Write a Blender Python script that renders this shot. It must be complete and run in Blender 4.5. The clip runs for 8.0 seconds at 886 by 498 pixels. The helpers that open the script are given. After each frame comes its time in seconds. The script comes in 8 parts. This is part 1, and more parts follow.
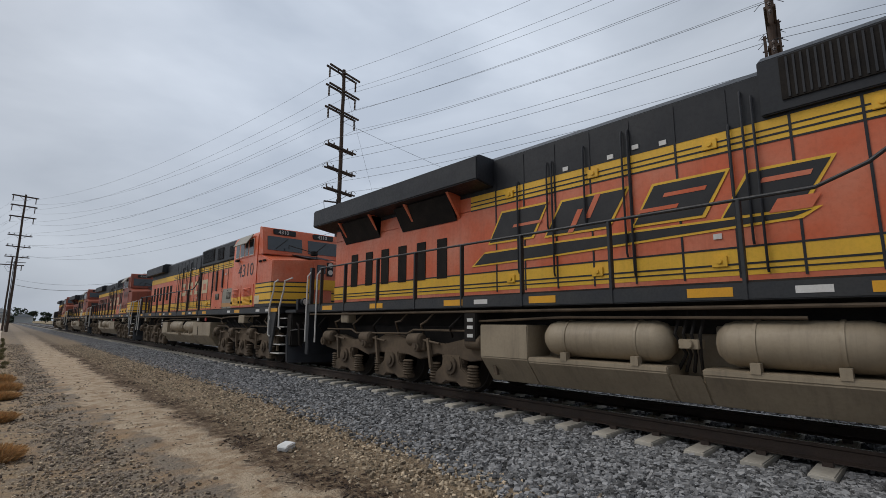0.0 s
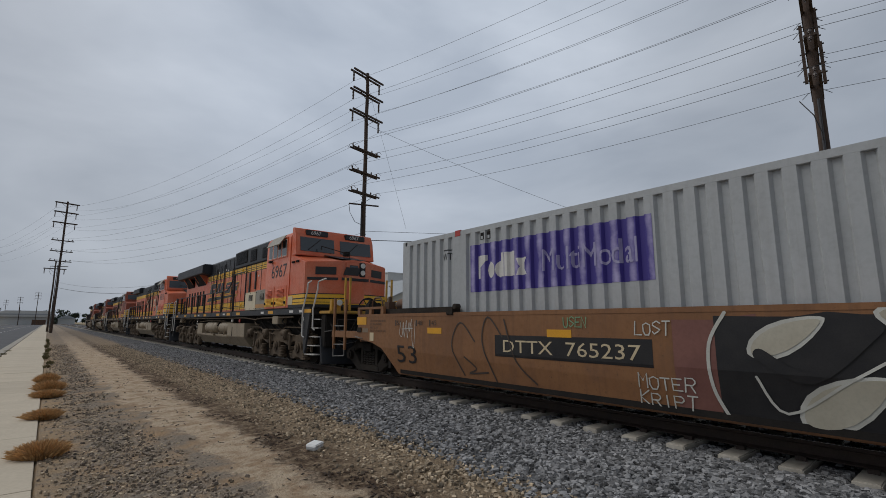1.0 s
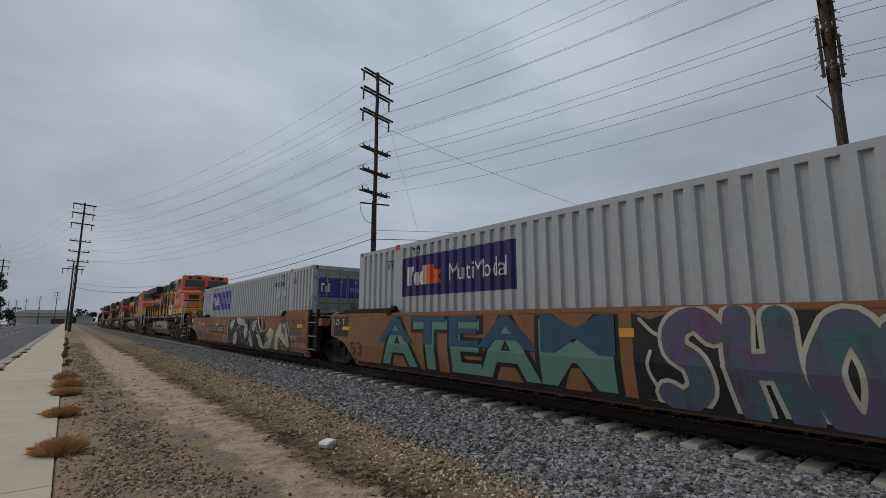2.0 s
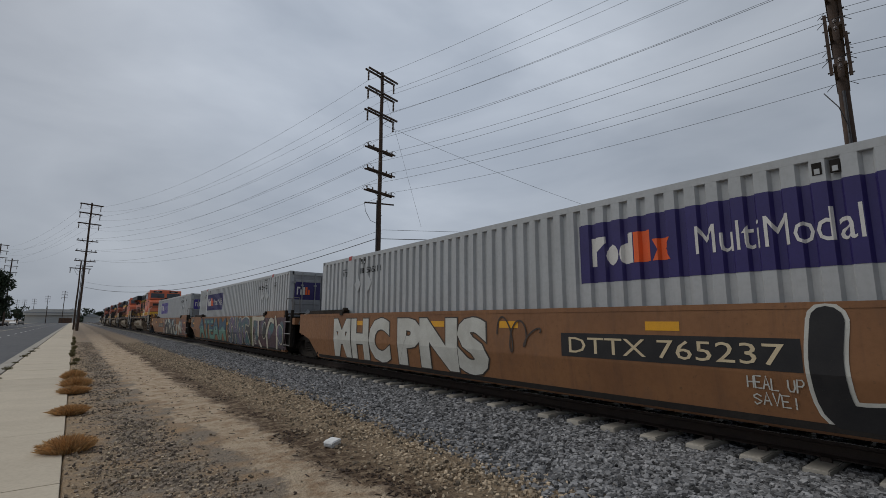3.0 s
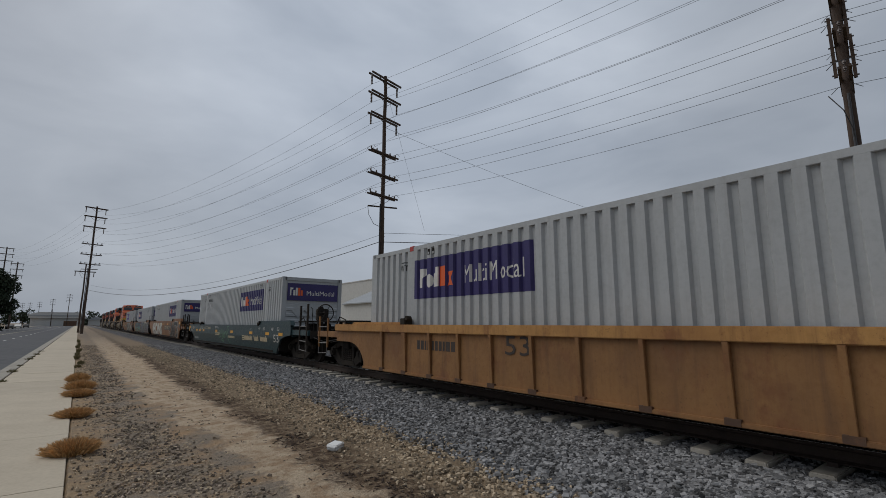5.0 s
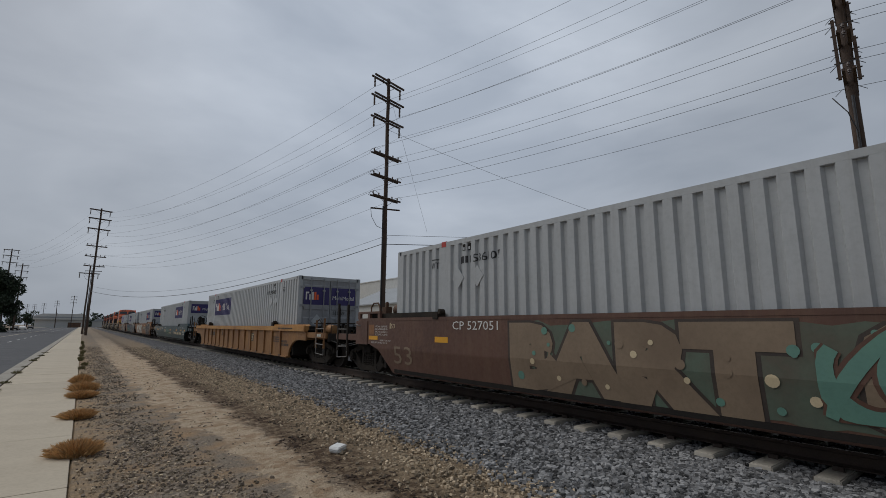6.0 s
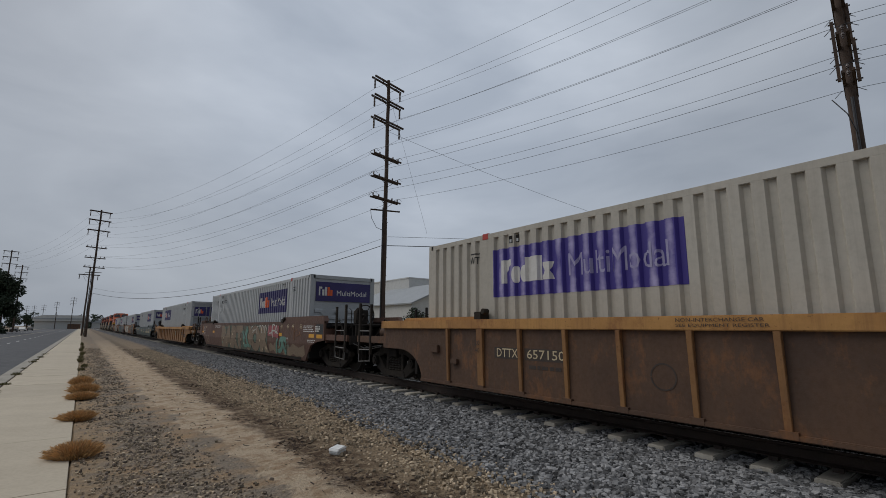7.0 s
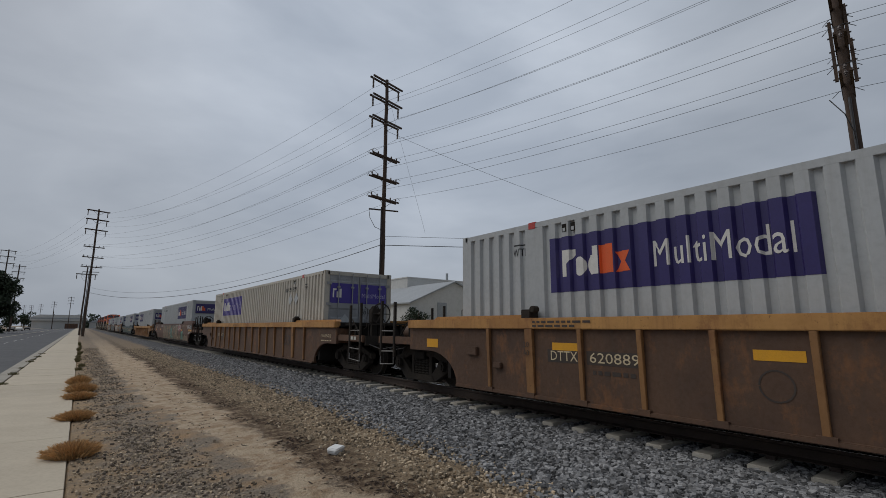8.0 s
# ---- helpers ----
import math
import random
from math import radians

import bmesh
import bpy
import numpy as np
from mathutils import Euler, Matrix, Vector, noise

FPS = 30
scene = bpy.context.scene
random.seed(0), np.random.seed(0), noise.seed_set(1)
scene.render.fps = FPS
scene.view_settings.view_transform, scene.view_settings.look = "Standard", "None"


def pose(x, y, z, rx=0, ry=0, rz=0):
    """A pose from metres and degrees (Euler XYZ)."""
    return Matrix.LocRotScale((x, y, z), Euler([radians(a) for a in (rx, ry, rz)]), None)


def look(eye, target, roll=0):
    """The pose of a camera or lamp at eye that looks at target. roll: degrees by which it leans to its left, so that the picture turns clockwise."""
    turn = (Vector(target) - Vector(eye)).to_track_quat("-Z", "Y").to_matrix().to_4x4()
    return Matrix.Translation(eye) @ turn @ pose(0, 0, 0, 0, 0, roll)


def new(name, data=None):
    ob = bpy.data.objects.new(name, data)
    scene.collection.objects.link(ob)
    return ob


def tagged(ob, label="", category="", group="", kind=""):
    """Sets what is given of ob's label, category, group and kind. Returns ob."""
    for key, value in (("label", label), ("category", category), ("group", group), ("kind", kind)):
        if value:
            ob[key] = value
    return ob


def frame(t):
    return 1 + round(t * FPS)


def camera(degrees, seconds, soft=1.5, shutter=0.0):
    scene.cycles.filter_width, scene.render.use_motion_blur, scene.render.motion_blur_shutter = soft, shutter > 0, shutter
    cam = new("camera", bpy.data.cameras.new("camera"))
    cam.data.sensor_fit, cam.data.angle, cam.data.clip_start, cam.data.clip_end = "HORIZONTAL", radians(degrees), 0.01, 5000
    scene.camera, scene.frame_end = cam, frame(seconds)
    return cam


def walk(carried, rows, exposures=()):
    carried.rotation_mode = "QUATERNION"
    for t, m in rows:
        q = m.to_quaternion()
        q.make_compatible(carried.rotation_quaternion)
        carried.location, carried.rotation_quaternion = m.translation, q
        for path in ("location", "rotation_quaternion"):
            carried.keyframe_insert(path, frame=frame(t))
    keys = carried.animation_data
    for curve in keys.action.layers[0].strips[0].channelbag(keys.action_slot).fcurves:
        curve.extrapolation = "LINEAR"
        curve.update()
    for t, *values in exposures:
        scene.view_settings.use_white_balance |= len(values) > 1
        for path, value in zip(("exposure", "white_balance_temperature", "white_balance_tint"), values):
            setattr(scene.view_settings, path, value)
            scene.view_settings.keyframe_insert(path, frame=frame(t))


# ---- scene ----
cam = camera(87.23, 8.0, soft=0.5)
EYE = (0.0, 0.0, 1.75)
# seconds, yaw to the right of the track, pitch up, lean
TURNS = [
    (0.0, 43.10, 8.94, 0.21), (0.5, 41.27, 9.04, 0.18), (1.0, 40.03, 9.03, 0.13), (1.5, 39.18, 8.91, 0.09),
    (2.0, 38.68, 8.86, 0.07), (3.5, 38.00, 8.81, 0.15), (4.0, 37.94, 8.88, 0.14), (5.5, 37.58, 9.36, 0.22),
    (6.0, 37.42, 9.47, 0.28), (6.5, 37.38, 9.56, 0.30), (7.0, 37.43, 9.65, 0.29), (7.5, 37.51, 9.66, 0.27),
    (8.0, 37.63, 9.60, 0.28)]
walk(cam, [(t, pose(*EYE, 90 + p, -r, -a)) for t, a, p, r in TURNS],
     [(0.0, 0.36), (0.5, 0.24), (1.0, 0.10), (1.5, 0.0), (3.5, 0.0), (8.0, 0.0)])

# ---- light: an overcast sky with soft cloud and a weak, wide sun behind it ----
SPEED = 22.05
TRACK_X, RAIL_Z = 7.68, 0.41
SUN_EL, SUN_AZ = radians(48), radians(-30)

world = bpy.data.worlds.new("overcast_sky")
scene.world = world
world.use_nodes = True
wn, wl = world.node_tree.nodes, world.node_tree.links
wn.clear()
w_out = wn.new("ShaderNodeOutputWorld")
w_bg = wn.new("ShaderNodeBackground")
w_sky = wn.new("ShaderNodeTexSky")
w_sky.sky_type, w_sky.sun_disc = "NISHITA", False
w_sky.sun_elevation, w_sky.sun_rotation = SUN_EL, SUN_AZ
w_sky.dust_density = 4.0
w_gain = wn.new("ShaderNodeMix")
w_gain.data_type, w_gain.blend_type = "RGBA", "MULTIPLY"
w_gain.inputs["Factor"].default_value = 1.0
w_gain.inputs["B"].default_value = (0.055, 0.055, 0.055, 1)
wl.new(w_sky.outputs[0], w_gain.inputs["A"])
w_tc = wn.new("ShaderNodeTexCoord")
w_map = wn.new("ShaderNodeMapping")
w_map.inputs["Scale"].default_value = (1.0, 1.0, 2.6)
w_map.inputs["Location"].default_value = (0.35, 0.1, 0.0)
wl.new(w_tc.outputs["Generated"], w_map.inputs["Vector"])
w_n = wn.new("ShaderNodeTexNoise")
w_n.inputs["Scale"].default_value, w_n.inputs["Detail"].default_value, w_n.inputs["Roughness"].default_value = 1.9, 5.0, 0.5
w_n.inputs["Distortion"].default_value = 0.35
wl.new(w_map.outputs[0], w_n.inputs["Vector"])
w_ramp = wn.new("ShaderNodeValToRGB")
w_ramp.color_ramp.elements[0].position, w_ramp.color_ramp.elements[0].color = 0.30, (0.335, 0.38, 0.45, 1)
w_ramp.color_ramp.elements[1].position, w_ramp.color_ramp.elements[1].color = 0.72, (0.55, 0.60, 0.675, 1)
wl.new(w_n.outputs["Fac"], w_ramp.inputs["Fac"])
# the cloud base is brighter towards the horizon
w_sep = wn.new("ShaderNodeSeparateXYZ")
wl.new(w_tc.outputs["Generated"], w_sep.inputs[0])
w_hr = wn.new("ShaderNodeMapRange")
w_hr.interpolation_type = "SMOOTHSTEP"
for k, v in (("From Min", 0.0), ("From Max", 0.42), ("To Min", 0.92), ("To Max", 0.92)):
    w_hr.inputs[k].default_value = v
wl.new(w_sep.outputs["Z"], w_hr.inputs["Value"])
w_mul = wn.new("ShaderNodeMix")
w_mul.data_type, w_mul.blend_type = "RGBA", "MULTIPLY"
w_mul.inputs["Factor"].default_value = 1.0
wl.new(w_ramp.outputs[0], w_mul.inputs["A"])
wl.new(w_hr.outputs[0], w_mul.inputs["B"])
# the cloud is thinnest, and brightest, round the hidden sun
w_dot = wn.new("ShaderNodeVectorMath")
w_dot.operation = "DOT_PRODUCT"
w_dot.inputs[1].default_value = (0.46, 0.68, 0.57)
wl.new(w_tc.outputs["Generated"], w_dot.inputs[0])
w_lr = wn.new("ShaderNodeMapRange")
w_lr.interpolation_type = "SMOOTHSTEP"
for k, v in (("From Min", -0.35), ("From Max", 0.82), ("To Min", 0.64), ("To Max", 0.90)):
    w_lr.inputs[k].default_value = v
wl.new(w_dot.outputs["Value"], w_lr.inputs["Value"])
w_lr2 = wn.new("ShaderNodeMapRange")
w_lr2.interpolation_type = "SMOOTHSTEP"
for k, v in (("From Min", 0.80), ("From Max", 1.0), ("To Min", 0.0), ("To Max", 0.40)):
    w_lr2.inputs[k].default_value = v
wl.new(w_dot.outputs["Value"], w_lr2.inputs["Value"])
w_sum = wn.new("ShaderNodeMath")
w_sum.operation = "ADD"
wl.new(w_lr.outputs[0], w_sum.inputs[0])
wl.new(w_lr2.outputs[0], w_sum.inputs[1])
w_glow = wn.new("ShaderNodeMix")
w_glow.data_type, w_glow.blend_type = "RGBA", "MULTIPLY"
w_glow.inputs["Factor"].default_value = 1.0
wl.new(w_mul.outputs["Result"], w_glow.inputs["A"])
wl.new(w_sum.outputs[0], w_glow.inputs["B"])
w_mix = wn.new("ShaderNodeMix")
w_mix.data_type = "RGBA"
w_mix.inputs["Factor"].default_value = 0.90
wl.new(w_gain.outputs["Result"], w_mix.inputs["A"])
wl.new(w_glow.outputs["Result"], w_mix.inputs["B"])
wl.new(w_mix.outputs["Result"], w_bg.inputs["Color"])
w_bg.inputs["Strength"].default_value = 1.0
wl.new(w_bg.outputs[0], w_out.inputs["Surface"])

sun_data = bpy.data.lights.new("sun", "SUN")
sun_data.energy, sun_data.angle, sun_data.color = 1.02, radians(50), (1.0, 0.96, 0.9)
sun = new("sun", sun_data)
sun.matrix_world = look((-24, 24, 44), (0, 0, 0))
scene.view_settings.exposure = 0.0


# ---- materials ----
def mat(name):
    m = bpy.data.materials.new(name)
    m.use_nodes = True
    return m, m.node_tree.nodes, m.node_tree.links, m.node_tree.nodes["Principled BSDF"]


def noise_node(n, l, scale, detail=4.0, rough=0.55, stretch=(1, 1, 1), coord="Object"):
    tc = n.new("ShaderNodeTexCoord")
    mp = n.new("ShaderNodeMapping")
    mp.inputs["Scale"].default_value = stretch
    t = n.new("ShaderNodeTexNoise")
    t.inputs["Scale"].default_value, t.inputs["Detail"].default_value, t.inputs["Roughness"].default_value = scale, detail, rough
    l.new(tc.outputs[coord], mp.inputs["Vector"])
    l.new(mp.outputs[0], t.inputs["Vector"])
    return t


def ranged(n, l, socket, a, b, lo=0.0, hi=1.0):
    r = n.new("ShaderNodeMapRange")
    for k, v in (("From Min", a), ("From Max", b), ("To Min", lo), ("To Max", hi)):
        r.inputs[k].default_value = v
    l.new(socket, r.inputs["Value"])
    return r.outputs[0]


def blend(n, l, fac, a, b, kind="MIX"):
    m = n.new("ShaderNodeMix")
    m.data_type, m.blend_type = "RGBA", kind
    for sock, v in (("Factor", fac), ("A", a), ("B", b)):
        if hasattr(v, "links"):
            l.new(v, m.inputs[sock])
        elif sock == "Factor":
            m.inputs[sock].default_value = v
        else:
            m.inputs[sock].default_value = (*v, 1)
    return m.outputs["Result"]


def math_node(n, l, op, a, b=None):
    m = n.new("ShaderNodeMath")
    m.operation = op
    for i, v in enumerate((a, b)):
        if v is None:
            continue
        if hasattr(v, "links"):
            l.new(v, m.inputs[i])
        else:
            m.inputs[i].default_value = v
    return m.outputs[0]


def surface(name, colour, second=None, amount=0.5, scale=3.0, rough=0.6, metal=0.0, streak=0.0, streak_colour=(0.06, 0.045, 0.035),
            bump=0.15, bump_scale=60.0, vary=0.0, island=False, spec=0.5, blot=None):
    """Paint, metal, stone: fading at a large scale, grain at a small one, rain streaks down the sides."""
    m, n, l, b = mat(name)
    second = second or tuple(c * 0.72 for c in colour)
    big = noise_node(n, l, scale, 6.0, 0.6)
    col = blend(n, l, ranged(n, l, big.outputs["Fac"], 0.38, 0.68, 0.0, amount), colour, second)
    fine = noise_node(n, l, scale * 14, 4.0, 0.65)
    col = blend(n, l, ranged(n, l, fine.outputs["Fac"], 0.45, 0.75, 0.0, 0.30), col, tuple(c * 0.6 for c in colour))
    if blot:
        bl = noise_node(n, l, 2.3, 9.0, 0.72, (1.0, 1.0, 0.6))
        col = blend(n, l, ranged(n, l, bl.outputs["Fac"], 0.53, 0.66, 0.0, 0.75), col, blot)
        sp = noise_node(n, l, 17.0, 6.0, 0.75)
        col = blend(n, l, ranged(n, l, sp.outputs["Fac"], 0.60, 0.68, 0.0, 0.7), col, tuple(0.45 * c for c in blot))
    if streak:
        st = noise_node(n, l, 2.2, 5.0, 0.7, (1.0, 3.2, 0.16))
        col = blend(n, l, ranged(n, l, st.outputs["Fac"], 0.5, 0.74, 0.0, streak), col, streak_colour)
    if vary:
        if island:
            g = n.new("ShaderNodeNewGeometry")
            rnd = g.outputs["Random Per Island"]
        else:
            o = n.new("ShaderNodeObjectInfo")
            rnd = o.outputs["Random"]
        hs = n.new("ShaderNodeHueSaturation")
        l.new(col, hs.inputs["Color"])
        l.new(ranged(n, l, rnd, 0, 1, 1 - vary, 1 + vary), hs.inputs["Value"])
        col = hs.outputs[0]
    l.new(col, b.inputs["Base Color"])
    l.new(ranged(n, l, fine.outputs["Fac"], 0.3, 0.7, max(rough - 0.12, 0.05), min(rough + 0.12, 1)), b.inputs["Roughness"])
    b.inputs["Metallic"].default_value = metal
    b.inputs["Specular IOR Level"].default_value = spec
    if bump:
        bn = noise_node(n, l, bump_scale, 3.0, 0.6)
        bp = n.new("ShaderNodeBump")
        bp.inputs["Strength"].default_value, bp.inputs["Distance"].default_value = bump, 0.01
        l.new(bn.outputs["Fac"], bp.inputs["Height"])
        l.new(bp.outputs[0], b.inputs["Normal"])
    return m


M = {}
M["orange"] = surface("loco_orange", (0.65, 0.128, 0.046), (0.65, 0.25, 0.155), 0.8, 1.1, 0.42, streak=0.28, streak_colour=(0.33, 0.07, 0.03), bump=0.05)
M["loco_black"] = surface("loco_black", (0.018, 0.020, 0.025), (0.034, 0.035, 0.038), 0.7, 1.5, 0.5, streak=0.15, streak_colour=(0.05, 0.046, 0.042), bump=0.05, spec=0.35)
M["skirt"] = surface("loco_skirt", (0.022, 0.025, 0.03), (0.045, 0.044, 0.042), 0.7, 2.0, 0.55, bump=0.05)
M["yellow"] = surface("loco_yellow", (0.86, 0.50, 0.035), (0.72, 0.40, 0.05), 0.5, 2.0, 0.5, streak=0.12, bump=0.04)
M["porch_yellow"] = surface("worn_platform_yellow", (0.58, 0.33, 0.045), (0.36, 0.20, 0.05), 0.8, 3.0, 0.55, streak=0.3, bump=0.05, blot=(0.22, 0.13, 0.05))
M["reflector"] = surface("reflector_yellow", (0.78, 0.38, 0.02), (0.62, 0.30, 0.03), 0.5, 5.0, 0.4, bump=0.04)
M["cream"] = surface("cream_panel", (0.72, 0.63, 0.45), (0.60, 0.52, 0.37), 0.5, 2.5, 0.5, streak=0.2, bump=0.05)
M["orange_band"] = surface("faded_orange_band", (0.50, 0.26, 0.09), (0.36, 0.19, 0.08), 0.6, 3.0, 0.5, bump=0.04)
M["grey_panel"] = surface("grey_panel", (0.30, 0.28, 0.23), (0.2, 0.18, 0.14), 0.5, 3, 0.5, streak=0.2, bump=0.05)
M["tank"] = surface("dusty_tank", (0.34, 0.275, 0.19), (0.22, 0.175, 0.12), 0.7, 1.4, 0.55, streak=0.45, streak_colour=(0.10, 0.08, 0.06), bump=0.08)
M["truck_dust"] = surface("dusty_truck", (0.145, 0.108, 0.074), (0.06, 0.046, 0.035), 0.85, 2.0, 0.8, bump=0.3, bump_scale=40, spec=0.2)
M["dark_steel"] = surface("dark_steel", (0.028, 0.0245, 0.022), (0.055, 0.045, 0.036), 0.8, 3.0, 0.85, bump=0.3, bump_scale=40, spec=0.15)
M["under"] = surface("under_black", (0.022, 0.020, 0.019), (0.040, 0.034, 0.029), 0.6, 3.0, 0.9, bump=0.2, spec=0.12)
M["wheel"] = surface("wheel_steel", (0.030, 0.026, 0.023), (0.050, 0.040, 0.032), 0.7, 4.0, 0.85, 0.0, bump=0.15, spec=0.15)
M["tread"] = surface("wheel_tread", (0.055, 0.05, 0.047), (0.035, 0.031, 0.028), 0.8, 5.0, 0.6, 0.4, bump=0.05)
M["white_rail"] = surface("white_rail", (0.68, 0.66, 0.62), (0.5, 0.47, 0.42), 0.6, 6.0, 0.5, bump=0.05)
M["lens"] = surface("lamp_lens", (0.7, 0.7, 0.66), (0.5, 0.5, 0.48), 0.4, 9.0, 0.15, bump=0.0)
M["glass"] = surface("cab_glass", (0.02, 0.028, 0.035), (0.035, 0.05, 0.06), 0.5, 2.0, 0.06, bump=0.0, spec=0.9)
M["white_paint"] = surface("white_paint", (0.72, 0.71, 0.68), (0.55, 0.53, 0.5), 0.6, 4.0, 0.5, bump=0.03)
M["cream_paint"] = surface("cream_paint", (0.66, 0.55, 0.36), (0.5, 0.4, 0.25), 0.6, 4.0, 0.5, bump=0.03)
M["black_paint"] = surface("black_paint", (0.012, 0.012, 0.014), (0.03, 0.028, 0.028), 0.6, 4.0, 0.45, bump=0.03)
M["orange_letter"] = surface("orange_letter", (0.80, 0.12, 0.02), (0.66, 0.12, 0.04), 0.5, 4.0, 0.5, bump=0.03)
M["blue_sign"] = surface("blue_sign", (0.028, 0.02, 0.115), (0.04, 0.03, 0.16), 0.6, 2.0, 0.42, bump=0.04)
M["box_grey"] = surface("container_grey", (0.445, 0.465, 0.475), (0.38, 0.395, 0.40), 0.6, 0.9, 0.5, streak=0.30, streak_colour=(0.27, 0.26, 0.25), bump=0.05)
M["box_tan"] = surface("container_tan", (0.50, 0.47, 0.41), (0.40, 0.37, 0.31), 0.6, 0.9, 0.55, streak=0.35, streak_colour=(0.25, 0.22, 0.18), bump=0.05)
M["box_steel"] = surface("container_door_grey", (0.30, 0.31, 0.325), (0.22, 0.225, 0.23), 0.6, 2.0, 0.5, streak=0.35, streak_colour=(0.12, 0.11, 0.10), bump=0.06)
M["red_cap"] = surface("red_casting", (0.48, 0.05, 0.04), (0.3, 0.05, 0.04), 0.5, 8.0, 0.5, bump=0.05)
M["brown"] = surface("car_brown", (0.27, 0.125, 0.050), (0.19, 0.085, 0.036), 0.8, 0.8, 0.6, streak=0.45, streak_colour=(0.12, 0.055, 0.03), bump=0.1, blot=(0.20, 0.098, 0.048))
M["brown_red"] = surface("car_dark_brown", (0.125, 0.062, 0.042), (0.085, 0.042, 0.03), 0.8, 0.9, 0.6, streak=0.4, streak_colour=(0.17, 0.11, 0.07), bump=0.1, blot=(0.15, 0.08, 0.05))
M["green"] = surface("car_green", (0.013, 0.043, 0.050), (0.024, 0.052, 0.056), 0.7, 1.0, 0.42, streak=0.25, streak_colour=(0.07, 0.07, 0.06), bump=0.06)
M["car_yellow"] = surface("car_yellow", (0.52, 0.275, 0.085), (0.34, 0.16, 0.05), 0.9, 1.0, 0.65, streak=0.6, streak_colour=(0.2, 0.09, 0.035), bump=0.08, blot=(0.22, 0.085, 0.03))
M["car_rust"] = surface("car_rusty", (0.115, 0.062, 0.036), (0.07, 0.039, 0.026), 0.9, 1.2, 0.7, streak=0.5, streak_colour=(0.07, 0.045, 0.03), bump=0.12, blot=(0.22, 0.095, 0.036))
M["car_ochre"] = surface("car_ochre", (0.31, 0.155, 0.055), (0.20, 0.098, 0.04), 0.9, 1.0, 0.65, streak=0.55, streak_colour=(0.12, 0.06, 0.03), bump=0.08, blot=(0.20, 0.08, 0.032))
# a darker copy of the locomotive orange, for the three leading locomotives
M["dark_orange"] = surface("loco_dark_orange", (0.30, 0.062, 0.028), (0.18, 0.055, 0.032), 0.8, 0.8, 0.55, streak=0.5, streak_colour=(0.10, 0.04, 0.025), bump=0.05)
M["teal"] = surface("spray_teal", (0.13, 0.27, 0.21), (0.10, 0.22, 0.19), 0.6, 1.5, 0.5, bump=0.03)
M["spray_blue"] = surface("spray_blue", (0.025, 0.07, 0.12), (0.04, 0.10, 0.15), 0.6, 1.5, 0.5, bump=0.03)
M["maroon"] = surface("spray_maroon", (0.09, 0.04, 0.045), (0.055, 0.05, 0.065), 0.9, 0.9, 0.5, bump=0.03)
M["spray_slate"] = surface("spray_slate", (0.07, 0.085, 0.10), (0.10, 0.05, 0.055), 0.9, 0.7, 0.5, bump=0.03)
M["spray_tan"] = surface("spray_tan", (0.25, 0.185, 0.125), (0.17, 0.12, 0.08), 0.8, 1.2, 0.6, bump=0.03)
M["spray_mix"] = surface("spray_mixed", (0.05, 0.13, 0.13), (0.14, 0.065, 0.15), 1.0, 1.6, 0.5, bump=0.03, blot=(0.055, 0.035, 0.03))
M["spray_rose"] = surface("spray_rose", (0.22, 0.095, 0.075), (0.15, 0.06, 0.05), 0.7, 1.5, 0.55, bump=0.03)
M["spray_sky"] = surface("spray_sky", (0.22, 0.36, 0.40), (0.17, 0.28, 0.32), 0.6, 3.0, 0.5, bump=0.03)
M["spray_cream"] = surface("spray_cream", (0.50, 0.47, 0.38), (0.38, 0.34, 0.26), 0.7, 2.0, 0.55, bump=0.03)
M["spray_olive"] = surface("spray_olive", (0.10, 0.11, 0.035), (0.07, 0.08, 0.03), 0.6, 2.0, 0.55, bump=0.03)
M["spray_moss"] = surface("spray_moss", (0.10, 0.15, 0.11), (0.10, 0.075, 0.055), 0.8, 1.0, 0.6, bump=0.03)
M["spray_pink"] = surface("spray_pink", (0.36, 0.075, 0.085), (0.24, 0.07, 0.07), 0.6, 3.0, 0.5, bump=0.03)
M["spray_white"] = surface("spray_white", (0.60, 0.60, 0.55), (0.42, 0.41, 0.36), 0.7, 2.5, 0.5, bump=0.03)
M["spray_green"] = surface("spray_green", (0.20, 0.42, 0.24), (0.14, 0.30, 0.18), 0.6, 2.5, 0.5, bump=0.03)
M["faded_black"] = surface("faded_black", (0.045, 0.035, 0.03), (0.08, 0.055, 0.04), 0.7, 3.0, 0.6, bump=0.03)
M["pole_wood"] = surface("pole_wood", (0.075, 0.048, 0.034), (0.042, 0.03, 0.025), 0.8, 2.0, 0.85, streak=0.5, streak_colour=(0.12, 0.08, 0.055), bump=0.4, bump_scale=30)
M["insulator"] = surface("insulator", (0.10, 0.075, 0.065), None, 0.4, 8.0, 0.35, bump=0.0)
M["wire"] = surface("wire", (0.035, 0.035, 0.038), None, 0.4, 1.0, 0.5, bump=0.0)
M["rail_side"] = surface("rail_rust", (0.055, 0.036, 0.027), (0.032, 0.024, 0.02), 0.7, 4.0, 0.8, bump=0.2)
M["rail_top"] = surface("rail_polished", (0.55, 0.54, 0.53), (0.42, 0.41, 0.4), 0.5, 3.0, 0.25, 1.0, bump=0.02)
M["tie"] = surface("concrete_tie", (0.54, 0.50, 0.43), (0.38, 0.34, 0.285), 0.8, 4.0, 0.9, bump=0.3, vary=0.15)
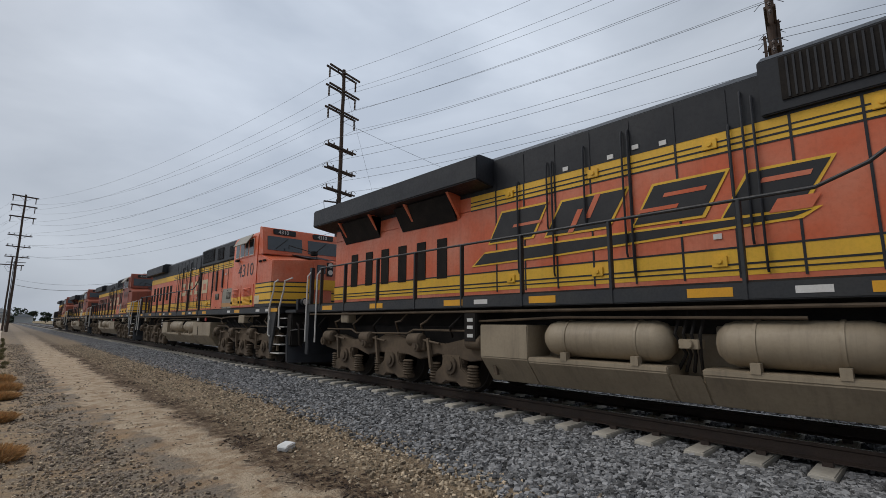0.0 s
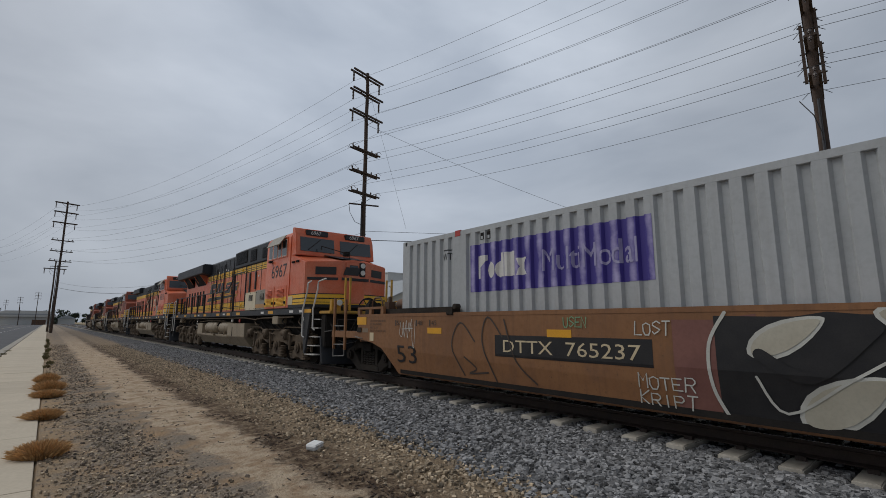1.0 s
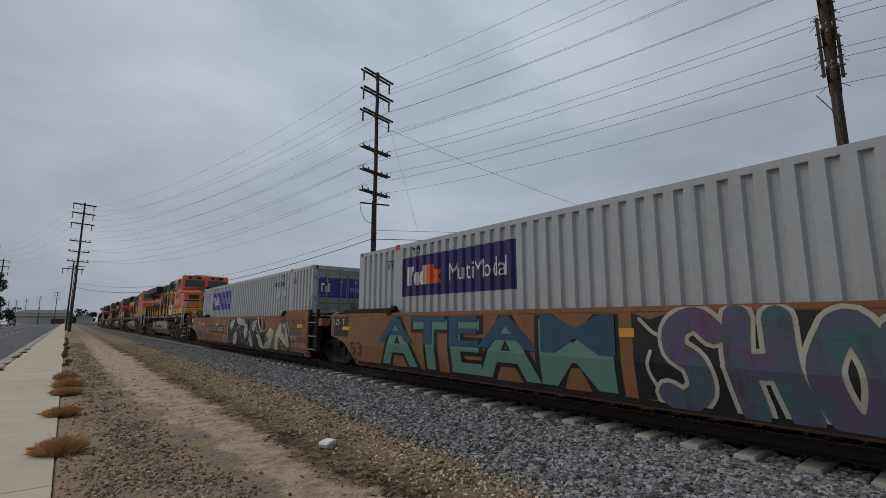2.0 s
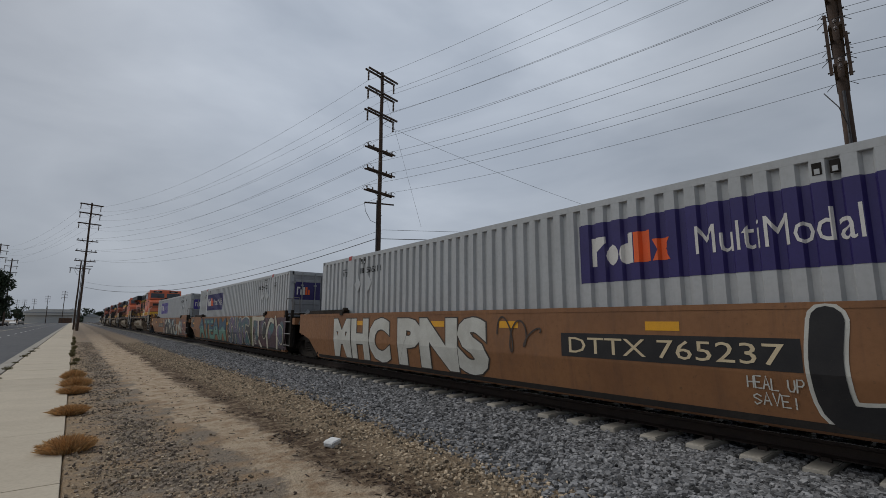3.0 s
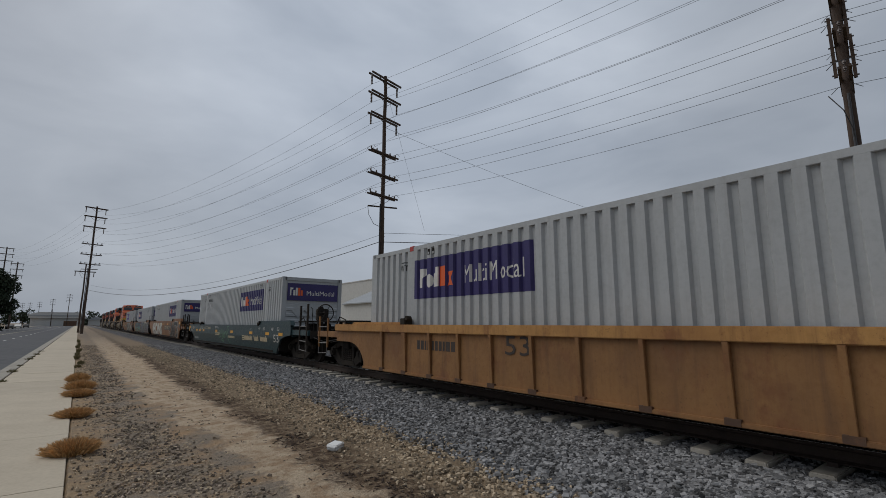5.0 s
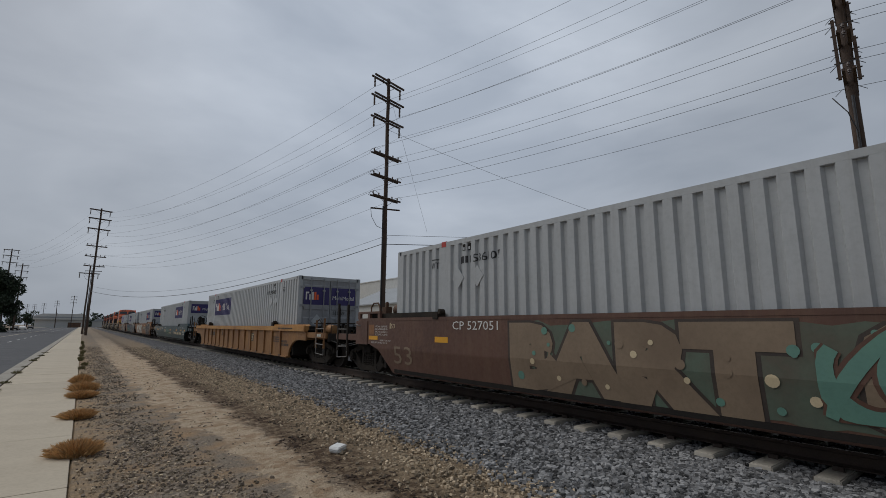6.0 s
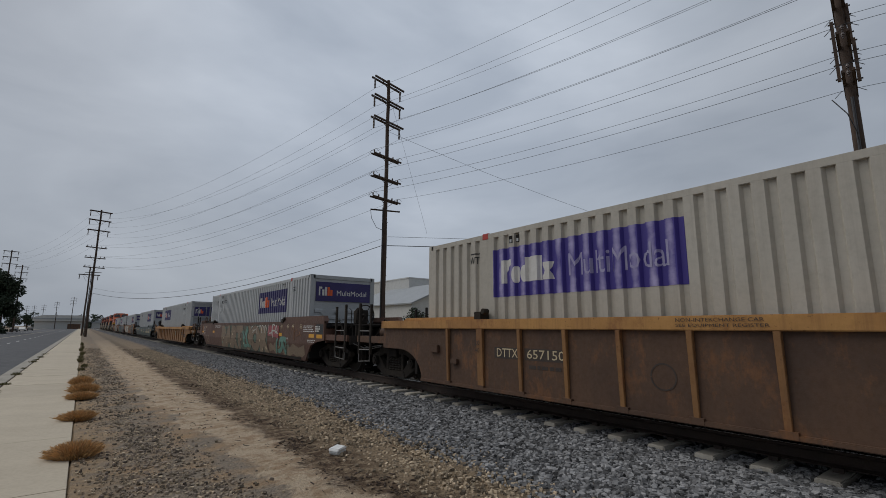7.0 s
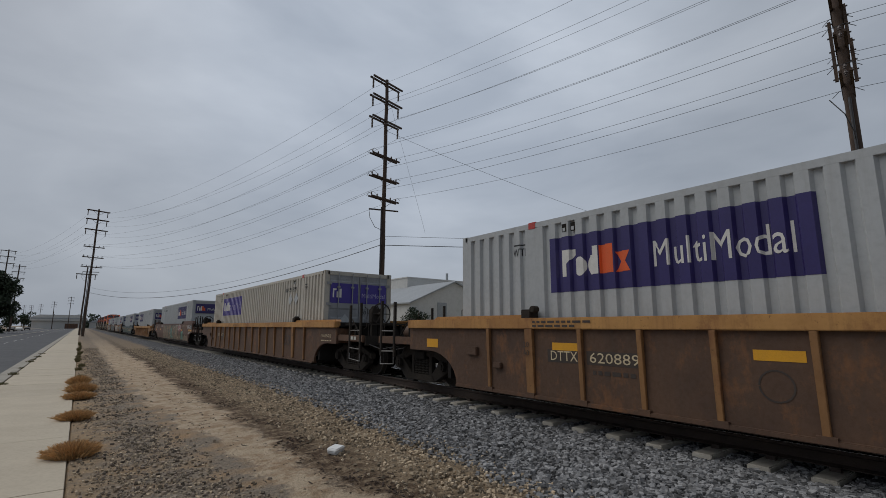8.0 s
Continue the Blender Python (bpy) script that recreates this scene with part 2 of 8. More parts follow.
M["concrete"] = surface("pavement_concrete", (0.52, 0.45, 0.345), (0.43, 0.365, 0.275), 0.7, 1.2, 0.9, bump=0.2, bump_scale=90, vary=0.05)
M["kerb"] = surface("kerb_concrete", (0.36, 0.33, 0.28), (0.25, 0.23, 0.19), 0.8, 1.5, 0.9, bump=0.3)
M["asphalt"] = surface("asphalt", (0.062, 0.063, 0.068), (0.085, 0.084, 0.086), 0.7, 0.25, 0.85, bump=0.4, bump_scale=120)
M["step_grey"] = surface("worn_step", (0.22, 0.21, 0.20), (0.11, 0.10, 0.09), 0.7, 5.0, 0.6, bump=0.1)
M["wall_white"] = surface("tilt_wall", (0.60, 0.60, 0.58), (0.54, 0.54, 0.52), 0.6, 0.15, 0.85, bump=0.05)
M["wall_grey"] = surface("grey_wall", (0.36, 0.38, 0.40), (0.30, 0.32, 0.33), 0.6, 0.2, 0.85, bump=0.05)
M["bark"] = surface("bark", (0.13, 0.095, 0.065), (0.08, 0.06, 0.045), 0.7, 3.0, 0.9, bump=0.5, bump_scale=12)
M["skirt_leaf"] = surface("dry_palm_skirt", (0.33, 0.255, 0.175), (0.20, 0.155, 0.11), 0.7, 5.0, 0.9, bump=0.3, vary=0.25, island=True)
M["leaf"] = surface("leaf", (0.050, 0.092, 0.030), (0.085, 0.13, 0.042), 0.7, 0.8, 0.6, bump=0, vary=0.45, island=True)
M["palm_leaf"] = surface("palm_leaf", (0.06, 0.10, 0.042), (0.09, 0.135, 0.058), 0.6, 0.8, 0.55, bump=0, vary=0.35, island=True)
M["far_leaf"] = surface("far_leaf", (0.028, 0.045, 0.024), (0.04, 0.055, 0.03), 0.7, 0.3, 0.8, bump=0, vary=0.4, island=True)
M["dry_grass"] = surface("dry_grass", (0.62, 0.385, 0.175), (0.48, 0.29, 0.13), 0.7, 3.0, 0.8, bump=0, vary=0.3, island=True)
M["olive_grass"] = surface("olive_grass", (0.15, 0.14, 0.06), (0.2, 0.16, 0.08), 0.7, 3.0, 0.8, bump=0, vary=0.35, island=True)
M["stone"] = surface("ballast_stone", (0.225, 0.224, 0.226), (0.13, 0.129, 0.131), 0.8, 9.0, 0.85, bump=0.3, vary=0.85, island=True)
M["brown_stone"] = surface("brown_stone", (0.41, 0.325, 0.225), (0.25, 0.195, 0.135), 0.8, 7.0, 0.9, bump=0.3, vary=0.75, island=True)
M["dark_stone"] = surface("dark_stone", (0.27, 0.215, 0.165), (0.15, 0.12, 0.092), 0.8, 8.0, 0.9, bump=0.3, vary=0.6, island=True)
M["twig"] = surface("twig", (0.07, 0.045, 0.03), (0.038, 0.027, 0.02), 0.7, 6.0, 0.9, bump=0.1, vary=0.3, island=True)
M["foam"] = surface("foam_white", (0.80, 0.80, 0.78), (0.7, 0.7, 0.68), 0.4, 9.0, 0.6, bump=0.05)


def worn_sign():
    """Blue vinyl that has bleached and flaked from the ridges of the corrugation."""
    m, n, l, b = mat("bleached_sign")
    tc = n.new("ShaderNodeTexCoord")
    sp = n.new("ShaderNodeSeparateXYZ")
    l.new(tc.outputs["Object"], sp.inputs[0])
    w = math_node(n, l, "SINE", math_node(n, l, "MULTIPLY", sp.outputs["Y"], 2 * math.pi / 0.278))
    k = noise_node(n, l, 2.3, 5.0, 0.65)
    f = math_node(n, l, "ADD", math_node(n, l, "MULTIPLY", w, 0.33), math_node(n, l, "MULTIPLY", k.outputs["Fac"], 1.1))
    fac = ranged(n, l, f, 0.60, 1.05)
    l.new(blend(n, l, fac, (0.055, 0.038, 0.26), (0.42, 0.38, 0.62)), b.inputs["Base Color"])
    b.inputs["Roughness"].default_value = 0.55
    return m


M["worn_sign"] = worn_sign()
M["worn_white"] = surface("bleached_white", (0.40, 0.38, 0.56), (0.25, 0.22, 0.45), 0.7, 4.0, 0.6, bump=0.03)


def ground_surface():
    """Roadside earth: grey-brown gravel, a trodden strip of pale sand, dark ballast towards the track."""
    m, n, l, b = mat("roadside_ground")
    tc = n.new("ShaderNodeTexCoord")
    sp = n.new("ShaderNodeSeparateXYZ")
    l.new(tc.outputs["Object"], sp.inputs[0])
    x, y = sp.outputs["X"], sp.outputs["Y"]
    wob = noise_node(n, l, 0.9, 6.0, 0.62)
    wobble = ranged(n, l, wob.outputs["Fac"], 0.25, 0.75, -0.36, 0.36)
    grit = noise_node(n, l, 26.0, 4.0, 0.7)
    fine = noise_node(n, l, 95.0, 3.0, 0.7)
    ragged = noise_node(n, l, 6.5, 6.0, 0.7)
    xw = math_node(n, l, "ADD", math_node(n, l, "ADD", x, wobble), ranged(n, l, ragged.outputs["Fac"], 0.25, 0.75, -0.16, 0.16))
    vor = n.new("ShaderNodeTexVoronoi")
    vor.inputs["Scale"].default_value = 22.0
    l.new(tc.outputs["Object"], vor.inputs["Vector"])
    vcol = n.new("ShaderNodeRGBToBW")
    l.new(vor.outputs["Color"], vcol.inputs[0])
    gravel = blend(n, l, ranged(n, l, grit.outputs["Fac"], 0.35, 0.7), (0.40, 0.325, 0.245), (0.19, 0.155, 0.12))
    gravel = blend(n, l, ranged(n, l, vcol.outputs[0], 0.0, 1.0, 0.0, 0.4), gravel, (0.33, 0.29, 0.24))
    sandy = noise_node(n, l, 1.6, 5.0, 0.6)
    mottle = noise_node(n, l, 3.4, 6.0, 0.68)
    gravel = blend(n, l, ranged(n, l, sandy.outputs["Fac"], 0.46, 0.66, 0.0, 0.8), gravel, (0.50, 0.325, 0.18))
    verge = math_node(n, l, "MULTIPLY", ranged(n, l, xw, 0.75, 0.35), ranged(n, l, mottle.outputs["Fac"], 0.35, 0.6))
    gravel = blend(n, l, verge, gravel, (0.46, 0.33, 0.205))
    sand = blend(n, l, ranged(n, l, fine.outputs["Fac"], 0.3, 0.7), (0.70, 0.565, 0.41), (0.52, 0.405, 0.285))
    sand = blend(n, l, ranged(n, l, mottle.outputs["Fac"], 0.44, 0.60, 0.0, 0.85), sand, (0.40, 0.27, 0.165))
    brown = blend(n, l, ranged(n, l, grit.outputs["Fac"], 0.38, 0.66), (0.40, 0.30, 0.195), (0.20, 0.148, 0.098))
    # random stone tones; shade in the gaps between stones is coloured in dark
    ballast = blend(n, l, ranged(n, l, vcol.outputs[0], 0.1, 0.9), (0.045, 0.045, 0.049), (0.20, 0.20, 0.208))
    left = math_node(n, l, "MAXIMUM", math_node(n, l, "ADD", math_node(n, l, "MULTIPLY", y, -0.065), 2.24), 1.28)
    right = math_node(n, l, "ADD", math_node(n, l, "MULTIPLY", y, 0.002), 2.62)
    inside = math_node(n, l, "MINIMUM", math_node(n, l, "SUBTRACT", xw, left), math_node(n, l, "SUBTRACT", right, xw))
    col = blend(n, l, ranged(n, l, inside, 0.0, 0.10), gravel, sand)
    col = blend(n, l, ranged(n, l, math_node(n, l, "SUBTRACT", xw, right), -0.06, 0.06), col, brown)
    edge = math_node(n, l, "ABSOLUTE", math_node(n, l, "SUBTRACT", math_node(n, l, "SUBTRACT", xw, right), 0.22))
    rot = noise_node(n, l, 5.5, 8.0, 0.72)
    damp = math_node(n, l, "MULTIPLY", ranged(n, l, edge, 0.48, 0.12), ranged(n, l, rot.outputs["Fac"], 0.41, 0.53, 0.0, 0.92))
    col = blend(n, l, damp, col, (0.105, 0.066, 0.042))
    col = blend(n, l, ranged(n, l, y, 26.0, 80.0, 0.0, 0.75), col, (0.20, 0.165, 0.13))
    toe = math_node(n, l, "SUBTRACT", xw, math_node(n, l, "MINIMUM", math_node(n, l, "MULTIPLY", y, 0.06), 0.65))
    col = blend(n, l, ranged(n, l, toe, 3.80, 4.15), col, ballast)
    col = blend(n, l, ranged(n, l, xw, 16.6, 18.0), col, (0.27, 0.215, 0.13))
    l.new(col, b.inputs["Base Color"])
    b.inputs["Roughness"].default_value = 0.95
    b.inputs["Specular IOR Level"].default_value = 0.2
    hsum = math_node(n, l, "ADD", grit.outputs["Fac"], math_node(n, l, "MULTIPLY", fine.outputs["Fac"], 0.5))
    hsum = math_node(n, l, "ADD", hsum, math_node(n, l, "MULTIPLY", vor.outputs["Distance"], -0.7))
    bp = n.new("ShaderNodeBump")
    bp.inputs["Strength"].default_value, bp.inputs["Distance"].default_value = 1.0, 0.045
    l.new(hsum, bp.inputs["Height"])
    l.new(bp.outputs[0], b.inputs["Normal"])
    return m


M["ground"] = ground_surface()


# ---- mesh helpers ----
class Geo:
    """Collects the pieces of one mesh."""

    def __init__(self):
        self.v, self.f = [], []

    def add(self, verts, faces):
        o = len(self.v)
        self.v.extend(tuple(p) for p in verts)
        self.f.extend(tuple(i + o for i in f) for f in faces)
        return self

    def box(self, x0, x1, y0, y1, z0, z1):
        p = [(x, y, z) for z in (z0, z1) for y in (y0, y1) for x in (x0, x1)]
        return self.add(p, [(0, 2, 3, 1), (4, 5, 7, 6), (0, 1, 5, 4), (2, 6, 7, 3), (0, 4, 6, 2), (1, 3, 7, 5)])

    def beam(self, a, b, w, h=None):
        """A square bar from a to b."""
        a, b, h = Vector(a), Vector(b), h or w
        d = (b - a).normalized()
        up = Vector((0, 0, 1)) if abs(d.z) < 0.95 else Vector((0, 1, 0))
        s = d.cross(up).normalized() * w / 2
        u = s.cross(d).normalized() * h / 2
        p = [e + i * s + j * u for e in (a, b) for i, j in ((-1, -1), (1, -1), (1, 1), (-1, 1))]
        return self.add(p, [(0, 1, 2, 3), (7, 6, 5, 4), (0, 4, 5, 1), (1, 5, 6, 2), (2, 6, 7, 3), (3, 7, 4, 0)])

    def prism(self, outline, axis, a, b):
        """An outline of two coordinates drawn out along the axis from a to b."""
        def at(p, q):
            return {"x": (q, p[0], p[1]), "y": (p[0], q, p[1]), "z": (p[0], p[1], q)}[axis]
        k = len(outline)
        return self.add([at(p, a) for p in outline] + [at(p, b) for p in outline],
                        [tuple(range(k))[::-1], tuple(range(k, 2 * k))] + [(i, (i + 1) % k, k + (i + 1) % k, k + i) for i in range(k)])

    def tube(self, pts, r, n=8, closed=True):
        """A round bar along the points; r may be one radius or one for each point."""
        pts = [Vector(p) for p in pts]
        rs = r if isinstance(r, (list, tuple)) else [r] * len(pts)
        o, k = len(self.v), len(pts)
        side = None
        for i, p in enumerate(pts):
            d = (pts[min(i + 1, k - 1)] - pts[max(i - 1, 0)]).normalized()
            if side is None:
                side = d.cross(Vector((0, 0, 1)) if abs(d.z) < 0.9 else Vector((0, 1, 0))).normalized()
            side = (side - d * side.dot(d)).normalized()
            up = side.cross(d)
            for j in range(n):
                a = 2 * math.pi * j / n
                self.v.append(tuple(p + rs[i] * (math.cos(a) * side + math.sin(a) * up)))
        for i in range(k - 1):
            for j in range(n):
                self.f.append((o + i * n + j, o + i * n + (j + 1) % n, o + (i + 1) * n + (j + 1) % n, o + (i + 1) * n + j))
        if closed:
            self.f.append(tuple(o + j for j in range(n))[::-1])
            self.f.append(tuple(o + (k - 1) * n + j for j in range(n)))
        return self

    def disc(self, c, axis, r, w, n=24, profile=None):
        """A turned body about x or y: profile of (distance along the axis, radius)."""
        profile = profile or [(-w / 2, r), (w / 2, r)]
        c = Vector(c)
        e = Vector((1, 0, 0)) if axis == "x" else Vector((0, 1, 0)) if axis == "y" else Vector((0, 0, 1))
        return self.tube_profile(c, e, profile, n)

    def tube_profile(self, c, e, profile, n):
        side = e.cross(Vector((0, 0, 1)) if abs(e.z) < 0.9 else Vector((0, 1, 0))).normalized()
        up = side.cross(e)
        o, k = len(self.v), len(profile)
        for d, r in profile:
            for j in range(n):
                a = 2 * math.pi * j / n
                self.v.append(tuple(c + d * e + r * (math.cos(a) * side + math.sin(a) * up)))
        for i in range(k - 1):
            for j in range(n):
                self.f.append((o + i * n + j, o + i * n + (j + 1) % n, o + (i + 1) * n + (j + 1) % n, o + (i + 1) * n + j))
        self.f.append(tuple(o + j for j in range(n))[::-1])
        self.f.append(tuple(o + (k - 1) * n + j for j in range(n)))
        return self

    def mesh(self, name, material, bevel=0.0, smooth=True):
        me = bpy.data.meshes.new(name)
        me.from_pydata(self.v, [], self.f)
        bm = bmesh.new()
        bm.from_mesh(me)
        bmesh.ops.recalc_face_normals(bm, faces=bm.faces)
        if bevel:
            edges = [e for e in bm.edges if len(e.link_faces) == 2 and e.calc_face_angle(0) > 0.5]
            bmesh.ops.bevel(bm, geom=edges, offset=bevel, segments=2, affect="EDGES", clamp_overlap=True)
        bm.to_mesh(me)
        bm.free()
        me.materials.append(material)
        if smooth:
            me.shade_smooth()
            me.set_sharp_from_angle(angle=radians(38))
        return me


def part(name, geo, material, parent=None, label="", bevel=0.0, smooth=True):
    ob = new(name, geo.mesh(name, material, bevel, smooth))
    ob.parent = parent
    return tagged(ob, label)


def thing(name, label, category, m=None, group="", kind=""):
    ob = new(name)
    ob.empty_display_size = 0.3
    if m is not None:
        ob.matrix_basis = m
    return tagged(ob, label, category, group, kind)


def letters(name, text, size, m, material, parent, shear=0.0, width=None, label=""):
    """Flat painted writing: local x is the reading direction, y is up; m places it."""
    cu = bpy.data.curves.new(name, "FONT")
    cu.body, cu.size, cu.shear, cu.fill_mode = text, size, shear, "FRONT"
    cu.resolution_u = 3
    tmp = bpy.data.objects.new(name, cu)
    me = bpy.data.meshes.new_from_object(tmp)
    bpy.data.objects.remove(tmp)
    if width:
        xs = [v.co.x for v in me.vertices]
        k = width / (max(xs) - min(xs))
        for v in me.vertices:
            v.co.x = (v.co.x - min(xs)) * k
    me.transform(m)
    me.materials.clear()
    me.materials.append(material)
    ob = new(name, me)
    ob.parent = parent
    return tagged(ob, label)


MOVING = []
ROLLING = []


# ---- the ground, road, pavement and tracks ----
def ground_height(x, y):
    """Roadside level 0, the road a kerb lower, the ballast bank under the two tracks."""
    if x < -1.9:
        return -0.16
    if x < 0.06:
        return -0.05
    if x < 3.6:
        return 0.0 + 0.02 * math.sin(x * 2.1 + 0.3 * y)
    if x < 5.9:
        k = (x - 3.6) / 2.3
        return 0.135 * k * k * (3 - 2 * k)
    if x < 15.6:
        return 0.135
    if x < 17.5:
        return 0.135 - 0.115 * (x - 15.6) / 1.9
    return 0.02


def build_ground():
    xs = [-3000, -900, -300, -120, -60, -25, -12, -6, -3, -1.92, -1.88, 0.05, 0.08]
    xs += list(np.arange(0.25, 6.6, 0.12)) + list(np.arange(6.8, 18, 0.5)) + [20, 25, 32, 45, 70, 130, 300, 900, 3000]
    ys = [-3000, -800, -200, -60, -30, -15, -8, -4] + list(np.arange(-2, 18, 0.16)) + list(np.arange(18, 45, 0.6)) + [50, 58, 70, 85, 105, 130, 170, 230, 320, 500, 900, 1700, 4500]
    v, f = [], []
    for y in ys:
        for x in xs:
            z = ground_height(x, y)
            if 0.1 < x < 6.4 and -2 < y < 45:
                z += 0.022 * noise.noise((x * 1.3, y * 1.3, 0)) + 0.014 * noise.noise((x * 5, y * 5, 3))
            v.append((x, y, z))
    w = len(xs)
    for j in range(len(ys) - 1):
        for i in range(w - 1):
            a = j * w + i
            f.append((a, a + 1, a + w + 1, a + w))
    g = Geo()
    g.v, g.f = v, f
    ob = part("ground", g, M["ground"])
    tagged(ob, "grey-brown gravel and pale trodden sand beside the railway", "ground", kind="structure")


def build_road():
    g = Geo().box(-18.5, -2.3, -300, 900, -0.5, -0.145)
    road = part("road", g, M["asphalt"])
    tagged(road, "wide dark grey asphalt road with worn lane dashes", "road", kind="structure")
    for k in range(40):
        y = 6 + k * 9
        for x in (-6.2, -13.5):
            part("lane_mark", Geo().box(x - 0.06, x + 0.06, y, y + 3, -0.15, -0.14), M["white_paint"], road)
    part("lane_mark", Geo().box(-9.8, -9.68, -40, 500, -0.15, -0.14), M["cream_paint"], road, "yellow centre line")
    g = Geo().prism([(-2.3, -0.5), (-2.3, -0.135), (-1.98, -0.12), (-1.93, 0.0), (-1.88, 0.012), (-1.72, 0.012), (-1.72, -0.5)], "y", -60, 420)
    tagged(part("kerb", g, M["kerb"], bevel=0.008), "grey concrete kerb and gutter along the road", "kerb", kind="structure")
    g = Geo().box(-20.5, -18.5, -60, 420, -0.5, 0.0)
    tagged(part("kerb_far", g, M["kerb"], bevel=0.01), "concrete kerb across the road", "kerb", kind="structure")
    walk_way = thing("pavement", "pale concrete pavement slabs with dirty joints", "pavement", kind="structure")
    slab = Geo().box(-0.86, 0.86, -1.521, 1.521, -0.2, 0.0).mesh("pavement_slab", M["concrete"], bevel=0.005)
    for k in range(46):
        ob = new("pavement_slab", slab)
        ob.parent = walk_way
        ob.matrix_basis = pose(-0.81, -6.98 + 3.05 * k, 0.012 + 0.003 * math.sin(k * 5.3), 0, 0.1 * math.sin(k * 3.1), 0)
    long = new("pavement_strip", Geo().box(-1.67, 0.05, 131.8, 420, -0.2, 0.008).mesh("pavement_strip", M["concrete"]))
    long.parent = walk_way


def rail_profile():
    return [(-0.075, -0.185), (0.075, -0.185), (0.075, -0.172), (0.012, -0.15), (0.010, -0.05), (0.036, -0.035), (0.036, -0.004),
            (0.03, 0), (-0.03, 0), (-0.036, -0.004), (-0.036, -0.035), (-0.010, -0.05), (-0.012, -0.15), (-0.075, -0.172)]


def build_track(cx, name, label, ties):
    track = thing(name, label, "railway track", pose(cx, 0, RAIL_Z), kind="structure")
    for s in (-1, 1):
        x = s * 0.755
        rail = part("rail", Geo().prism([(x + p, q) for p, q in rail_profile()], "y", -150, 900), M["rail_side"], track)
        part("rail_head", Geo().box(x - 0.026, x + 0.026, -150, 900, -0.004, 0.003), M["rail_top"], rail, "polished running surface")
    tie = Geo().prism([(-0.14, -0.40), (0.14, -0.40), (0.115, -0.205), (-0.115, -0.205)], "x", -1.32, 1.32).mesh("tie", M["tie"], bevel=0.012)
    clip = Geo()
    for s in (-1, 1):
        for d in (-0.13, 0.13):
            clip.box(s * 0.755 + d - 0.03, s * 0.755 + d + 0.03, -0.05, 0.05, -0.205, -0.155)
    clip_mesh = clip.mesh("rail_clip", M["rail_side"])
    for k in range(ties):
        ob = new("tie", tie)
        ob.parent = track
        ob.matrix_basis = pose(random.uniform(-0.015, 0.015), -7.0 + 0.62 * k, random.uniform(-0.01, 0.004), 0, 0, random.uniform(-0.5, 0.5))
        if k < 60:
            c = new("rail_clip", clip_mesh)
            c.parent = ob
    rest = Geo()
    for k in range(ties, ties + 500):
        y = -7.0 + 0.62 * k
        rest.box(-1.32, 1.32, y - 0.12, y + 0.12, -0.4, -0.205)
    tagged(part("far_ties", rest, M["tie"], track), kind="stuff")


# ---- containers ----
CREASE_Z, CREASE_IN = 0.80, 0.16
PITCH, DEEP = 0.278, 0.055
BOX_L, BOX_W, BOX_Z0, BOX_Z1 = 16.15, 1.30, 0.37, 3.25


def corrugation(y):
    """How far the side wall lies back at y: ridges and troughs with sloping flanks."""
    u = (y / PITCH) % 1.0
    if u < 0.50:
        return 0.0
    if u < 0.60:
        return DEEP * (u - 0.50) / 0.10
    if u < 0.88:
        return DEEP
    return DEEP * (1.0 - u) / 0.12


def breaks(y0, y1):
    out = []
    k = math.floor(y0 / PITCH)
    while k * PITCH <= y1:
        for u in (0.0, 0.50, 0.60, 0.88):
            y = (k + u) * PITCH
            if y0 + 1e-4 < y < y1 - 1e-4:
                out.append(y)
        k += 1
    return out


def corrugated_wall(y0, y1, z0, z1, side):
    ys = [y0] + breaks(y0, y1) + [y1]
    g = Geo()
    v, f = [], []
    for y in ys:
        x = side * (BOX_W - corrugation(y))
        v += [(x, y, z0), (x, y, z1), (x - side * 0.02, y, z0), (x - side * 0.02, y, z1)]
    for i in range(len(ys) - 1):
        a, b = 4 * i, 4 * (i + 1)
        f += [(a, b, b + 1, a + 1), (a + 2, a + 3, b + 3, b + 2), (a + 1, b + 1, b + 3, a + 3), (a, a + 2, b + 2, b)]
    g.add(v, f)
    return g


def painted_on_wall(name, shapes, material, parent, lift=0.004, label="", flat=None, crease=False):
    """Flat outlines of (y, z), cut and laid onto the corrugated wall on the near side (or onto a flat side at x = flat)."""
    bm = bmesh.new()
    for i, s in enumerate(shapes):
        bm.faces.new([bm.verts.new((-(i % 50) * 0.00009, y, z)) for y, z in s])
    if flat is None:
        ys = [v.co.y for v in bm.verts]
        for y in breaks(min(ys), max(ys)):
            bmesh.ops.bisect_plane(bm, geom=bm.verts[:] + bm.edges[:] + bm.faces[:], plane_co=(0, y, 0), plane_no=(0, 1, 0))
        for v in bm.verts:
            v.co.x += -(BOX_W - corrugation(v.co.y)) - lift
    else:
        if crease:
            bmesh.ops.bisect_plane(bm, geom=bm.verts[:] + bm.edges[:] + bm.faces[:], plane_co=(0, 0, CREASE_Z), plane_no=(0, 0, 1))
        for v in bm.verts:
            v.co.x += flat - lift + (CREASE_IN * max(0.0, CREASE_Z - v.co.z) if crease else 0.0)
    bmesh.ops.triangulate(bm, faces=[f for f in bm.faces if len(f.verts) > 4])
    bmesh.ops.recalc_face_normals(bm, faces=bm.faces)
    for f in bm.faces:
        if f.normal.x > 0:
            f.normal_flip()
    me = bpy.data.meshes.new(name)
    bm.to_mesh(me)
    bm.free()
    me.materials.append(material)
    ob = new(name, me)
    ob.parent = parent
    return tagged(ob, label)


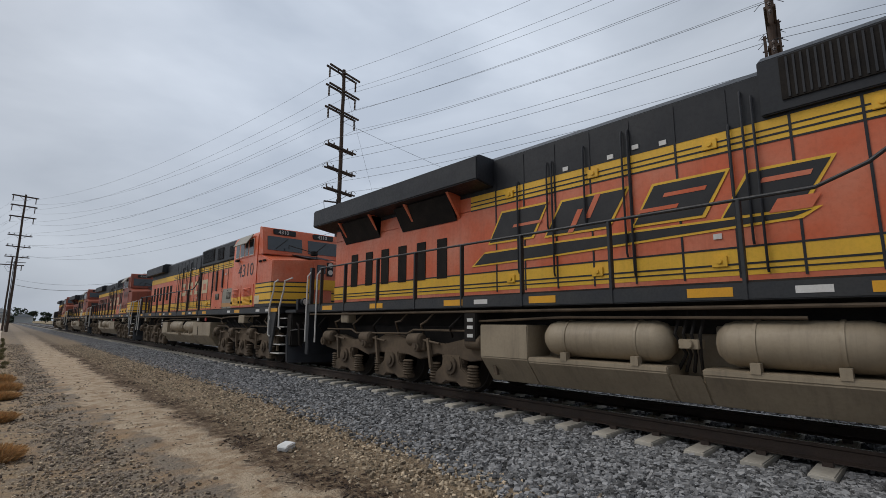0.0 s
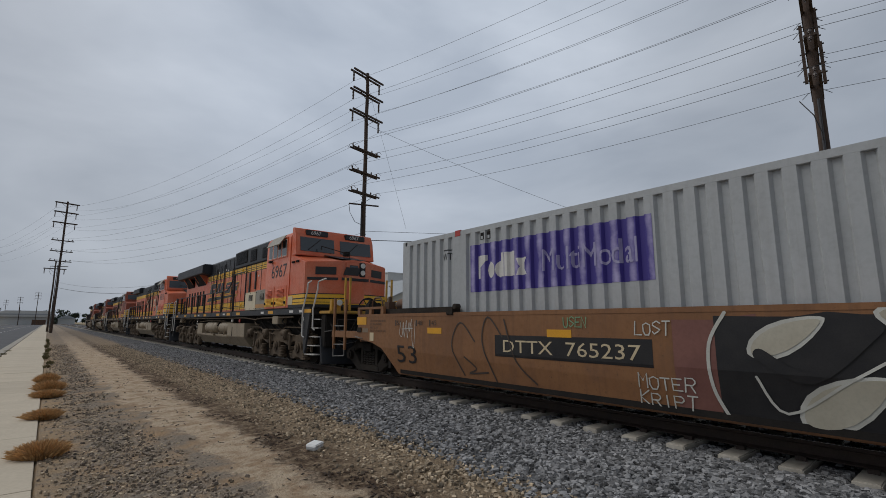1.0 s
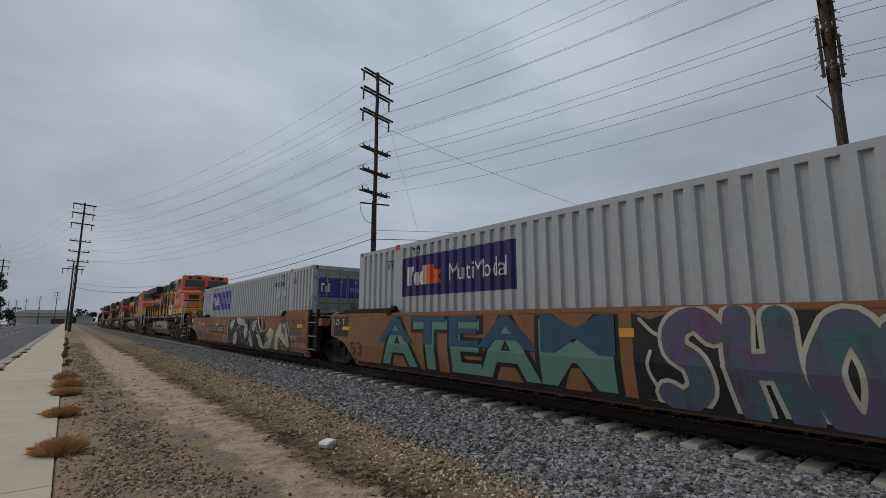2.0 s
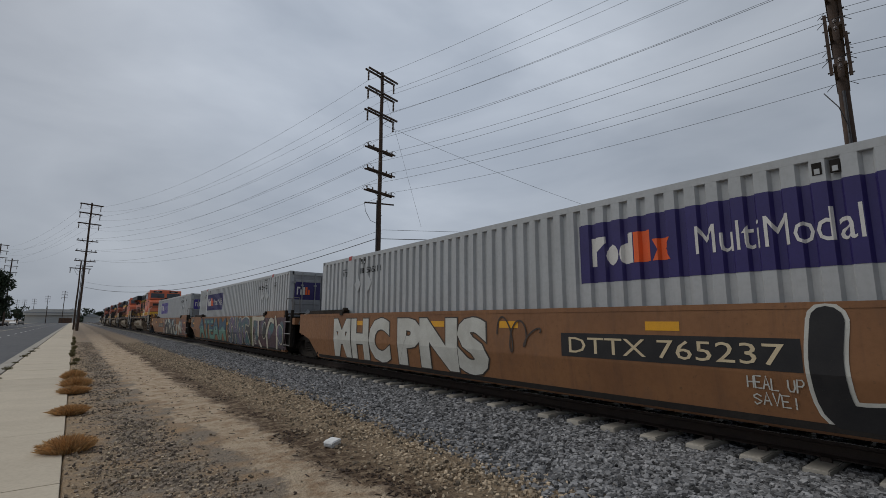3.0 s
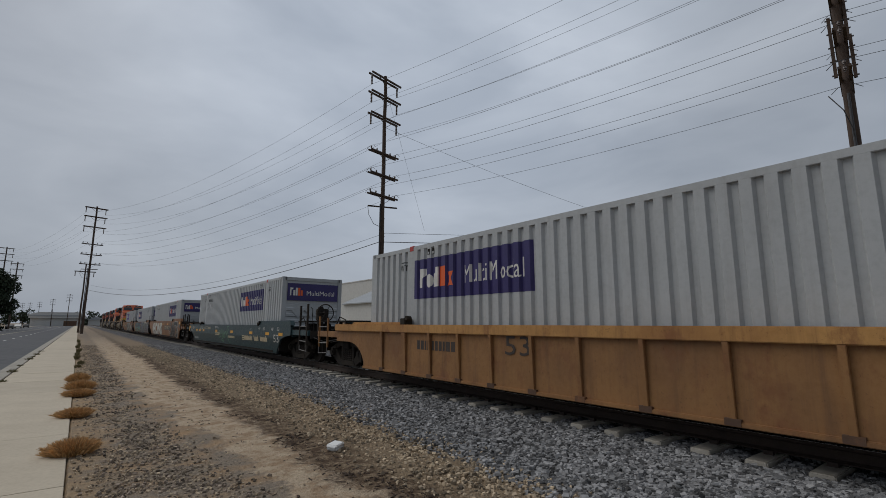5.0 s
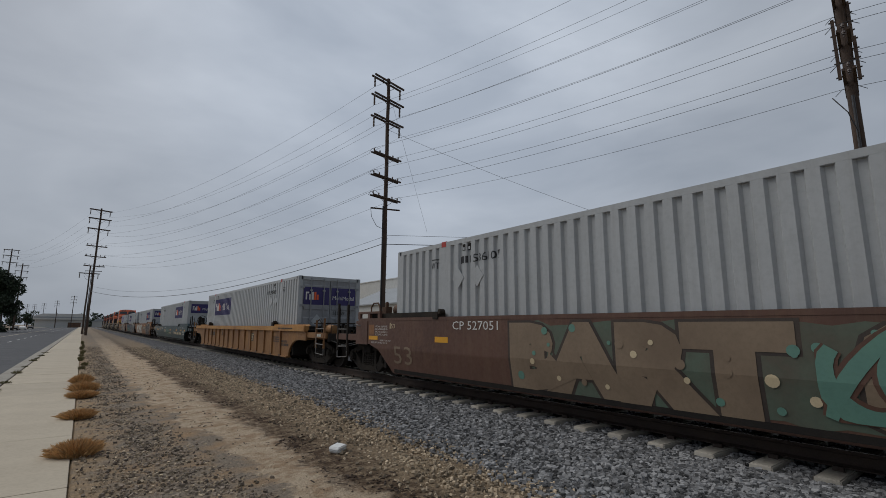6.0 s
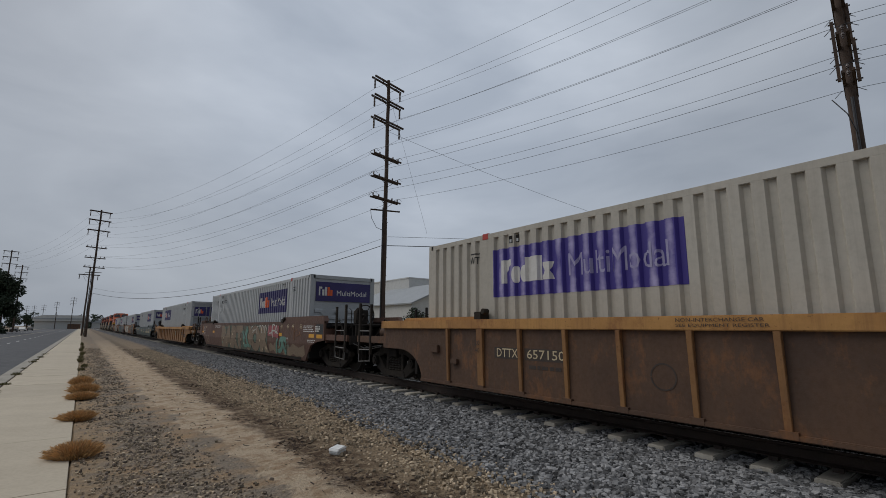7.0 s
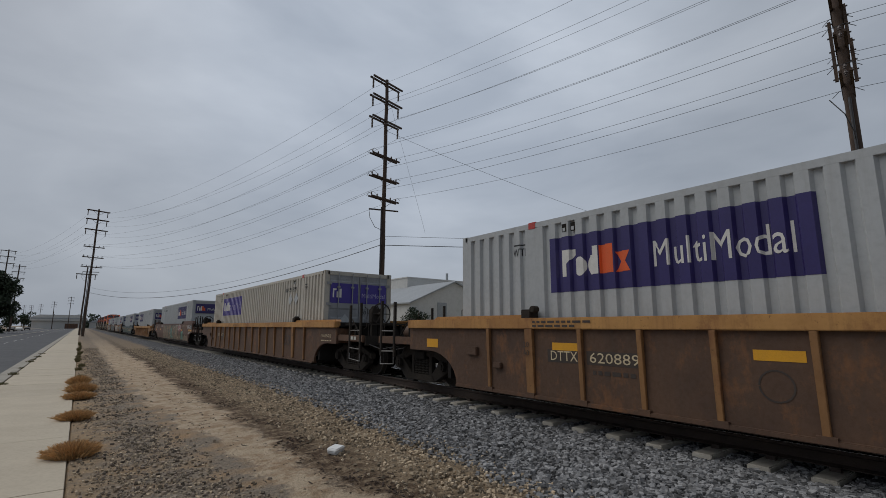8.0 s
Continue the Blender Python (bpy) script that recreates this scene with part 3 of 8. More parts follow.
def rect(y0, y1, z0, z1):
    return [(y0, z0), (y1, z0), (y1, z1), (y0, z1)]


def outlined_text(text, y_left, z0, height, width, material, name, parent, wall=True, flat=-1.53, lift=0.006, crease=False):
    """Writing on the near side, laid on the corrugation or on a flat side."""
    cu = bpy.data.curves.new(name, "FONT")
    cu.body, cu.size, cu.resolution_u, cu.fill_mode = text, 1.0, 2, "FRONT"
    tmp = bpy.data.objects.new(name, cu)
    me = bpy.data.meshes.new_from_object(tmp)
    bpy.data.objects.remove(tmp)
    xs, zs = [v.co.x for v in me.vertices], [v.co.y for v in me.vertices]
    x0, x1, q0, q1 = min(xs), max(xs), min(zs), max(zs)
    shapes = []
    for p in me.polygons:
        shapes.append([(y_left - width * (me.vertices[i].co.x - x0) / (x1 - x0), z0 + height * (me.vertices[i].co.y - q0) / (q1 - q0)) for i in p.vertices])
    bpy.data.meshes.remove(me)
    return painted_on_wall(name, shapes, material, parent, lift, flat=None if wall else flat, crease=crease)


def brand_shapes(y_left, y_right, z0, z1):
    """Plain white and orange blocks in place of a trade mark, within the sign's height."""
    w, h = y_left - y_right, z1 - z0

    def r(*pts):
        return [(y_left - w * a, z0 + h * b) for a, b in pts]

    def disc(a, b, c, d):
        return r(*[((a + b) / 2 - (b - a) / 2 * math.cos(t), (c + d) / 2 + (d - c) / 2 * math.sin(t)) for t in np.linspace(0, 2 * math.pi, 15)[:-1]])
    white = [r((0.062, 0.27), (0.090, 0.27), (0.090, 0.50), (0.132, 0.64), (0.132, 0.75), (0.062, 0.75)), disc(0.132, 0.190, 0.26, 0.60), disc(0.194, 0.246, 0.26, 0.60),
             r((0.226, 0.27), (0.252, 0.27), (0.252, 0.75), (0.226, 0.75))]
    orange = [r((0.256, 0.27), (0.322, 0.27), (0.322, 0.75), (0.256, 0.75)), r((0.330, 0.27), (0.396, 0.27), (0.376, 0.435), (0.396, 0.60), (0.330, 0.60), (0.350, 0.435))]
    return white, orange


def container(y_front, doors_near, paint, number, worn, label, sign_y, diamonds=True):
    c = thing("shipping_container", label, "container", group="containers on the train")
    y0, y1, z0, z1, w = -BOX_L, 0.0, BOX_Z0, BOX_Z1, BOX_W
    P = M[paint]
    part("floor", Geo().box(-w + 0.05, w - 0.05, y0 + 0.06, y1 - 0.06, z0, z0 + 0.16), M["box_steel"], c)
    part("roof", Geo().box(-w + 0.03, w - 0.03, y0 + 0.05, y1 - 0.05, z1 - 0.06, z1 - 0.03), P, c)
    mids = (y0 / 2 - 6.096, y0 / 2 + 6.096)
    for side in (-1, 1):
        a = y0 + 0.17
        for b, e in ((mids[0] - 0.11, mids[0] + 0.11), (mids[1] - 0.11, mids[1] + 0.11), (y1 - 0.17, None)):
            part("side_panel", corrugated_wall(a, b, z0 + 0.15, z1 - 0.11, side), P, c, smooth=False)
            a = e
        part("top_rail", Geo().box(side * w - 0.03 * (side + 1), side * w + 0.03 * (1 - side), y0 + 0.1, y1 - 0.1, z1 - 0.115, z1 - 0.012), P, c, bevel=0.006)
        part("bottom_rail", Geo().box(side * w - 0.04 * (side + 1), side * w + 0.04 * (1 - side), y0 + 0.1, y1 - 0.1, z0 + 0.02, z0 + 0.16), P, c)
        for y in mids:
            post = part("post", Geo().box(side * w - 0.03 * (side + 1), side * w + 0.03 * (1 - side), y - 0.112, y + 0.112, z0, z1 - 0.1), P, c)
            part("casting", Geo().box(side * (w - 0.08) - 0.085, side * (w - 0.08) + 0.085, y - 0.09, y + 0.09, z1 - 0.13, z1 + 0.005), M["red_cap"], post, "red corner casting", bevel=0.01)
        for y in (y0, y1):
            s = 1 if y == y1 else -1
            part("corner_post", Geo().box(side * w - 0.09 - 0.09 * side, side * w + 0.09 - 0.09 * side, y - 0.09 - 0.09 * s, y + 0.09 - 0.09 * s, z0, z1), P, c, bevel=0.012)
    for y, q in ((y0, 1), (y1, -1)):
        part("header", Geo().box(-w + 0.1, w - 0.1, *sorted((y, y + q * 0.14)), z1 - 0.15, z1 - 0.012), P, c, bevel=0.008)
        part("sill", Geo().box(-w + 0.1, w - 0.1, *sorted((y, y + q * 0.12)), z0, z0 + 0.13), P, c)
    near_end, far_end = (y0, y1)
    door_y, wall_y = (near_end, far_end) if doors_near else (far_end, near_end)
    d = -1 if door_y == y0 else 1
    for half in (-1, 1):
        g = Geo().box(*sorted((half * 0.01, half * (w - 0.17))), *sorted((door_y - d * 0.02, door_y - d * 0.07)), z0 + 0.12, z1 - 0.14)
        for k in range(4):
            zz = z0 + 0.32 + k * 0.62
            g.prism([(door_y - d * 0.022, zz), (door_y - d * 0.001, zz + 0.05), (door_y - d * 0.001, zz + 0.33), (door_y - d * 0.022, zz + 0.38)], "x",
                    *sorted((half * 0.08, half * (w - 0.24))))
        door = part("door", g, M["box_steel"], c, smooth=False)
        for x in (0.28, 0.80):
            part("lock_rod", Geo().tube([(half * x, door_y + d * 0.04, z0 + 0.06), (half * x, door_y + d * 0.04, z1 - 0.07)], 0.019, 8), M["box_steel"], door)
            for zz in (z0 + 0.25, z0 + 1.2, z0 + 2.3):
                part("bracket", Geo().box(half * x - 0.05, half * x + 0.05, *sorted((door_y - d * 0.01, door_y + d * 0.065)), zz, zz + 0.06), M["box_steel"], door)
        part("handle", Geo().box(*sorted((half * 0.30, half * 0.78)), *sorted((door_y + d * 0.03, door_y + d * 0.05)), z0 + 0.98, z0 + 1.02), M["box_steel"], door)
        for zz in (0.35, 1.0, 1.7, 2.4):
            part("hinge", Geo().box(*sorted((half * (w - 0.25), half * (w - 0.08))), *sorted((door_y - d * 0.01, door_y + d * 0.02)), z0 + zz, z0 + zz + 0.09), M["box_steel"], door)
        e = door_y + d * 0.004
        sg = Geo().box(*sorted((half * 0.05, half * 1.08)), *sorted((door_y - d * 0.03, e)), z0 + 1.78, z0 + 2.46)
        part("sign", sg, M["worn_sign" if worn else "blue_sign"], door, "dark blue sign panel")
        if doors_near:
            if half < 0:
                for a, b, h, m in ((1.0, 0.95, .3, 0), (.95, .87, .06, 0), (.86, .78, .2, 0), (.76, .68, .3, 0), (.66, .58, .3, 1), (.56, .48, .2, 1)):
                    if worn and m:
                        continue
                    zz = z0 + 1.97 + (0.24 if h < 0.1 else 0)
                    part("emblem", Geo().box(-a, -b, e + d * 0.001, e + d * 0.004, zz, zz + h), M["orange_letter" if m else "white_paint"], door, "plain block emblem")
                g2 = Geo().prism([(-0.75, z0 + 1.15), (-0.52, z0 + 1.42), (-0.29, z0 + 1.15), (-0.52, z0 + 0.88)], "y", *sorted((door_y, door_y + d * 0.008)))
                part("placard_holder", g2, M["box_grey"], door, "grey diamond placard holder")
            else:
                letters("lettering", "MultiModal", 0.22, Matrix(((1, 0, 0, 0.10), (0, 0, -1, e - 0.003), (0, 1, 0, z0 + 1.99), (0, 0, 0, 1))), M["worn_white" if worn else "white_paint"], door, width=0.92)
                letters("container_number", number, 0.17, Matrix(((1, 0, 0, 0.12), (0, 0, -1, door_y - 0.012), (0, 1, 0, z0 + 1.42), (0, 0, 0, 1))), M["black_paint"], door)
    d = -1 if wall_y == y0 else 1
    g = Geo().box(-w + 0.16, w - 0.16, *sorted((wall_y - d * 0.03, wall_y - d * 0.08)), z0 + 0.1, z1 - 0.1)
    end = part("end_wall", g, P, c, smooth=False)
    for k in range(6):
        zz = z0 + 0.28 + k * 0.24
        part("ridge", Geo().prism([(wall_y - d * 0.032, zz), (wall_y + d * 0.0, zz + 0.04), (wall_y + d * 0.0, zz + 0.13), (wall_y - d * 0.032, zz + 0.17)], "x", -w + 0.2, w - 0.2), P, end, smooth=False)
    if d < 0:
        e = wall_y - 0.012
        part("sign", Geo().box(-w + 0.22, w - 0.2, e, wall_y + 0.04, z0 + 1.92, z0 + 2.62), M["blue_sign"], end, "dark blue sign panel")
        for a, b, h, m in ((-.98, -.93, .32, 0), (-.93, -.86, .07, 0), (-.85, -.77, .22, 0), (-.75, -.67, .32, 0), (-.65, -.56, .32, 1), (-.54, -.45, .22, 1)):
            zz = z0 + 2.12 + (0.25 if h < 0.1 else 0)
            part("emblem", Geo().box(a, b, e - 0.004, e, zz, zz + h), M["orange_letter" if m else "white_paint"], end, "plain block emblem")
        letters("lettering", "MultiModal", 0.27, Matrix(((1, 0, 0, -0.28), (0, 0, -1, e - 0.003), (0, 1, 0, z0 + 2.14), (0, 0, 0, 1))), M["white_paint"], end, width=1.22)
        for x in (-0.62, -0.05):
            g2 = Geo().prism([(x - 0.27, z0 + 1.52), (x, z0 + 1.82), (x + 0.27, z0 + 1.52), (x, z0 + 1.22)], "y", wall_y - 0.014, wall_y)
            part("placard_holder", g2, M["box_grey"], end, "grey diamond placard holder")
    ya, yb = sign_y, sign_y - 3.77
    za, zb = 1.94, 2.88
    sign = painted_on_wall("side_sign", [rect(yb, ya, za, zb)], M["worn_sign" if worn else "blue_sign"], c, 0.004,
                           "bleached blue sign" if worn else "dark blue sign")
    white, orange = brand_shapes(ya, yb, za, zb)
    painted_on_wall("emblem", white + ([] if not worn else orange), M["white_paint"], sign, 0.007, "white block emblem")
    if not worn:
        painted_on_wall("emblem", orange, M["orange_letter"], sign, 0.007, "orange block emblem")
    outlined_text("MultiModal", ya - 0.487 * (ya - yb), za + 0.29 * (zb - za), 0.40 * (zb - za), 0.45 * (ya - yb), M["worn_white" if worn else "white_paint"], "lettering", sign, lift=0.007)
    yn = -12.78 if doors_near else -3.0
    outlined_text(number, yn, 2.68, 0.17, 0.80, M["black_paint"], "container_number", c, lift=0.005)
    painted_on_wall("stencil", [rect(yn + 0.10 + 0.10 * k, yn + 0.16 + 0.10 * k, 2.69, 2.84) for k in range(4)], M["black_paint"], c, 0.005)
    for post_y in (mids[0] - 0.22, mids[1] + 0.47):
        outlined_text("WTP", post_y, 2.66, 0.15, 0.30, M["black_paint"], "stencil", c, lift=0.005)
        painted_on_wall("stencil", [rect(post_y - 0.30, post_y, 2.86, 2.885)], M["black_paint"], c, 0.005)
    for ys in (mids[0] + 0.74, mids[0] + 0.90, mids[1] - 0.72, mids[1] - 0.90):
        slot = part("lashing_slot", Geo().box(-w - 0.004, -w + 0.03, ys - 0.045, ys + 0.045, 2.96, 3.10), M["under"], c, "dark lashing slot with a pale pin")
        part("pin", Geo().box(-w - 0.010, -w, ys - 0.025, ys + 0.025, 2.97, 3.03), M["box_grey"], slot)
    if diamonds:
        yd = -13.86 if doors_near else -3.4
        for k in range(2):
            y = yd - 0.62 * k + 0.9
            g2 = Geo().prism([(y - 0.20, 2.38), (y, 2.61), (y + 0.20, 2.38), (y, 2.15)], "x", -w - 0.012, -w + 0.004)
            part("placard_holder", g2, M["box_grey"], c, "pale diamond placard holder", bevel=0.004)
    MOVING.append((c, y_front))
    return c


# ---- well cars ----
def wheelset(y, r, parent, roll=True):
    prof = [(-0.79, 0.09), (-0.785, 0.10), (-0.80, r - 0.10), (-0.80, r - 0.035), (-0.79, r), (-0.70, r + 0.004), (-0.69, r + 0.028), (-0.67, r + 0.028),
            (-0.66, r - 0.06), (-0.70, 0.12), (-0.65, 0.085), (0.65, 0.085), (0.70, 0.12), (0.66, r - 0.06), (0.67, r + 0.028), (0.69, r + 0.028),
            (0.70, r + 0.004), (0.79, r), (0.80, r - 0.035), (0.80, r - 0.10), (0.785, 0.10), (0.79, 0.09)]
    me = SHARED.get(("wheel", r))
    if me is None:
        g = Geo().disc((0, 0, 0), "x", 0, 0, 32, prof)
        for k in range(3):
            t = k * 2.094
            g.disc((-0.80, 0.20 * math.cos(t), 0.20 * math.sin(t)), "x", 0.018, 0.03, 6)
        me = SHARED[("wheel", r)] = g.mesh("wheelset", M["wheel"])
        SHARED[("tread", r)] = Geo().disc((0, 0, 0), "x", 0, 0, 32, [(-0.792, r - 0.028), (-0.803, r - 0.03), (-0.803, r - 0.012), (-0.792, r - 0.010)]).mesh("rim", M["tread"])
    a = new("wheelset", me)
    a.parent = parent
    a.location = (0, y, r)
    rim = new("rim", SHARED[("tread", r)])
    rim.parent = a
    if roll:
        ROLLING.append((a, y, r))
    return a


SHARED = {}


def freight_truck(y, parent, roll=True):
    """A two-axle truck: cast side frames, springs, bearings, bolster."""
    r, half = 0.47, 0.89
    t = new("truck")
    t.parent = parent
    t.location = (0, y, 0)
    for k in (-half, half):
        wheelset(k, r, t, roll)
    if "frame" not in SHARED:
        out = [(-1.16, 0.60), (-0.98, 0.66), (-0.55, 0.80), (0.55, 0.80), (0.98, 0.66), (1.16, 0.60), (1.16, 0.36), (1.05, 0.34), (0.80, 0.36), (0.52, 0.13), (-0.52, 0.13),
               (-0.80, 0.36), (-1.05, 0.34), (-1.16, 0.36)]
        g = Geo()
        for x0 in (1.02,):
            g.prism([(-1.16, 0.60), (-0.98, 0.66), (-0.55, 0.80), (0.55, 0.80), (0.98, 0.66), (1.16, 0.60), (1.16, 0.46), (0.95, 0.50), (0.5, 0.66), (-0.5, 0.66), (-0.95, 0.50), (-1.16, 0.46)], "x", x0 - 0.07, x0 + 0.07)
            g.prism([(-0.56, 0.10), (0.56, 0.10), (0.47, 0.25), (-0.47, 0.25)], "x", x0 - 0.09, x0 + 0.09)
            for q in (-1, 1):
                g.prism([(q * 0.56, 0.10), (q * 0.40, 0.25), (q * 0.74, 0.56), (q * 1.04, 0.60), (q * 1.04, 0.36)], "x", x0 - 0.075, x0 + 0.075)
                g.prism([(q * 0.30, 0.24), (q * 0.42, 0.24), (q * 0.42, 0.68), (q * 0.30, 0.68)], "x", x0 - 0.06, x0 + 0.06)
        SHARED["frame"] = g.mesh("side_frame", M["dark_steel"], bevel=0.008)
        g = Geo()
        prof = [(0.24 + 0.03 * i, 0.085 if i % 2 else 0.062) for i in range(13)]
        g.tube_profile(Vector((0, 0, 0)), Vector((0, 0, 1)), prof, 10)
        SHARED["spring"] = g.mesh("coil_spring", M["dark_steel"])
        g = Geo().box(-1.15, 1.15, -0.2, 0.2, 0.60, 0.78)
        SHARED["bolster"] = g.mesh("bolster", M["under"], bevel=0.01)
        g = Geo().disc((0.08, 0, 0), "x", 0.115, 0.18, 14).disc((0.17, 0, 0), "x", 0.07, 0.04, 10).box(-0.09, 0.09, -0.15, 0.15, 0.09, 0.17)
        SHARED["bearing"] = g.mesh("bearing", M["dark_steel"])
    for s in (-1, 1):
        for k in (-half, half):
            ob = new("bearing", SHARED["bearing"])
            ob.parent = t
            ob.matrix_basis = pose(s * 1.02, k, r, 0, 0, 0 if s > 0 else 180)
        ob = new("side_frame", SHARED["frame"])
        ob.parent = t
        ob.matrix_basis = pose(0, 0, 0, 0, 0, 0 if s > 0 else 180)
        for k in (-0.22, -0.075, 0.075, 0.22):
            ob = new("coil_spring", SHARED["spring"])
            ob.parent, ob.location = t, (s * 1.02, k, 0)
    ob = new("bolster", SHARED["bolster"])
    ob.parent = t
    return t


def side_outline(kind, y_a, y_b, arch_a, arch_b, drop):
    """Outline of a car's side: full depth along the well, rising over the trucks at both ends."""
    if kind == "smooth":
        a = [(y_a, 1.53 - drop), (y_a, 0.93), (arch_a + 1.05, 0.86), (arch_a + 0.62, 0.74), (arch_a, 0.20)]
        q = min(1.0, (arch_b - y_b - 0.05) / 1.05)
        b = [(arch_b, 0.20), (arch_b - 0.62 * q, 0.74), (arch_b - 1.05 * q, 0.86), (y_b, 0.93), (y_b, 1.53 - drop)]
        if q < 0.1:
            b = [(y_b, 0.20), (y_b, 1.53 - drop)]
    else:
        def arc(y, q):
            return [(y + q * (0.03 + 0.95 * (1 - math.cos(t))), 0.20 + 0.64 * math.sin(t)) for t in np.linspace(0, math.pi / 2, 8)]
        a = [(y_a, 1.34 - drop), (y_a, 0.84)] + arc(arch_a, 1)[::-1]
        b = arc(arch_b, -1) + [(y_b, 0.84), (y_b, 1.34 - drop)]
    return a + b


def end_gear(car, y, d, paint, brake, low):
    """Platform, draft sill, coupler, grab irons, ladder posts and hand brake at a coupler end; d is the outward way along y."""
    def run(p, q):
        return sorted((y + d * p, y + d * q))
    part("end_platform", Geo().box(-1.38, 1.38, *run(-0.1, 1.60), 0.98, 1.04), M["under"], car, bevel=0.01)
    part("draft_sill", Geo().box(-0.33, 0.33, *run(-0.4, 1.62), 0.62, 0.98), M["under"], car, bevel=0.02)
    part("end_beam", Geo().box(-1.40, 1.40, *run(1.52, 1.62), 0.84, 1.10), M["dark_steel"], car, bevel=0.01)
    post_paint = M[paint if low or (paint == "brown" and d > 0) else "dark_steel"]
    for s in (-1, 1):
        part("side_sill", Geo().box(s * 1.44 - 0.04, s * 1.44 + 0.04, *run(-0.1, 1.55), 0.94, 1.12), M[paint], car, bevel=0.01)
        top = 1.58 if low else 2.02
        for k, z0 in ((0.78, 0.62), (1.42, 0.62)):
            part("step_post", Geo().beam((s * 1.47, y + d * k, z0), (s * 1.47, y + d * k, top - 0.05 * (k < 1)), 0.055, 0.05 if low else 0.085), post_paint, car, bevel=0.008)
        st = Geo().tube([(s * 1.48, y + d * 0.80, 1.0), (s * 1.48, y + d * 0.80, 0.46), (s * 1.48, y + d * 1.42, 0.42), (s * 1.48, y + d * 1.42, 1.0)], 0.017, 8)
        st.tube([(s * 1.48, y + d * 0.80, 0.76), (s * 1.48, y + d * 1.42, 0.74)], 0.016, 8)
        part("step", st, M["step_grey"], car, "worn grey sill step")
        part("ladder_rung", Geo().tube([(s * 1.48, y + d * 0.80, 1.25), (s * 1.48, y + d * 1.42, 1.25)], 0.014, 6), M["step_grey"], car)
        if not low:
            part("grab_iron", Geo().tube([(s * 1.40, y + d * 1.50, 1.3), (s * 1.36, y + d * 1.56, 1.35), (s * 1.36, y + d * 1.56, 1.85), (s * 1.40, y + d * 1.50, 1.9)], 0.012, 6), M["dark_steel"], car)
    cg = Geo().box(-0.12, 0.12, *run(1.55, 1.85), 0.70, 0.94)
    cg.box(-0.26, 0.16, *run(1.74, 1.98), 0.64, 1.0)
    part("coupler", cg, M["dark_steel"], car, bevel=0.03)
    part("air_hose", Geo().tube([(-0.35, y + d * 1.6, 0.8), (-0.40, y + d * 1.72, 0.5), (-0.38, y + d * 1.82, 0.30), (-0.3, y + d * 1.95, 0.40)], 0.03, 8), M["under"], car)
    part("cut_lever", Geo().tube([(-1.36, y + d * 1.60, 0.9), (-0.95, y + d * 1.66, 0.74), (-0.5, y + d * 1.68, 0.80), (-0.2, y + d * 1.8, 0.84)], 0.014, 6), M["step_grey"], car)
    part("end_rail", Geo().tube([(-1.3, y + d * 1.56, 1.04), (-1.3, y + d * 1.56, 1.42), (-0.2, y + d * 1.56, 1.42), (-0.2, y + d * 1.56, 1.04)], 0.015, 6).tube(
        [(1.3, y + d * 1.56, 1.04), (1.3, y + d * 1.56, 1.42), (0.2, y + d * 1.56, 1.42), (0.2, y + d * 1.56, 1.04)], 0.015, 6), M["dark_steel"], car)
    part("walk_grating", Geo().box(-1.25, 1.25, *run(0.0, 0.62), 1.40, 1.45), M["under"], car)
    for x in (-1.15, -0.4, 0.4, 1.15):
        part("stanchion", Geo().box(x - 0.04, x + 0.04, *run(0.5, 0.58), 1.04, 1.42), M["under"], car)
    part("equipment_box", Geo().box(-0.9, -0.15, *run(0.05, 0.45), 1.04, 1.36), M["under"], car, bevel=0.03)
    part("equipment_box", Geo().box(0.2, 0.95, *run(0.08, 0.5), 1.04, 1.32), M["dark_steel"], car, bevel=0.03)
    part("pipe", Geo().tube([(-1.2, y + d * 0.1, 1.46), (-1.24, y + d * 0.45, 1.56), (-1.22, y + d * 0.65, 1.38), (-1.24, y + d * 0.9, 1.10)], 0.018, 8), M["dark_steel"], car)
    part("pipe", Geo().tube([(-1.30, y + d * 0.0, 1.0), (-1.32, y + d * 0.5, 1.08), (-1.30, y + d * 0.75, 0.95), (-1.1, y + d * 1.3, 0.9)], 0.014, 6), M["car_rust"], car)
    if brake:
        yy = y + d * (1.12 if brake is True else brake)
        hb = part("hand_brake", Geo().box(-0.98, -0.80, yy - 0.07, yy + 0.07, 1.04, 1.95).box(-1.02, -0.62, yy - 0.12, yy + 0.12, 1.45, 1.88), M["dark_steel"], car, "hand brake with a spoked wheel", bevel=0.03)
        wg = Geo()
        yw = yy + d * 0.28
        ring = [(-0.82 + 0.30 * math.cos(t), yw, 1.72 + 0.30 * math.sin(t)) for t in np.linspace(0, 2 * math.pi, 25)]
        wg.tube(ring, 0.02, 6)
        for k in range(6):
            t = k * math.pi / 3
            wg.tube([(-0.82, yw, 1.72), (-0.82 + 0.30 * math.cos(t), yw, 1.72 + 0.30 * math.sin(t))], 0.013, 5)
        wg.disc((-0.82, yw - d * 0.07, 1.72), "y", 0.05, 0.18, 10)
        part("brake_wheel", wg, M["dark_steel"], hb)
    else:
        part("brake_cylinder", Geo().disc((-0.95, y + d * 0.75, 1.22), "y", 0, 0, 16, [(-0.30, 0.06), (-0.28, 0.15), (0.18, 0.17), (0.26, 0.10)]), M[paint], car, "round brake cylinder")
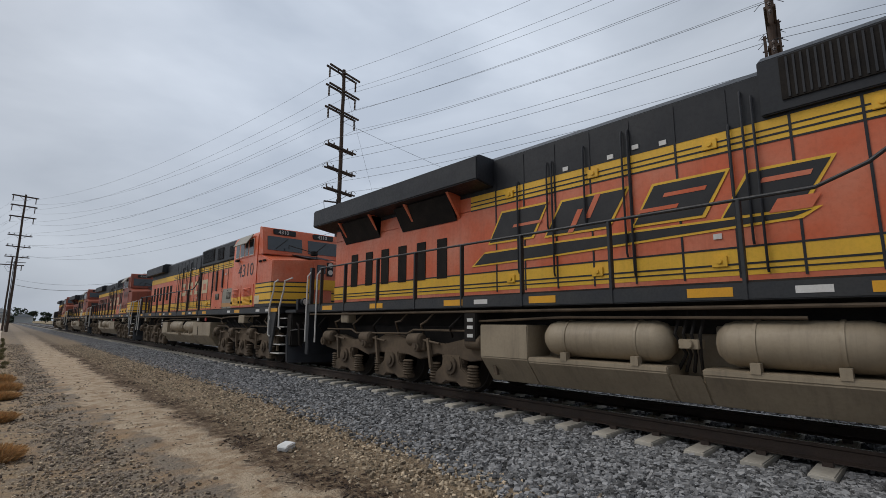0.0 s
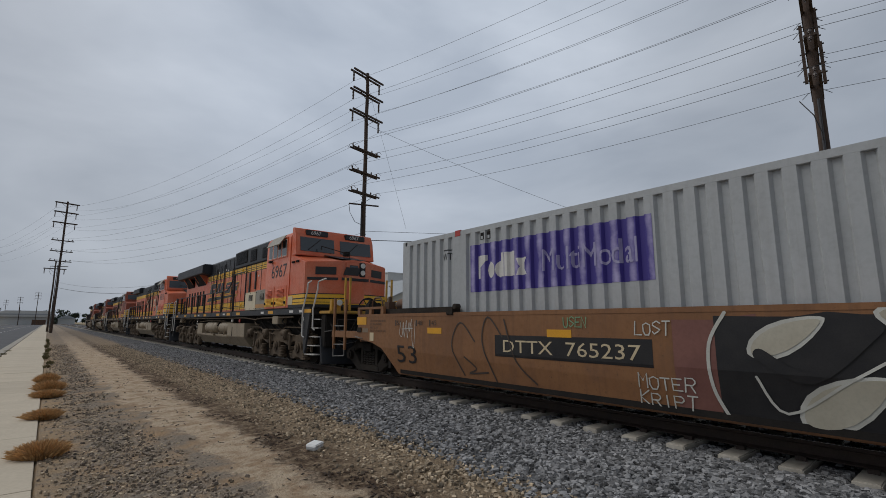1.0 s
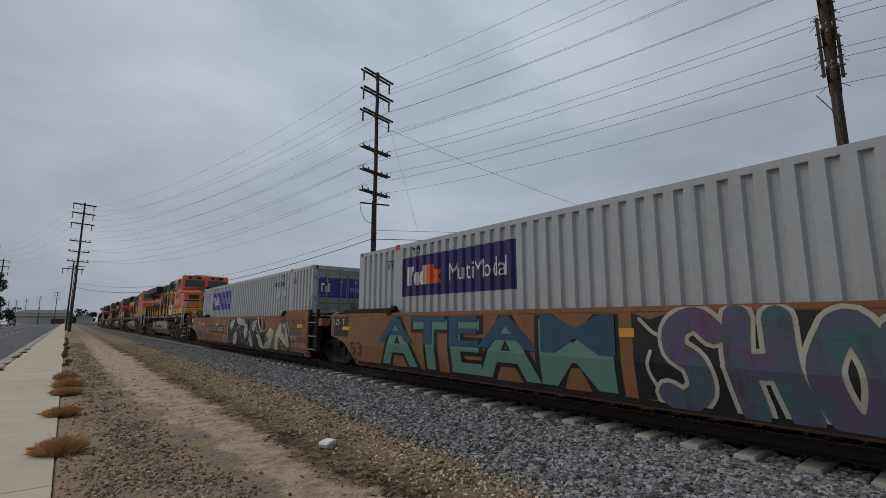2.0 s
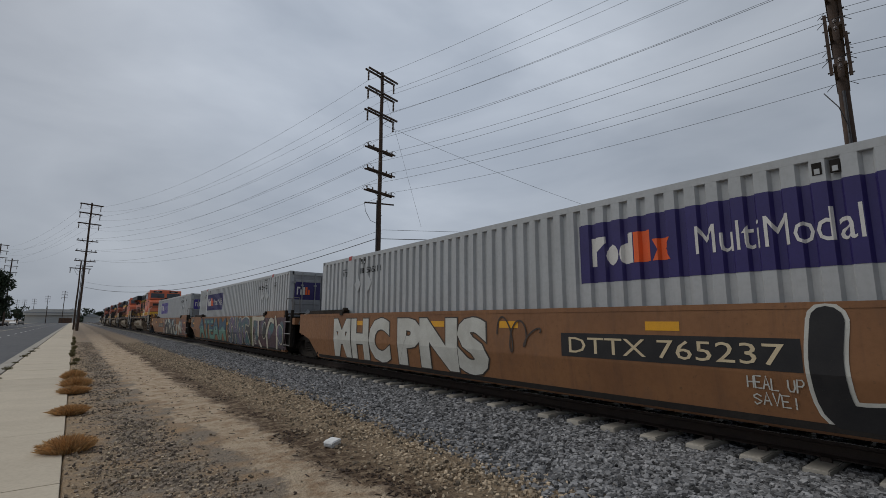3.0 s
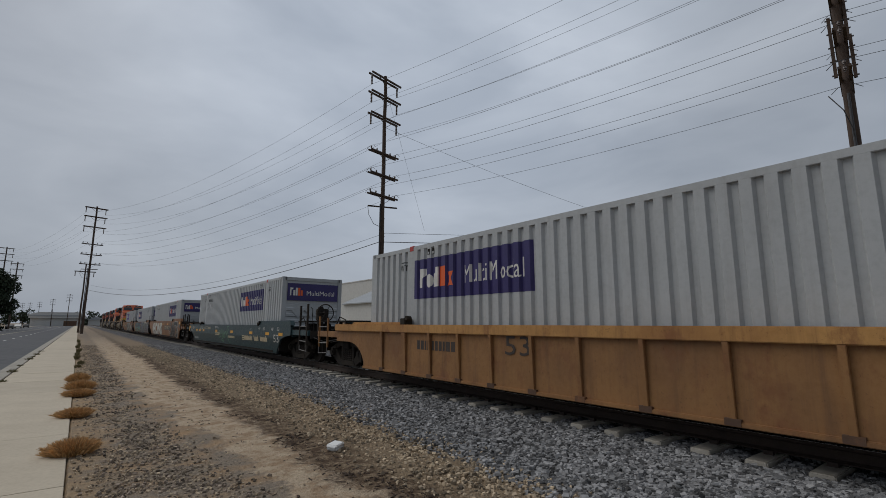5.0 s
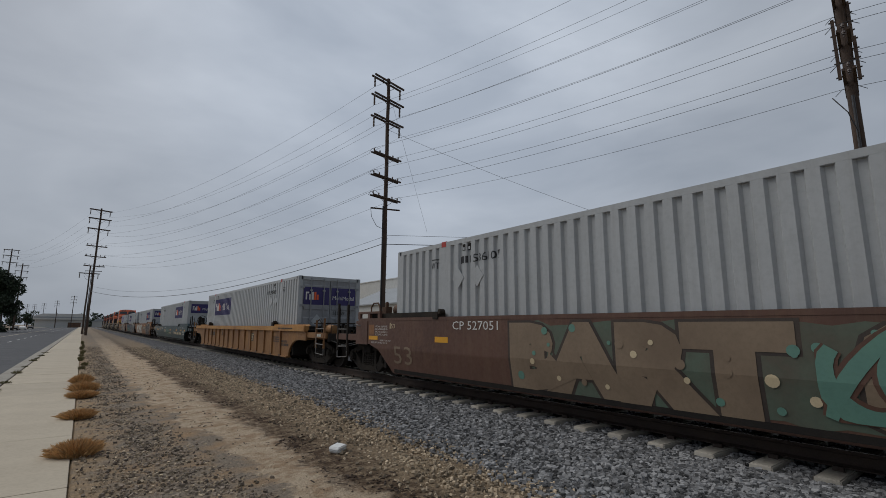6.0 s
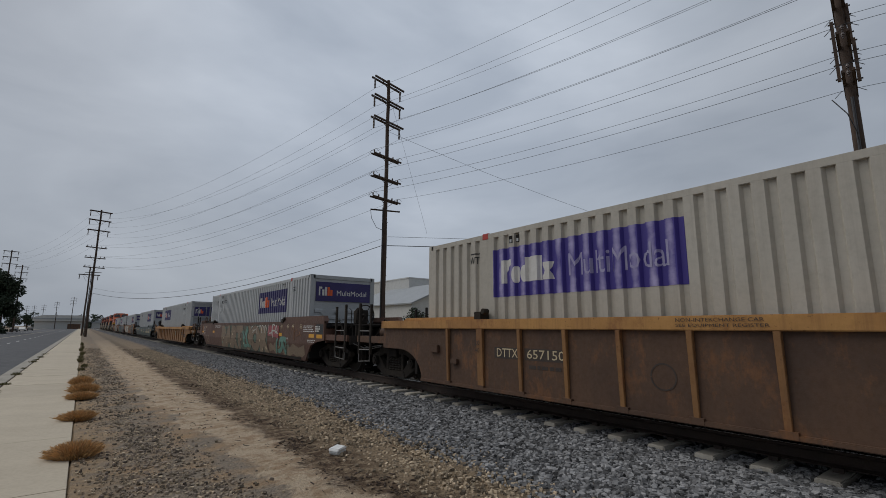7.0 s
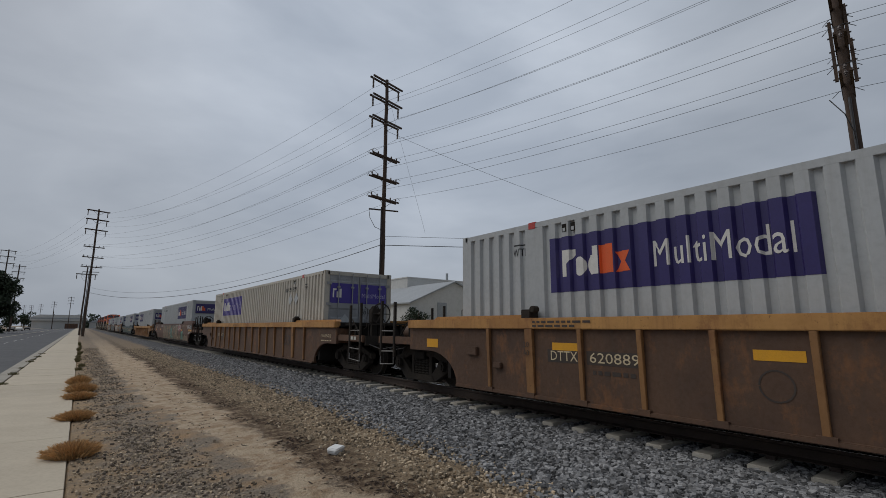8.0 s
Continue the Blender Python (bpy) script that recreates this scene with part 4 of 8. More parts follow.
        part("valve", Geo().box(-0.7, -0.45, y + d * 1.15 - 0.12, y + d * 1.15 + 0.12, 1.04, 1.26).disc((-0.58, y + d * 1.15, 1.32), "z", 0.07, 0.12, 10), M["dark_steel"], car, bevel=0.02)


def fold(me, s):
    """The side sheet leans inwards below its crease."""
    bm = bmesh.new()
    bm.from_mesh(me)
    bmesh.ops.bisect_plane(bm, geom=bm.verts[:] + bm.edges[:] + bm.faces[:], plane_co=(0, 0, CREASE_Z), plane_no=(0, 0, 1))
    for v in bm.verts:
        v.co.x -= s * CREASE_IN * max(0.0, CREASE_Z - v.co.z)
    bm.to_mesh(me)
    bm.free()


def well_car(kind, y_front, paint, label, front="coupler", rear="coupler", trim=None, brake=(False, True), low=False, tail=0.0, drop=0.0):
    """A well car whose container's front end is at y = 0 in its own space."""
    car = thing("well_car", label, "freight car", group="well cars of the train")
    P = M[paint]
    T = M[trim] if trim else P
    mid = -BOX_L / 2
    y_a = 1.64 if front == "coupler" else 1.20
    y_b = -18.06 if rear == "coupler" else -16.42
    if kind == "ribbed":
        y_b = -17.72
    arch_a, arch_b = (-0.10 if front == "coupler" else -0.25), (-16.05 if rear == "coupler" else -15.9)
    if kind == "smooth":
        arch_b = -16.35 - tail if rear == "coupler" else -16.40
    out = side_outline(kind, y_a, y_b, arch_a, arch_b, drop)
    for s in (-1, 1):
        x = s * 1.53
        side = part("side", Geo().prism(out, "x", *sorted((x, x - s * 0.07))), P, car, bevel=0.0 if kind == "smooth" else 0.008)
        if kind == "smooth":
            fold(side.data, s)
        if kind == "smooth":
            part("top_chord", Geo().box(*sorted((x + s * 0.006, x - s * 0.14)), y_b, y_a, 1.47 - drop, 1.55 - drop), P, side, bevel=0.01)
            part("bottom_chord", Geo().box(*sorted((x - s * 0.125, x - s * 0.22)), arch_b, arch_a, 0.18, 0.25), P, side, bevel=0.01)
        else:
            part("top_chord", Geo().box(*sorted((x + s * 0.075, x - s * 0.12)), y_b, y_a, 1.325 - drop, 1.51 - drop), T, side, bevel=0.012)
            part("bottom_chord", Geo().box(*sorted((x + s * 0.05, x - s * 0.12)), arch_b, arch_a, 0.18, 0.24), P, side, bevel=0.01)
            for k, y in enumerate([-1.08, -2.09, -3.12, -4.10, -5.05, -6.05, -7.0, -8.04, -9.10, -10.18, -11.18, -12.15, -13.18, -14.17, -15.23]):
                wide = 0.17 if k in (1, 13) else 0.075
                rib = Geo().prism([(x, 0.22), (x + s * 0.035, 0.22), (x + s * 0.075, 1.33 - drop), (x, 1.33 - drop)], "y", y - wide / 2, y + wide / 2)
                part("rib", rib, M["car_ochre"], side, bevel=0.006)
                part("bolt_plate", Geo().box(*sorted((x, x + s * 0.055)), y - 0.09, y + 0.09, 0.19, 0.27), M["car_rust"], side)
        for a, b, h in ((0.75, -2.0, 0.12), (-14.1, y_b + 0.05, 0.17)):
            z = (1.55 if kind == "smooth" else 1.51) - drop
            h = h if kind == "smooth" else 0.06
            lo, hi = sorted((a, b))
            inboard = kind == "smooth" and h < 0.165
            g = Geo().prism([(lo, z), (hi, z), (hi - 0.12, z + h), (lo + 0.12, z + h)], "x", *sorted((s * (1.42 if inboard else 1.50), s * 1.34)))
            # inboard guides: the shade on them is put into the dark colour
            part("guide", g, M["dark_steel"] if inboard else T, side, "raised guide flange", bevel=0.006)
        for y in (-2.0, -14.1):
            g = Geo().box(*sorted((s * 1.33, s * 1.56)), y - 0.10, y + 0.10, 1.50 - drop, 1.66 - drop).disc((s * 1.5, y - 0.16, 1.66 - drop), "x", 0.06, 0.14, 10)
            part("lock", g, M["dark_steel"], side, bevel=0.01)
    g = Geo().box(-1.46, 1.46, max(arch_b + 0.1, -16.0), arch_a - 0.1, 0.22, 0.30)
    part("floor", g, M["under"], car)
    for y, d in ((y_a, 1), (y_b, -1)):
        if d < 0 and rear == "joint":
            part("bulkhead", Geo().box(-1.46, 1.46, -16.34, -16.26, 0.24, 1.50), M["under"], car)
            part("deck", Geo().box(-1.40, 1.40, -17.35, -16.34, 1.30, 1.38), M["under"], car)
            part("centre_sill", Geo().box(-0.45, 0.45, -17.9, -16.3, 0.66, 1.30), M["under"], car)
            continue
        part("bulkhead", Geo().box(-1.46, 1.46, *sorted((y - d * 1.45, y - d * 1.35)), 0.3, 1.50 - drop), M["under"], car)
        part("deck", Geo().box(-1.46, 1.46, *sorted((y - d * 1.4, y)), 1.30 - drop, 1.38 - drop), M["under"], car)
        part("end_sheet", Geo().box(-1.46, 1.46, *sorted((y - d * 0.04, y)), 0.86, 1.34 - drop), P, car)
        part("centre_sill", Geo().box(-0.4, 0.4, *sorted((y - d * 1.5, y + d * 0.2)), 0.66, 1.28 - drop), M["under"], car)
    if front == "coupler":
        freight_truck(1.80, car)
        end_gear(car, y_a, 1, paint, brake[0], low)
    if rear == "coupler":
        freight_truck(-17.95, car)
        end_gear(car, y_b, -1, paint, brake[1], low)
    else:
        freight_truck(-17.80, car)
        part("articulation", Geo().box(-0.35, 0.35, -18.4, -17.0, 0.7, 1.05), M["dark_steel"], car, bevel=0.05)
        for k in (-16.50, -17.09):
            part("ladder_post", Geo().box(-1.53, -1.43, k - 0.04, k + 0.04, 0.40, 1.72), M["dark_steel"], car, bevel=0.008)
            part("grab_iron", Geo().tube([(-1.46, k + 0.02, 1.68), (-1.50, k + 0.03, 2.06), (-1.46, k + 0.03, 2.17), (-1.22, k + 0.03, 2.17), (-1.18, k + 0.03, 1.66)], 0.016, 8), M["step_grey"], car, "worn grey grab iron")
        for z in (0.46, 0.87, 1.30):
            part("step", Geo().tube([(-1.53, -16.50, z), (-1.53, -17.09, z)], 0.019, 8), M["step_grey"], car, "worn grey ladder step")
        part("end_plate", Geo().box(-1.42, -1.36, -17.12, -16.46, 0.42, 1.45), M["under"], car)
        part("walk_grating", Geo().box(-1.40, 1.40, -17.55, -16.46, 1.56, 1.61), M["dark_steel"], car)
        part("side_bearing", Geo().box(-1.50, -1.20, -17.42, -17.16, 1.20, 1.44), M[paint], car, bevel=0.015)
        part("pipe", Geo().tube([(-1.2, -17.2, 1.3), (-1.36, -17.5, 1.22), (-1.40, -17.75, 1.36), (-1.36, -17.95, 1.54), (-1.25, -18.1, 1.60)], 0.03, 8), M["step_grey"], car, "pale air hose")
        part("pipe", Geo().tube([(-1.1, -17.3, 1.5), (-1.2, -17.7, 1.60), (-1.15, -18.0, 1.50), (-1.1, -18.2, 1.4)], 0.022, 8), M["dark_steel"], car)
    MOVING.append((car, y_front))
    return car


def front_rail(car, paint):
    """A low guard rail over the front deck, with a round reservoir and a bent pipe behind it."""
    part("guard_rail", Geo().box(-1.53, -1.45, 0.45, 1.68, 1.67, 1.73), M[paint], car, bevel=0.008)
    for y in (0.52, 1.06, 1.62):
        part("rail_post", Geo().box(-1.525, -1.455, y - 0.06, y + 0.06, 1.54, 1.67), M[paint], car)
    part("reservoir", Geo().disc((-0.75, 0.45, 1.78), "y", 0, 0, 20, [(-0.42, 0.08), (-0.38, 0.17), (0.36, 0.17), (0.42, 0.07)]), M["car_rust"], car, "rusty round air reservoir")
    part("valve", Geo().box(-1.25, -1.05, 0.62, 0.86, 1.56, 1.86).disc((-1.15, 0.74, 1.92), "z", 0.05, 0.14, 10), M["car_rust"], car, bevel=0.015)
    part("pipe", Geo().tube([(-1.35, 1.25, 1.58), (-1.36, 1.22, 1.86), (-1.36, 1.1, 1.96), (-1.36, 0.86, 1.96), (-1.36, 0.76, 1.86), (-1.35, 0.74, 1.58)], 0.022, 8), M["car_rust"], car)
    part("bulkhead_plate", Geo().box(-1.3, 0.9, 1.42, 1.50, 1.38, 1.72), M["dark_steel"], car, bevel=0.01)


def bars(car, name, y_left, z_top, rows, material, flat=-1.53, wide=1.0, h=0.035, gap=0.03, seed=1, crease=True, w0=0.05, w1=0.16, gap_y=0.035):
    """Small stencilled lines that cannot be read, as plain bars."""
    rnd = random.Random(seed)
    shapes = []
    for k in range(rows):
        y, z = y_left, z_top - k * (h + gap)
        while y > y_left - wide * rnd.uniform(0.75, 1.0):
            w = rnd.uniform(w0, w1)
            shapes.append(rect(y - w, y, z - h, z))
            y -= w + gap_y
    painted_on_wall(name, shapes, material, car, 0.004, flat=flat, crease=crease)


def ribbon(pts, w, taper=True):
    """A curved brush stroke as quads; pts of (y, z)."""
    quads, k = [], len(pts)
    off = []
    for i in range(k):
        a, b = pts[max(i - 1, 0)], pts[min(i + 1, k - 1)]
        dy, dz = b[0] - a[0], b[1] - a[1]
        n = math.hypot(dy, dz) or 1
        ww = w * (0.55 + 0.45 * math.sin(math.pi * (i + 0.6) / k)) if taper else w
        off.append((-dz / n * ww / 2, dy / n * ww / 2))
    for i in range(k - 1):
        p, q, o, r = pts[i], pts[i + 1], off[i], off[i + 1]
        quads.append([(p[0] + o[0], p[1] + o[1]), (q[0] + r[0], q[1] + r[1]), (q[0] - r[0], q[1] - r[1]), (p[0] - o[0], p[1] - o[1])])
    return quads


def clipped(shapes, z0, z1, y0, y1):
    return [[(min(max(y, y0), y1), min(max(z, z0), z1)) for y, z in s] for s in shapes]


def graffiti(car, y_left, y_right, z0, z1, fill, edge, seed, strokes=9, width=0.26, flat=-1.53, lift=0.004):
    """Sprayed wild letter forms: thick curved strokes with a paler outline."""
    rnd = random.Random(seed)
    span = y_left - y_right
    outer, inner = [], []
    for k in range(strokes):
        cy = y_left - span * (k + 0.5) / strokes + rnd.uniform(-0.1, 0.1)
        cz = (z0 + z1) / 2 + rnd.uniform(-0.08, 0.08)
        ry, rz = span / strokes * rnd.uniform(0.45, 0.75), (z1 - z0) * rnd.uniform(0.30, 0.44)
        t0, sweep = rnd.uniform(0, 6.28), rnd.choice((-1, 1)) * rnd.uniform(2.6, 5.0)
        lean = rnd.uniform(-0.25, 0.25)
        pts = [(cy + ry * math.cos(t0 + sweep * u) + lean * rz * math.sin(t0 + sweep * u), cz + rz * math.sin(t0 + sweep * u)) for u in np.linspace(0, 1, 16)]
        outer += ribbon(pts, width + 0.07)
        inner += ribbon(pts, width - 0.02)
        if rnd.random() < 0.6:
            a = (cy + rnd.uniform(-ry, ry), z0 + 0.03)
            b = (cy + rnd.uniform(-ry, ry), z1 - 0.03)
            pts = [(a[0] + (b[0] - a[0]) * u + 0.1 * math.sin(3 * u), a[1] + (b[1] - a[1]) * u) for u in np.linspace(0, 1, 8)]
            outer += ribbon(pts, width * 0.8 + 0.06)
            inner += ribbon(pts, width * 0.8 - 0.03)
    g = painted_on_wall("graffiti", clipped(outer, z0, z1, y_right, y_left), M[edge], car, lift, "sprayed graffiti", flat, True)
    painted_on_wall("graffiti", clipped(inner, z0 + 0.01, z1 - 0.01, y_right, y_left), M[fill], car, lift + 0.007, "sprayed graffiti", flat, True)
    return g


def reflectors(car, ys, z, flat=-1.53, w=0.46, h=0.12):
    for y in ys:
        part("reflector", Geo().box(flat - 0.004, flat + 0.002, y - w / 2, y + w / 2, z - h / 2, z + h / 2), M["reflector"], car, "yellow reflector strip")


def bubble(car, text, y_left, y_right, z0, z1, fill, edge, fat=0.05, rim=0.035, shear=0.0, lift=0.004, flat=-1.53):
    """Fat sprayed letters with an outline, on the near side of a car."""
    sets = []
    for off in (fat + rim, fat):
        cu = bpy.data.curves.new("graffiti", "FONT")
        cu.body, cu.size, cu.resolution_u, cu.fill_mode, cu.offset, cu.shear, cu.space_character = text, 1.0, 3, "FRONT", off, shear, 1.02
        tmp = bpy.data.objects.new("graffiti", cu)
        me = bpy.data.meshes.new_from_object(tmp)
        bpy.data.objects.remove(tmp)
        sets.append([[(me.vertices[i].co.x, me.vertices[i].co.y) for i in p.vertices] for p in me.polygons])
        bpy.data.meshes.remove(me)
    us, vs = [p[0] for s in sets[0] for p in s], [p[1] for s in sets[0] for p in s]
    u0, u1, v0, v1 = min(us), max(us), min(vs), max(vs)

    def place(shapes):
        return [[(y_left - (y_left - y_right) * (u - u0) / (u1 - u0), z0 + (z1 - z0) * (v - v0) / (v1 - v0)) for u, v in s] for s in shapes]
    painted_on_wall("graffiti", place(sets[0]), M[edge], car, lift, "sprayed letters", flat, True)
    painted_on_wall("graffiti", place(sets[1]), M[fill], car, lift + 0.006, "sprayed letters", flat, True)


GLYPHS = {"A": "00 26 40/12 32", "B": "00 06 36 45 33 03/33 42 30 00", "D": "00 06 26 44 42 20 00", "E": "40 00 06 46/03 33", "G": "45 26 06 02 20 42 43 23", "H": "00 06/40 46/03 43",
          "I": "20 26", "K": "00 06/46 03 40", "L": "06 00 40", "M": "00 06 23 46 40", "N": "00 06 40 46", "O": "10 02 05 26 45 42 30 10", "P": "00 06 36 45 44 33 03",
          "R": "00 06 36 45 44 33 03/23 40", "S": "45 26 05 04 42 31 10 01", "T": "06 46/26 20", "U": "06 02 10 30 42 46", "V": "06 20 46", "W": "06 10 23 30 46", "X": "00 46/06 40",
          "Y": "06 23 46/23 20", "Z": "06 46 00 40", "!": "26 22/20 21", ".": "20 21"}


def rounded(pts, n=5):
    """A smooth line through the points."""
    if len(pts) < 3:
        return pts
    q = [pts[0]] + list(pts) + [pts[-1]]
    out = []
    for i in range(1, len(q) - 2):
        a, b, c, d = q[i - 1:i + 3]
        for k in range(n):
            t = k / n
            out.append(tuple(0.5 * (2 * b[j] + (c[j] - a[j]) * t + (2 * a[j] - 5 * b[j] + 4 * c[j] - d[j]) * t * t + (3 * b[j] - a[j] - 3 * c[j] + d[j]) * t ** 3) for j in (0, 1)))
    return out + [pts[-1]]


def sprayed(car, paths, width, material, lift, smooth=True, flat=-1.53, label="sprayed strokes"):
    """Round-ended spray strokes along lines of (y, z)."""
    shapes = []
    for path in paths:
        pts = rounded(path) if smooth else path
        shapes += ribbon(pts, width, False)
        joints = (path[0], path[-1]) if smooth else path
        for y, z in joints:
            shapes.append([(y + width / 2 * math.cos(t), z + width / 2 * math.sin(t)) for t in np.linspace(0, 2 * math.pi, 13)[:-1]])
    return painted_on_wall("graffiti", clipped(shapes, 0.22, 1.53, -18.0, 1.6), M[material], car, lift, label, flat, True)


def leaf_shape(y, z, length, high, lean):
    """A pointed lobe: its middle, length along y, height and lean in radians."""
    pts = []
    for t in np.linspace(0, 2 * math.pi, 19)[:-1]:
        a, b = length / 2 * math.cos(t), high / 2 * math.sin(t) * abs(math.sin(t)) ** 0.3 * (1 + 0.3 * math.cos(t))
        pts.append((y + a * math.cos(lean) - b * math.sin(lean), z + a * math.sin(lean) + b * math.cos(lean)))
    return pts


def lobe(car, y, z, length, high, lean, fill, edge, lift):
    shape = leaf_shape(y, z, length, high, lean)
    painted_on_wall("graffiti", clipped([leaf_shape(y, z, length + 0.09, high + 0.09, lean)], 0.22, 1.5, -18, 1.6), M[edge], car, lift, "sprayed outline", -1.53, True)
    painted_on_wall("graffiti", clipped([shape], 0.22, 1.5, -18, 1.6), M[fill], car, lift + 0.005, "sprayed lobe", -1.53, True)


def tag(car, text, y_left, z0, h, w, material="spray_white", flat=-1.53):
    """Thin hand-written spray writing, a little uneven."""
    rnd = random.Random(len(text) * 7 + int(abs(y_left) * 10))
    step = w / max(1, len(text))
    paths = []
    for i, ch in enumerate(text):
        k, lift_z, lean = rnd.uniform(0.85, 1.1), rnd.uniform(-0.08, 0.08) * h, rnd.uniform(-0.05, 0.12)
        for stroke in GLYPHS.get(ch, "").split("/"):
            pts = [(y_left - step * (i + 0.19 * int(c[0]) + lean * int(c[1]) / 6), z0 + lift_z + h * k * int(c[1]) / 6) for c in stroke.split()]
            if len(pts) > 1:
                paths.append(pts)
    return sprayed(car, paths, max(0.016, 0.11 * h), material, 0.012, False, flat, "sprayed hand-writing")


def stencil(car, text, y_left, z0, h, w, material="white_paint", flat=-1.53, crease=True):
    return outlined_text(text, y_left, z0, h, w, M[material], "stencil", car, wall=False, flat=flat, lift=0.006, crease=crease)


def patch(car, y_left, y_right, z0, z1, material, name="paint_patch", flat=-1.53, lift=0.003, wavy=0.0, seed=1, crease=True):
    """A painted field, with an uneven edge where it was sprayed."""
    rnd = random.Random(seed)
    n = max(2, int((y_left - y_right) / 0.25)) if wavy else 2
    ys = [y_left + (y_right - y_left) * i / (n - 1) for i in range(n)]
    lo = [(y, z0 + rnd.uniform(0, wavy)) for y in ys]
    hi = [(y, z1 - rnd.uniform(0, wavy)) for y in ys]
    shapes = [[lo[i], lo[i + 1], hi[i + 1], hi[i]] for i in range(n - 1)]
    return painted_on_wall(name, shapes, M[material], car, lift, "", flat, crease)


def squiggle(car, y_left, y_right, z, h, material, seed, width=0.035, flat=-1.53):
    """One looping spray line that cannot be read."""
    rnd = random.Random(seed)
    n = 90
    a, b = rnd.uniform(8, 11), rnd.uniform(17, 23)
    pts = [(y_left + (y_right - y_left) * i / n + 0.10 * math.sin(b * i / n + 1), z + h * (0.5 * math.sin(a * i / n * 1.7) + 0.3 * math.sin(b * i / n))) for i in range(n + 1)]
    return painted_on_wall("graffiti_tag", ribbon(pts, width, False), M[material], car, 0.012, "sprayed scribble", flat, True)


# ---- locomotives: y runs along the train, the cab end is at -y ----
def loco_truck(centres, parent, roll):
    r = 0.53
    t = new("truck")
    t.parent = parent
    mid = centres[1]
    t.location = (0, mid, 0)
    for y in centres:
        wheelset(y - mid, r, t, roll)
    key = "loco_frame"
    if key not in SHARED:
        g = Geo()
        for x in (1.22,):
            top = [(-2.95, 0.98), (-2.95, 0.70), (-2.40, 0.62), (-1.50, 0.72), (-0.95, 0.58), (-0.55, 0.66), (0.55, 0.66), (0.95, 0.58), (1.50, 0.72), (2.40, 0.62), (2.95, 0.70), (2.95, 0.98), (2.2, 1.02), (1.7, 0.92), (0.6, 0.95), (0.3, 1.06), (-0.3, 1.06), (-0.6, 0.95), (-1.7, 0.92), (-2.2, 1.02)]
            g.prism(top, "x", x - 0.09, x + 0.09)
            for c in (-1.9, 0.0, 1.9):
                for q in (-1, 1):
                    g.prism([(c + q * 0.34, 0.86), (c + q * 0.20, 0.86), (c + q * 0.17, 0.55), (c + q * 0.27, 0.55)], "x", x - 0.08, x + 0.08)
        SHARED[key] = g.mesh("side_frame", M["truck_dust"], bevel=0.015)
        g = Geo().prism([(-0.24, 0.72), (0.24, 0.72), (0.27, 0.50), (0.60, 0.27), (0.60, 0.17), (0.26, 0.15), (0.14, 0.22), (-0.14, 0.22), (-0.26, 0.15), (-0.60, 0.17), (-0.60, 0.27), (-0.27, 0.50)], "x", 1.14, 1.34)
        SHARED["loco_pedestal"] = g.mesh("pedestal", M["truck_dust"], bevel=0.02)
        g = Geo().disc((1.40, 0, 0.80), "x", 0.11, 0.16, 14).disc((1.48, 0, 0.80), "x", 0.06, 0.05, 10).box(1.28, 1.38, -0.18, 0.18, 0.72, 0.9)
        SHARED["loco_damper"] = g.mesh("damper", M["truck_dust"], bevel=0.01)
        SHARED["loco_box"] = Geo().disc((0, 0, 0), "x", 0.17, 0.06, 18).disc((0, 0, 0), "x", 0.10, 0.12, 12).mesh("journal_box", M["truck_dust"], bevel=0.006)
        SHARED["loco_spring"] = Geo().tube_profile(Vector((0, 0, 0)), Vector((0, 0, 1)), [(0.24 + 0.026 * i, 0.12 if i % 2 else 0.085) for i in range(13)], 12).mesh("coil_spring", M["truck_dust"])
        g = Geo()
        for s in (1,):
            for c in (-2.6, -0.9, 0.9, 2.6):
                g.disc((s * 1.36, c, 0.98), "y", 0, 0, 14, [(-0.22, 0.05), (-0.2, 0.13), (0.16, 0.14), (0.2, 0.10)])
                g.tube([(s * 1.36, c + 0.2, 0.98), (s * 1.37, c + 0.7, 0.92)], 0.025, 6)
                g.beam((s * 1.36, c + 0.35, 1.02), (s * 1.40, c + 0.5, 0.45), 0.06)
            g.tube([(s * 1.34, -2.8, 1.16), (s * 1.36, -1.6, 1.16), (s * 1.36, -1.4, 1.08), (s * 1.36, 0.6, 1.10), (s * 1.36, 0.8, 1.18), (s * 1.34, 2.8, 1.18)], 0.022, 6)
        SHARED["loco_brake"] = g.mesh("brake_gear", M["truck_dust"])
        SHARED["loco_bolster"] = Geo().box(-1.1, 1.1, -2.6, 2.6, 0.85, 1.25).box(-0.5, 0.5, -2.9, 2.9, 0.3, 0.85).mesh("bolster", M["under"])
    ob = new("bolster", SHARED["loco_bolster"])
    ob.parent = t
    for s in (-1, 1):
        for nm, key in (("side_frame", "loco_frame"), ("brake_gear", "loco_brake")):
            ob = new(nm, SHARED[key])
            ob.parent = t
            ob.matrix_basis = pose(0, 0, 0, 0, 0, 0 if s > 0 else 180)
        for c in (-1.9, 0.0, 1.9):
            ob = new("journal_box", SHARED["loco_box"])
            ob.parent, ob.location = t, (s * 1.36, c, 0.53)
            ob = new("pedestal", SHARED["loco_pedestal"])
            ob.parent = t
            ob.matrix_basis = pose(0, c, 0, 0, 0, 0 if s > 0 else 180)
            ob = new("damper", SHARED["loco_damper"])
            ob.parent = t
            ob.matrix_basis = pose(0, c + 0.92, 0.05, 0, 0, 0 if s > 0 else 180)
            for d in (-0.52, 0.52):
                ob = new("coil_spring", SHARED["loco_spring"])
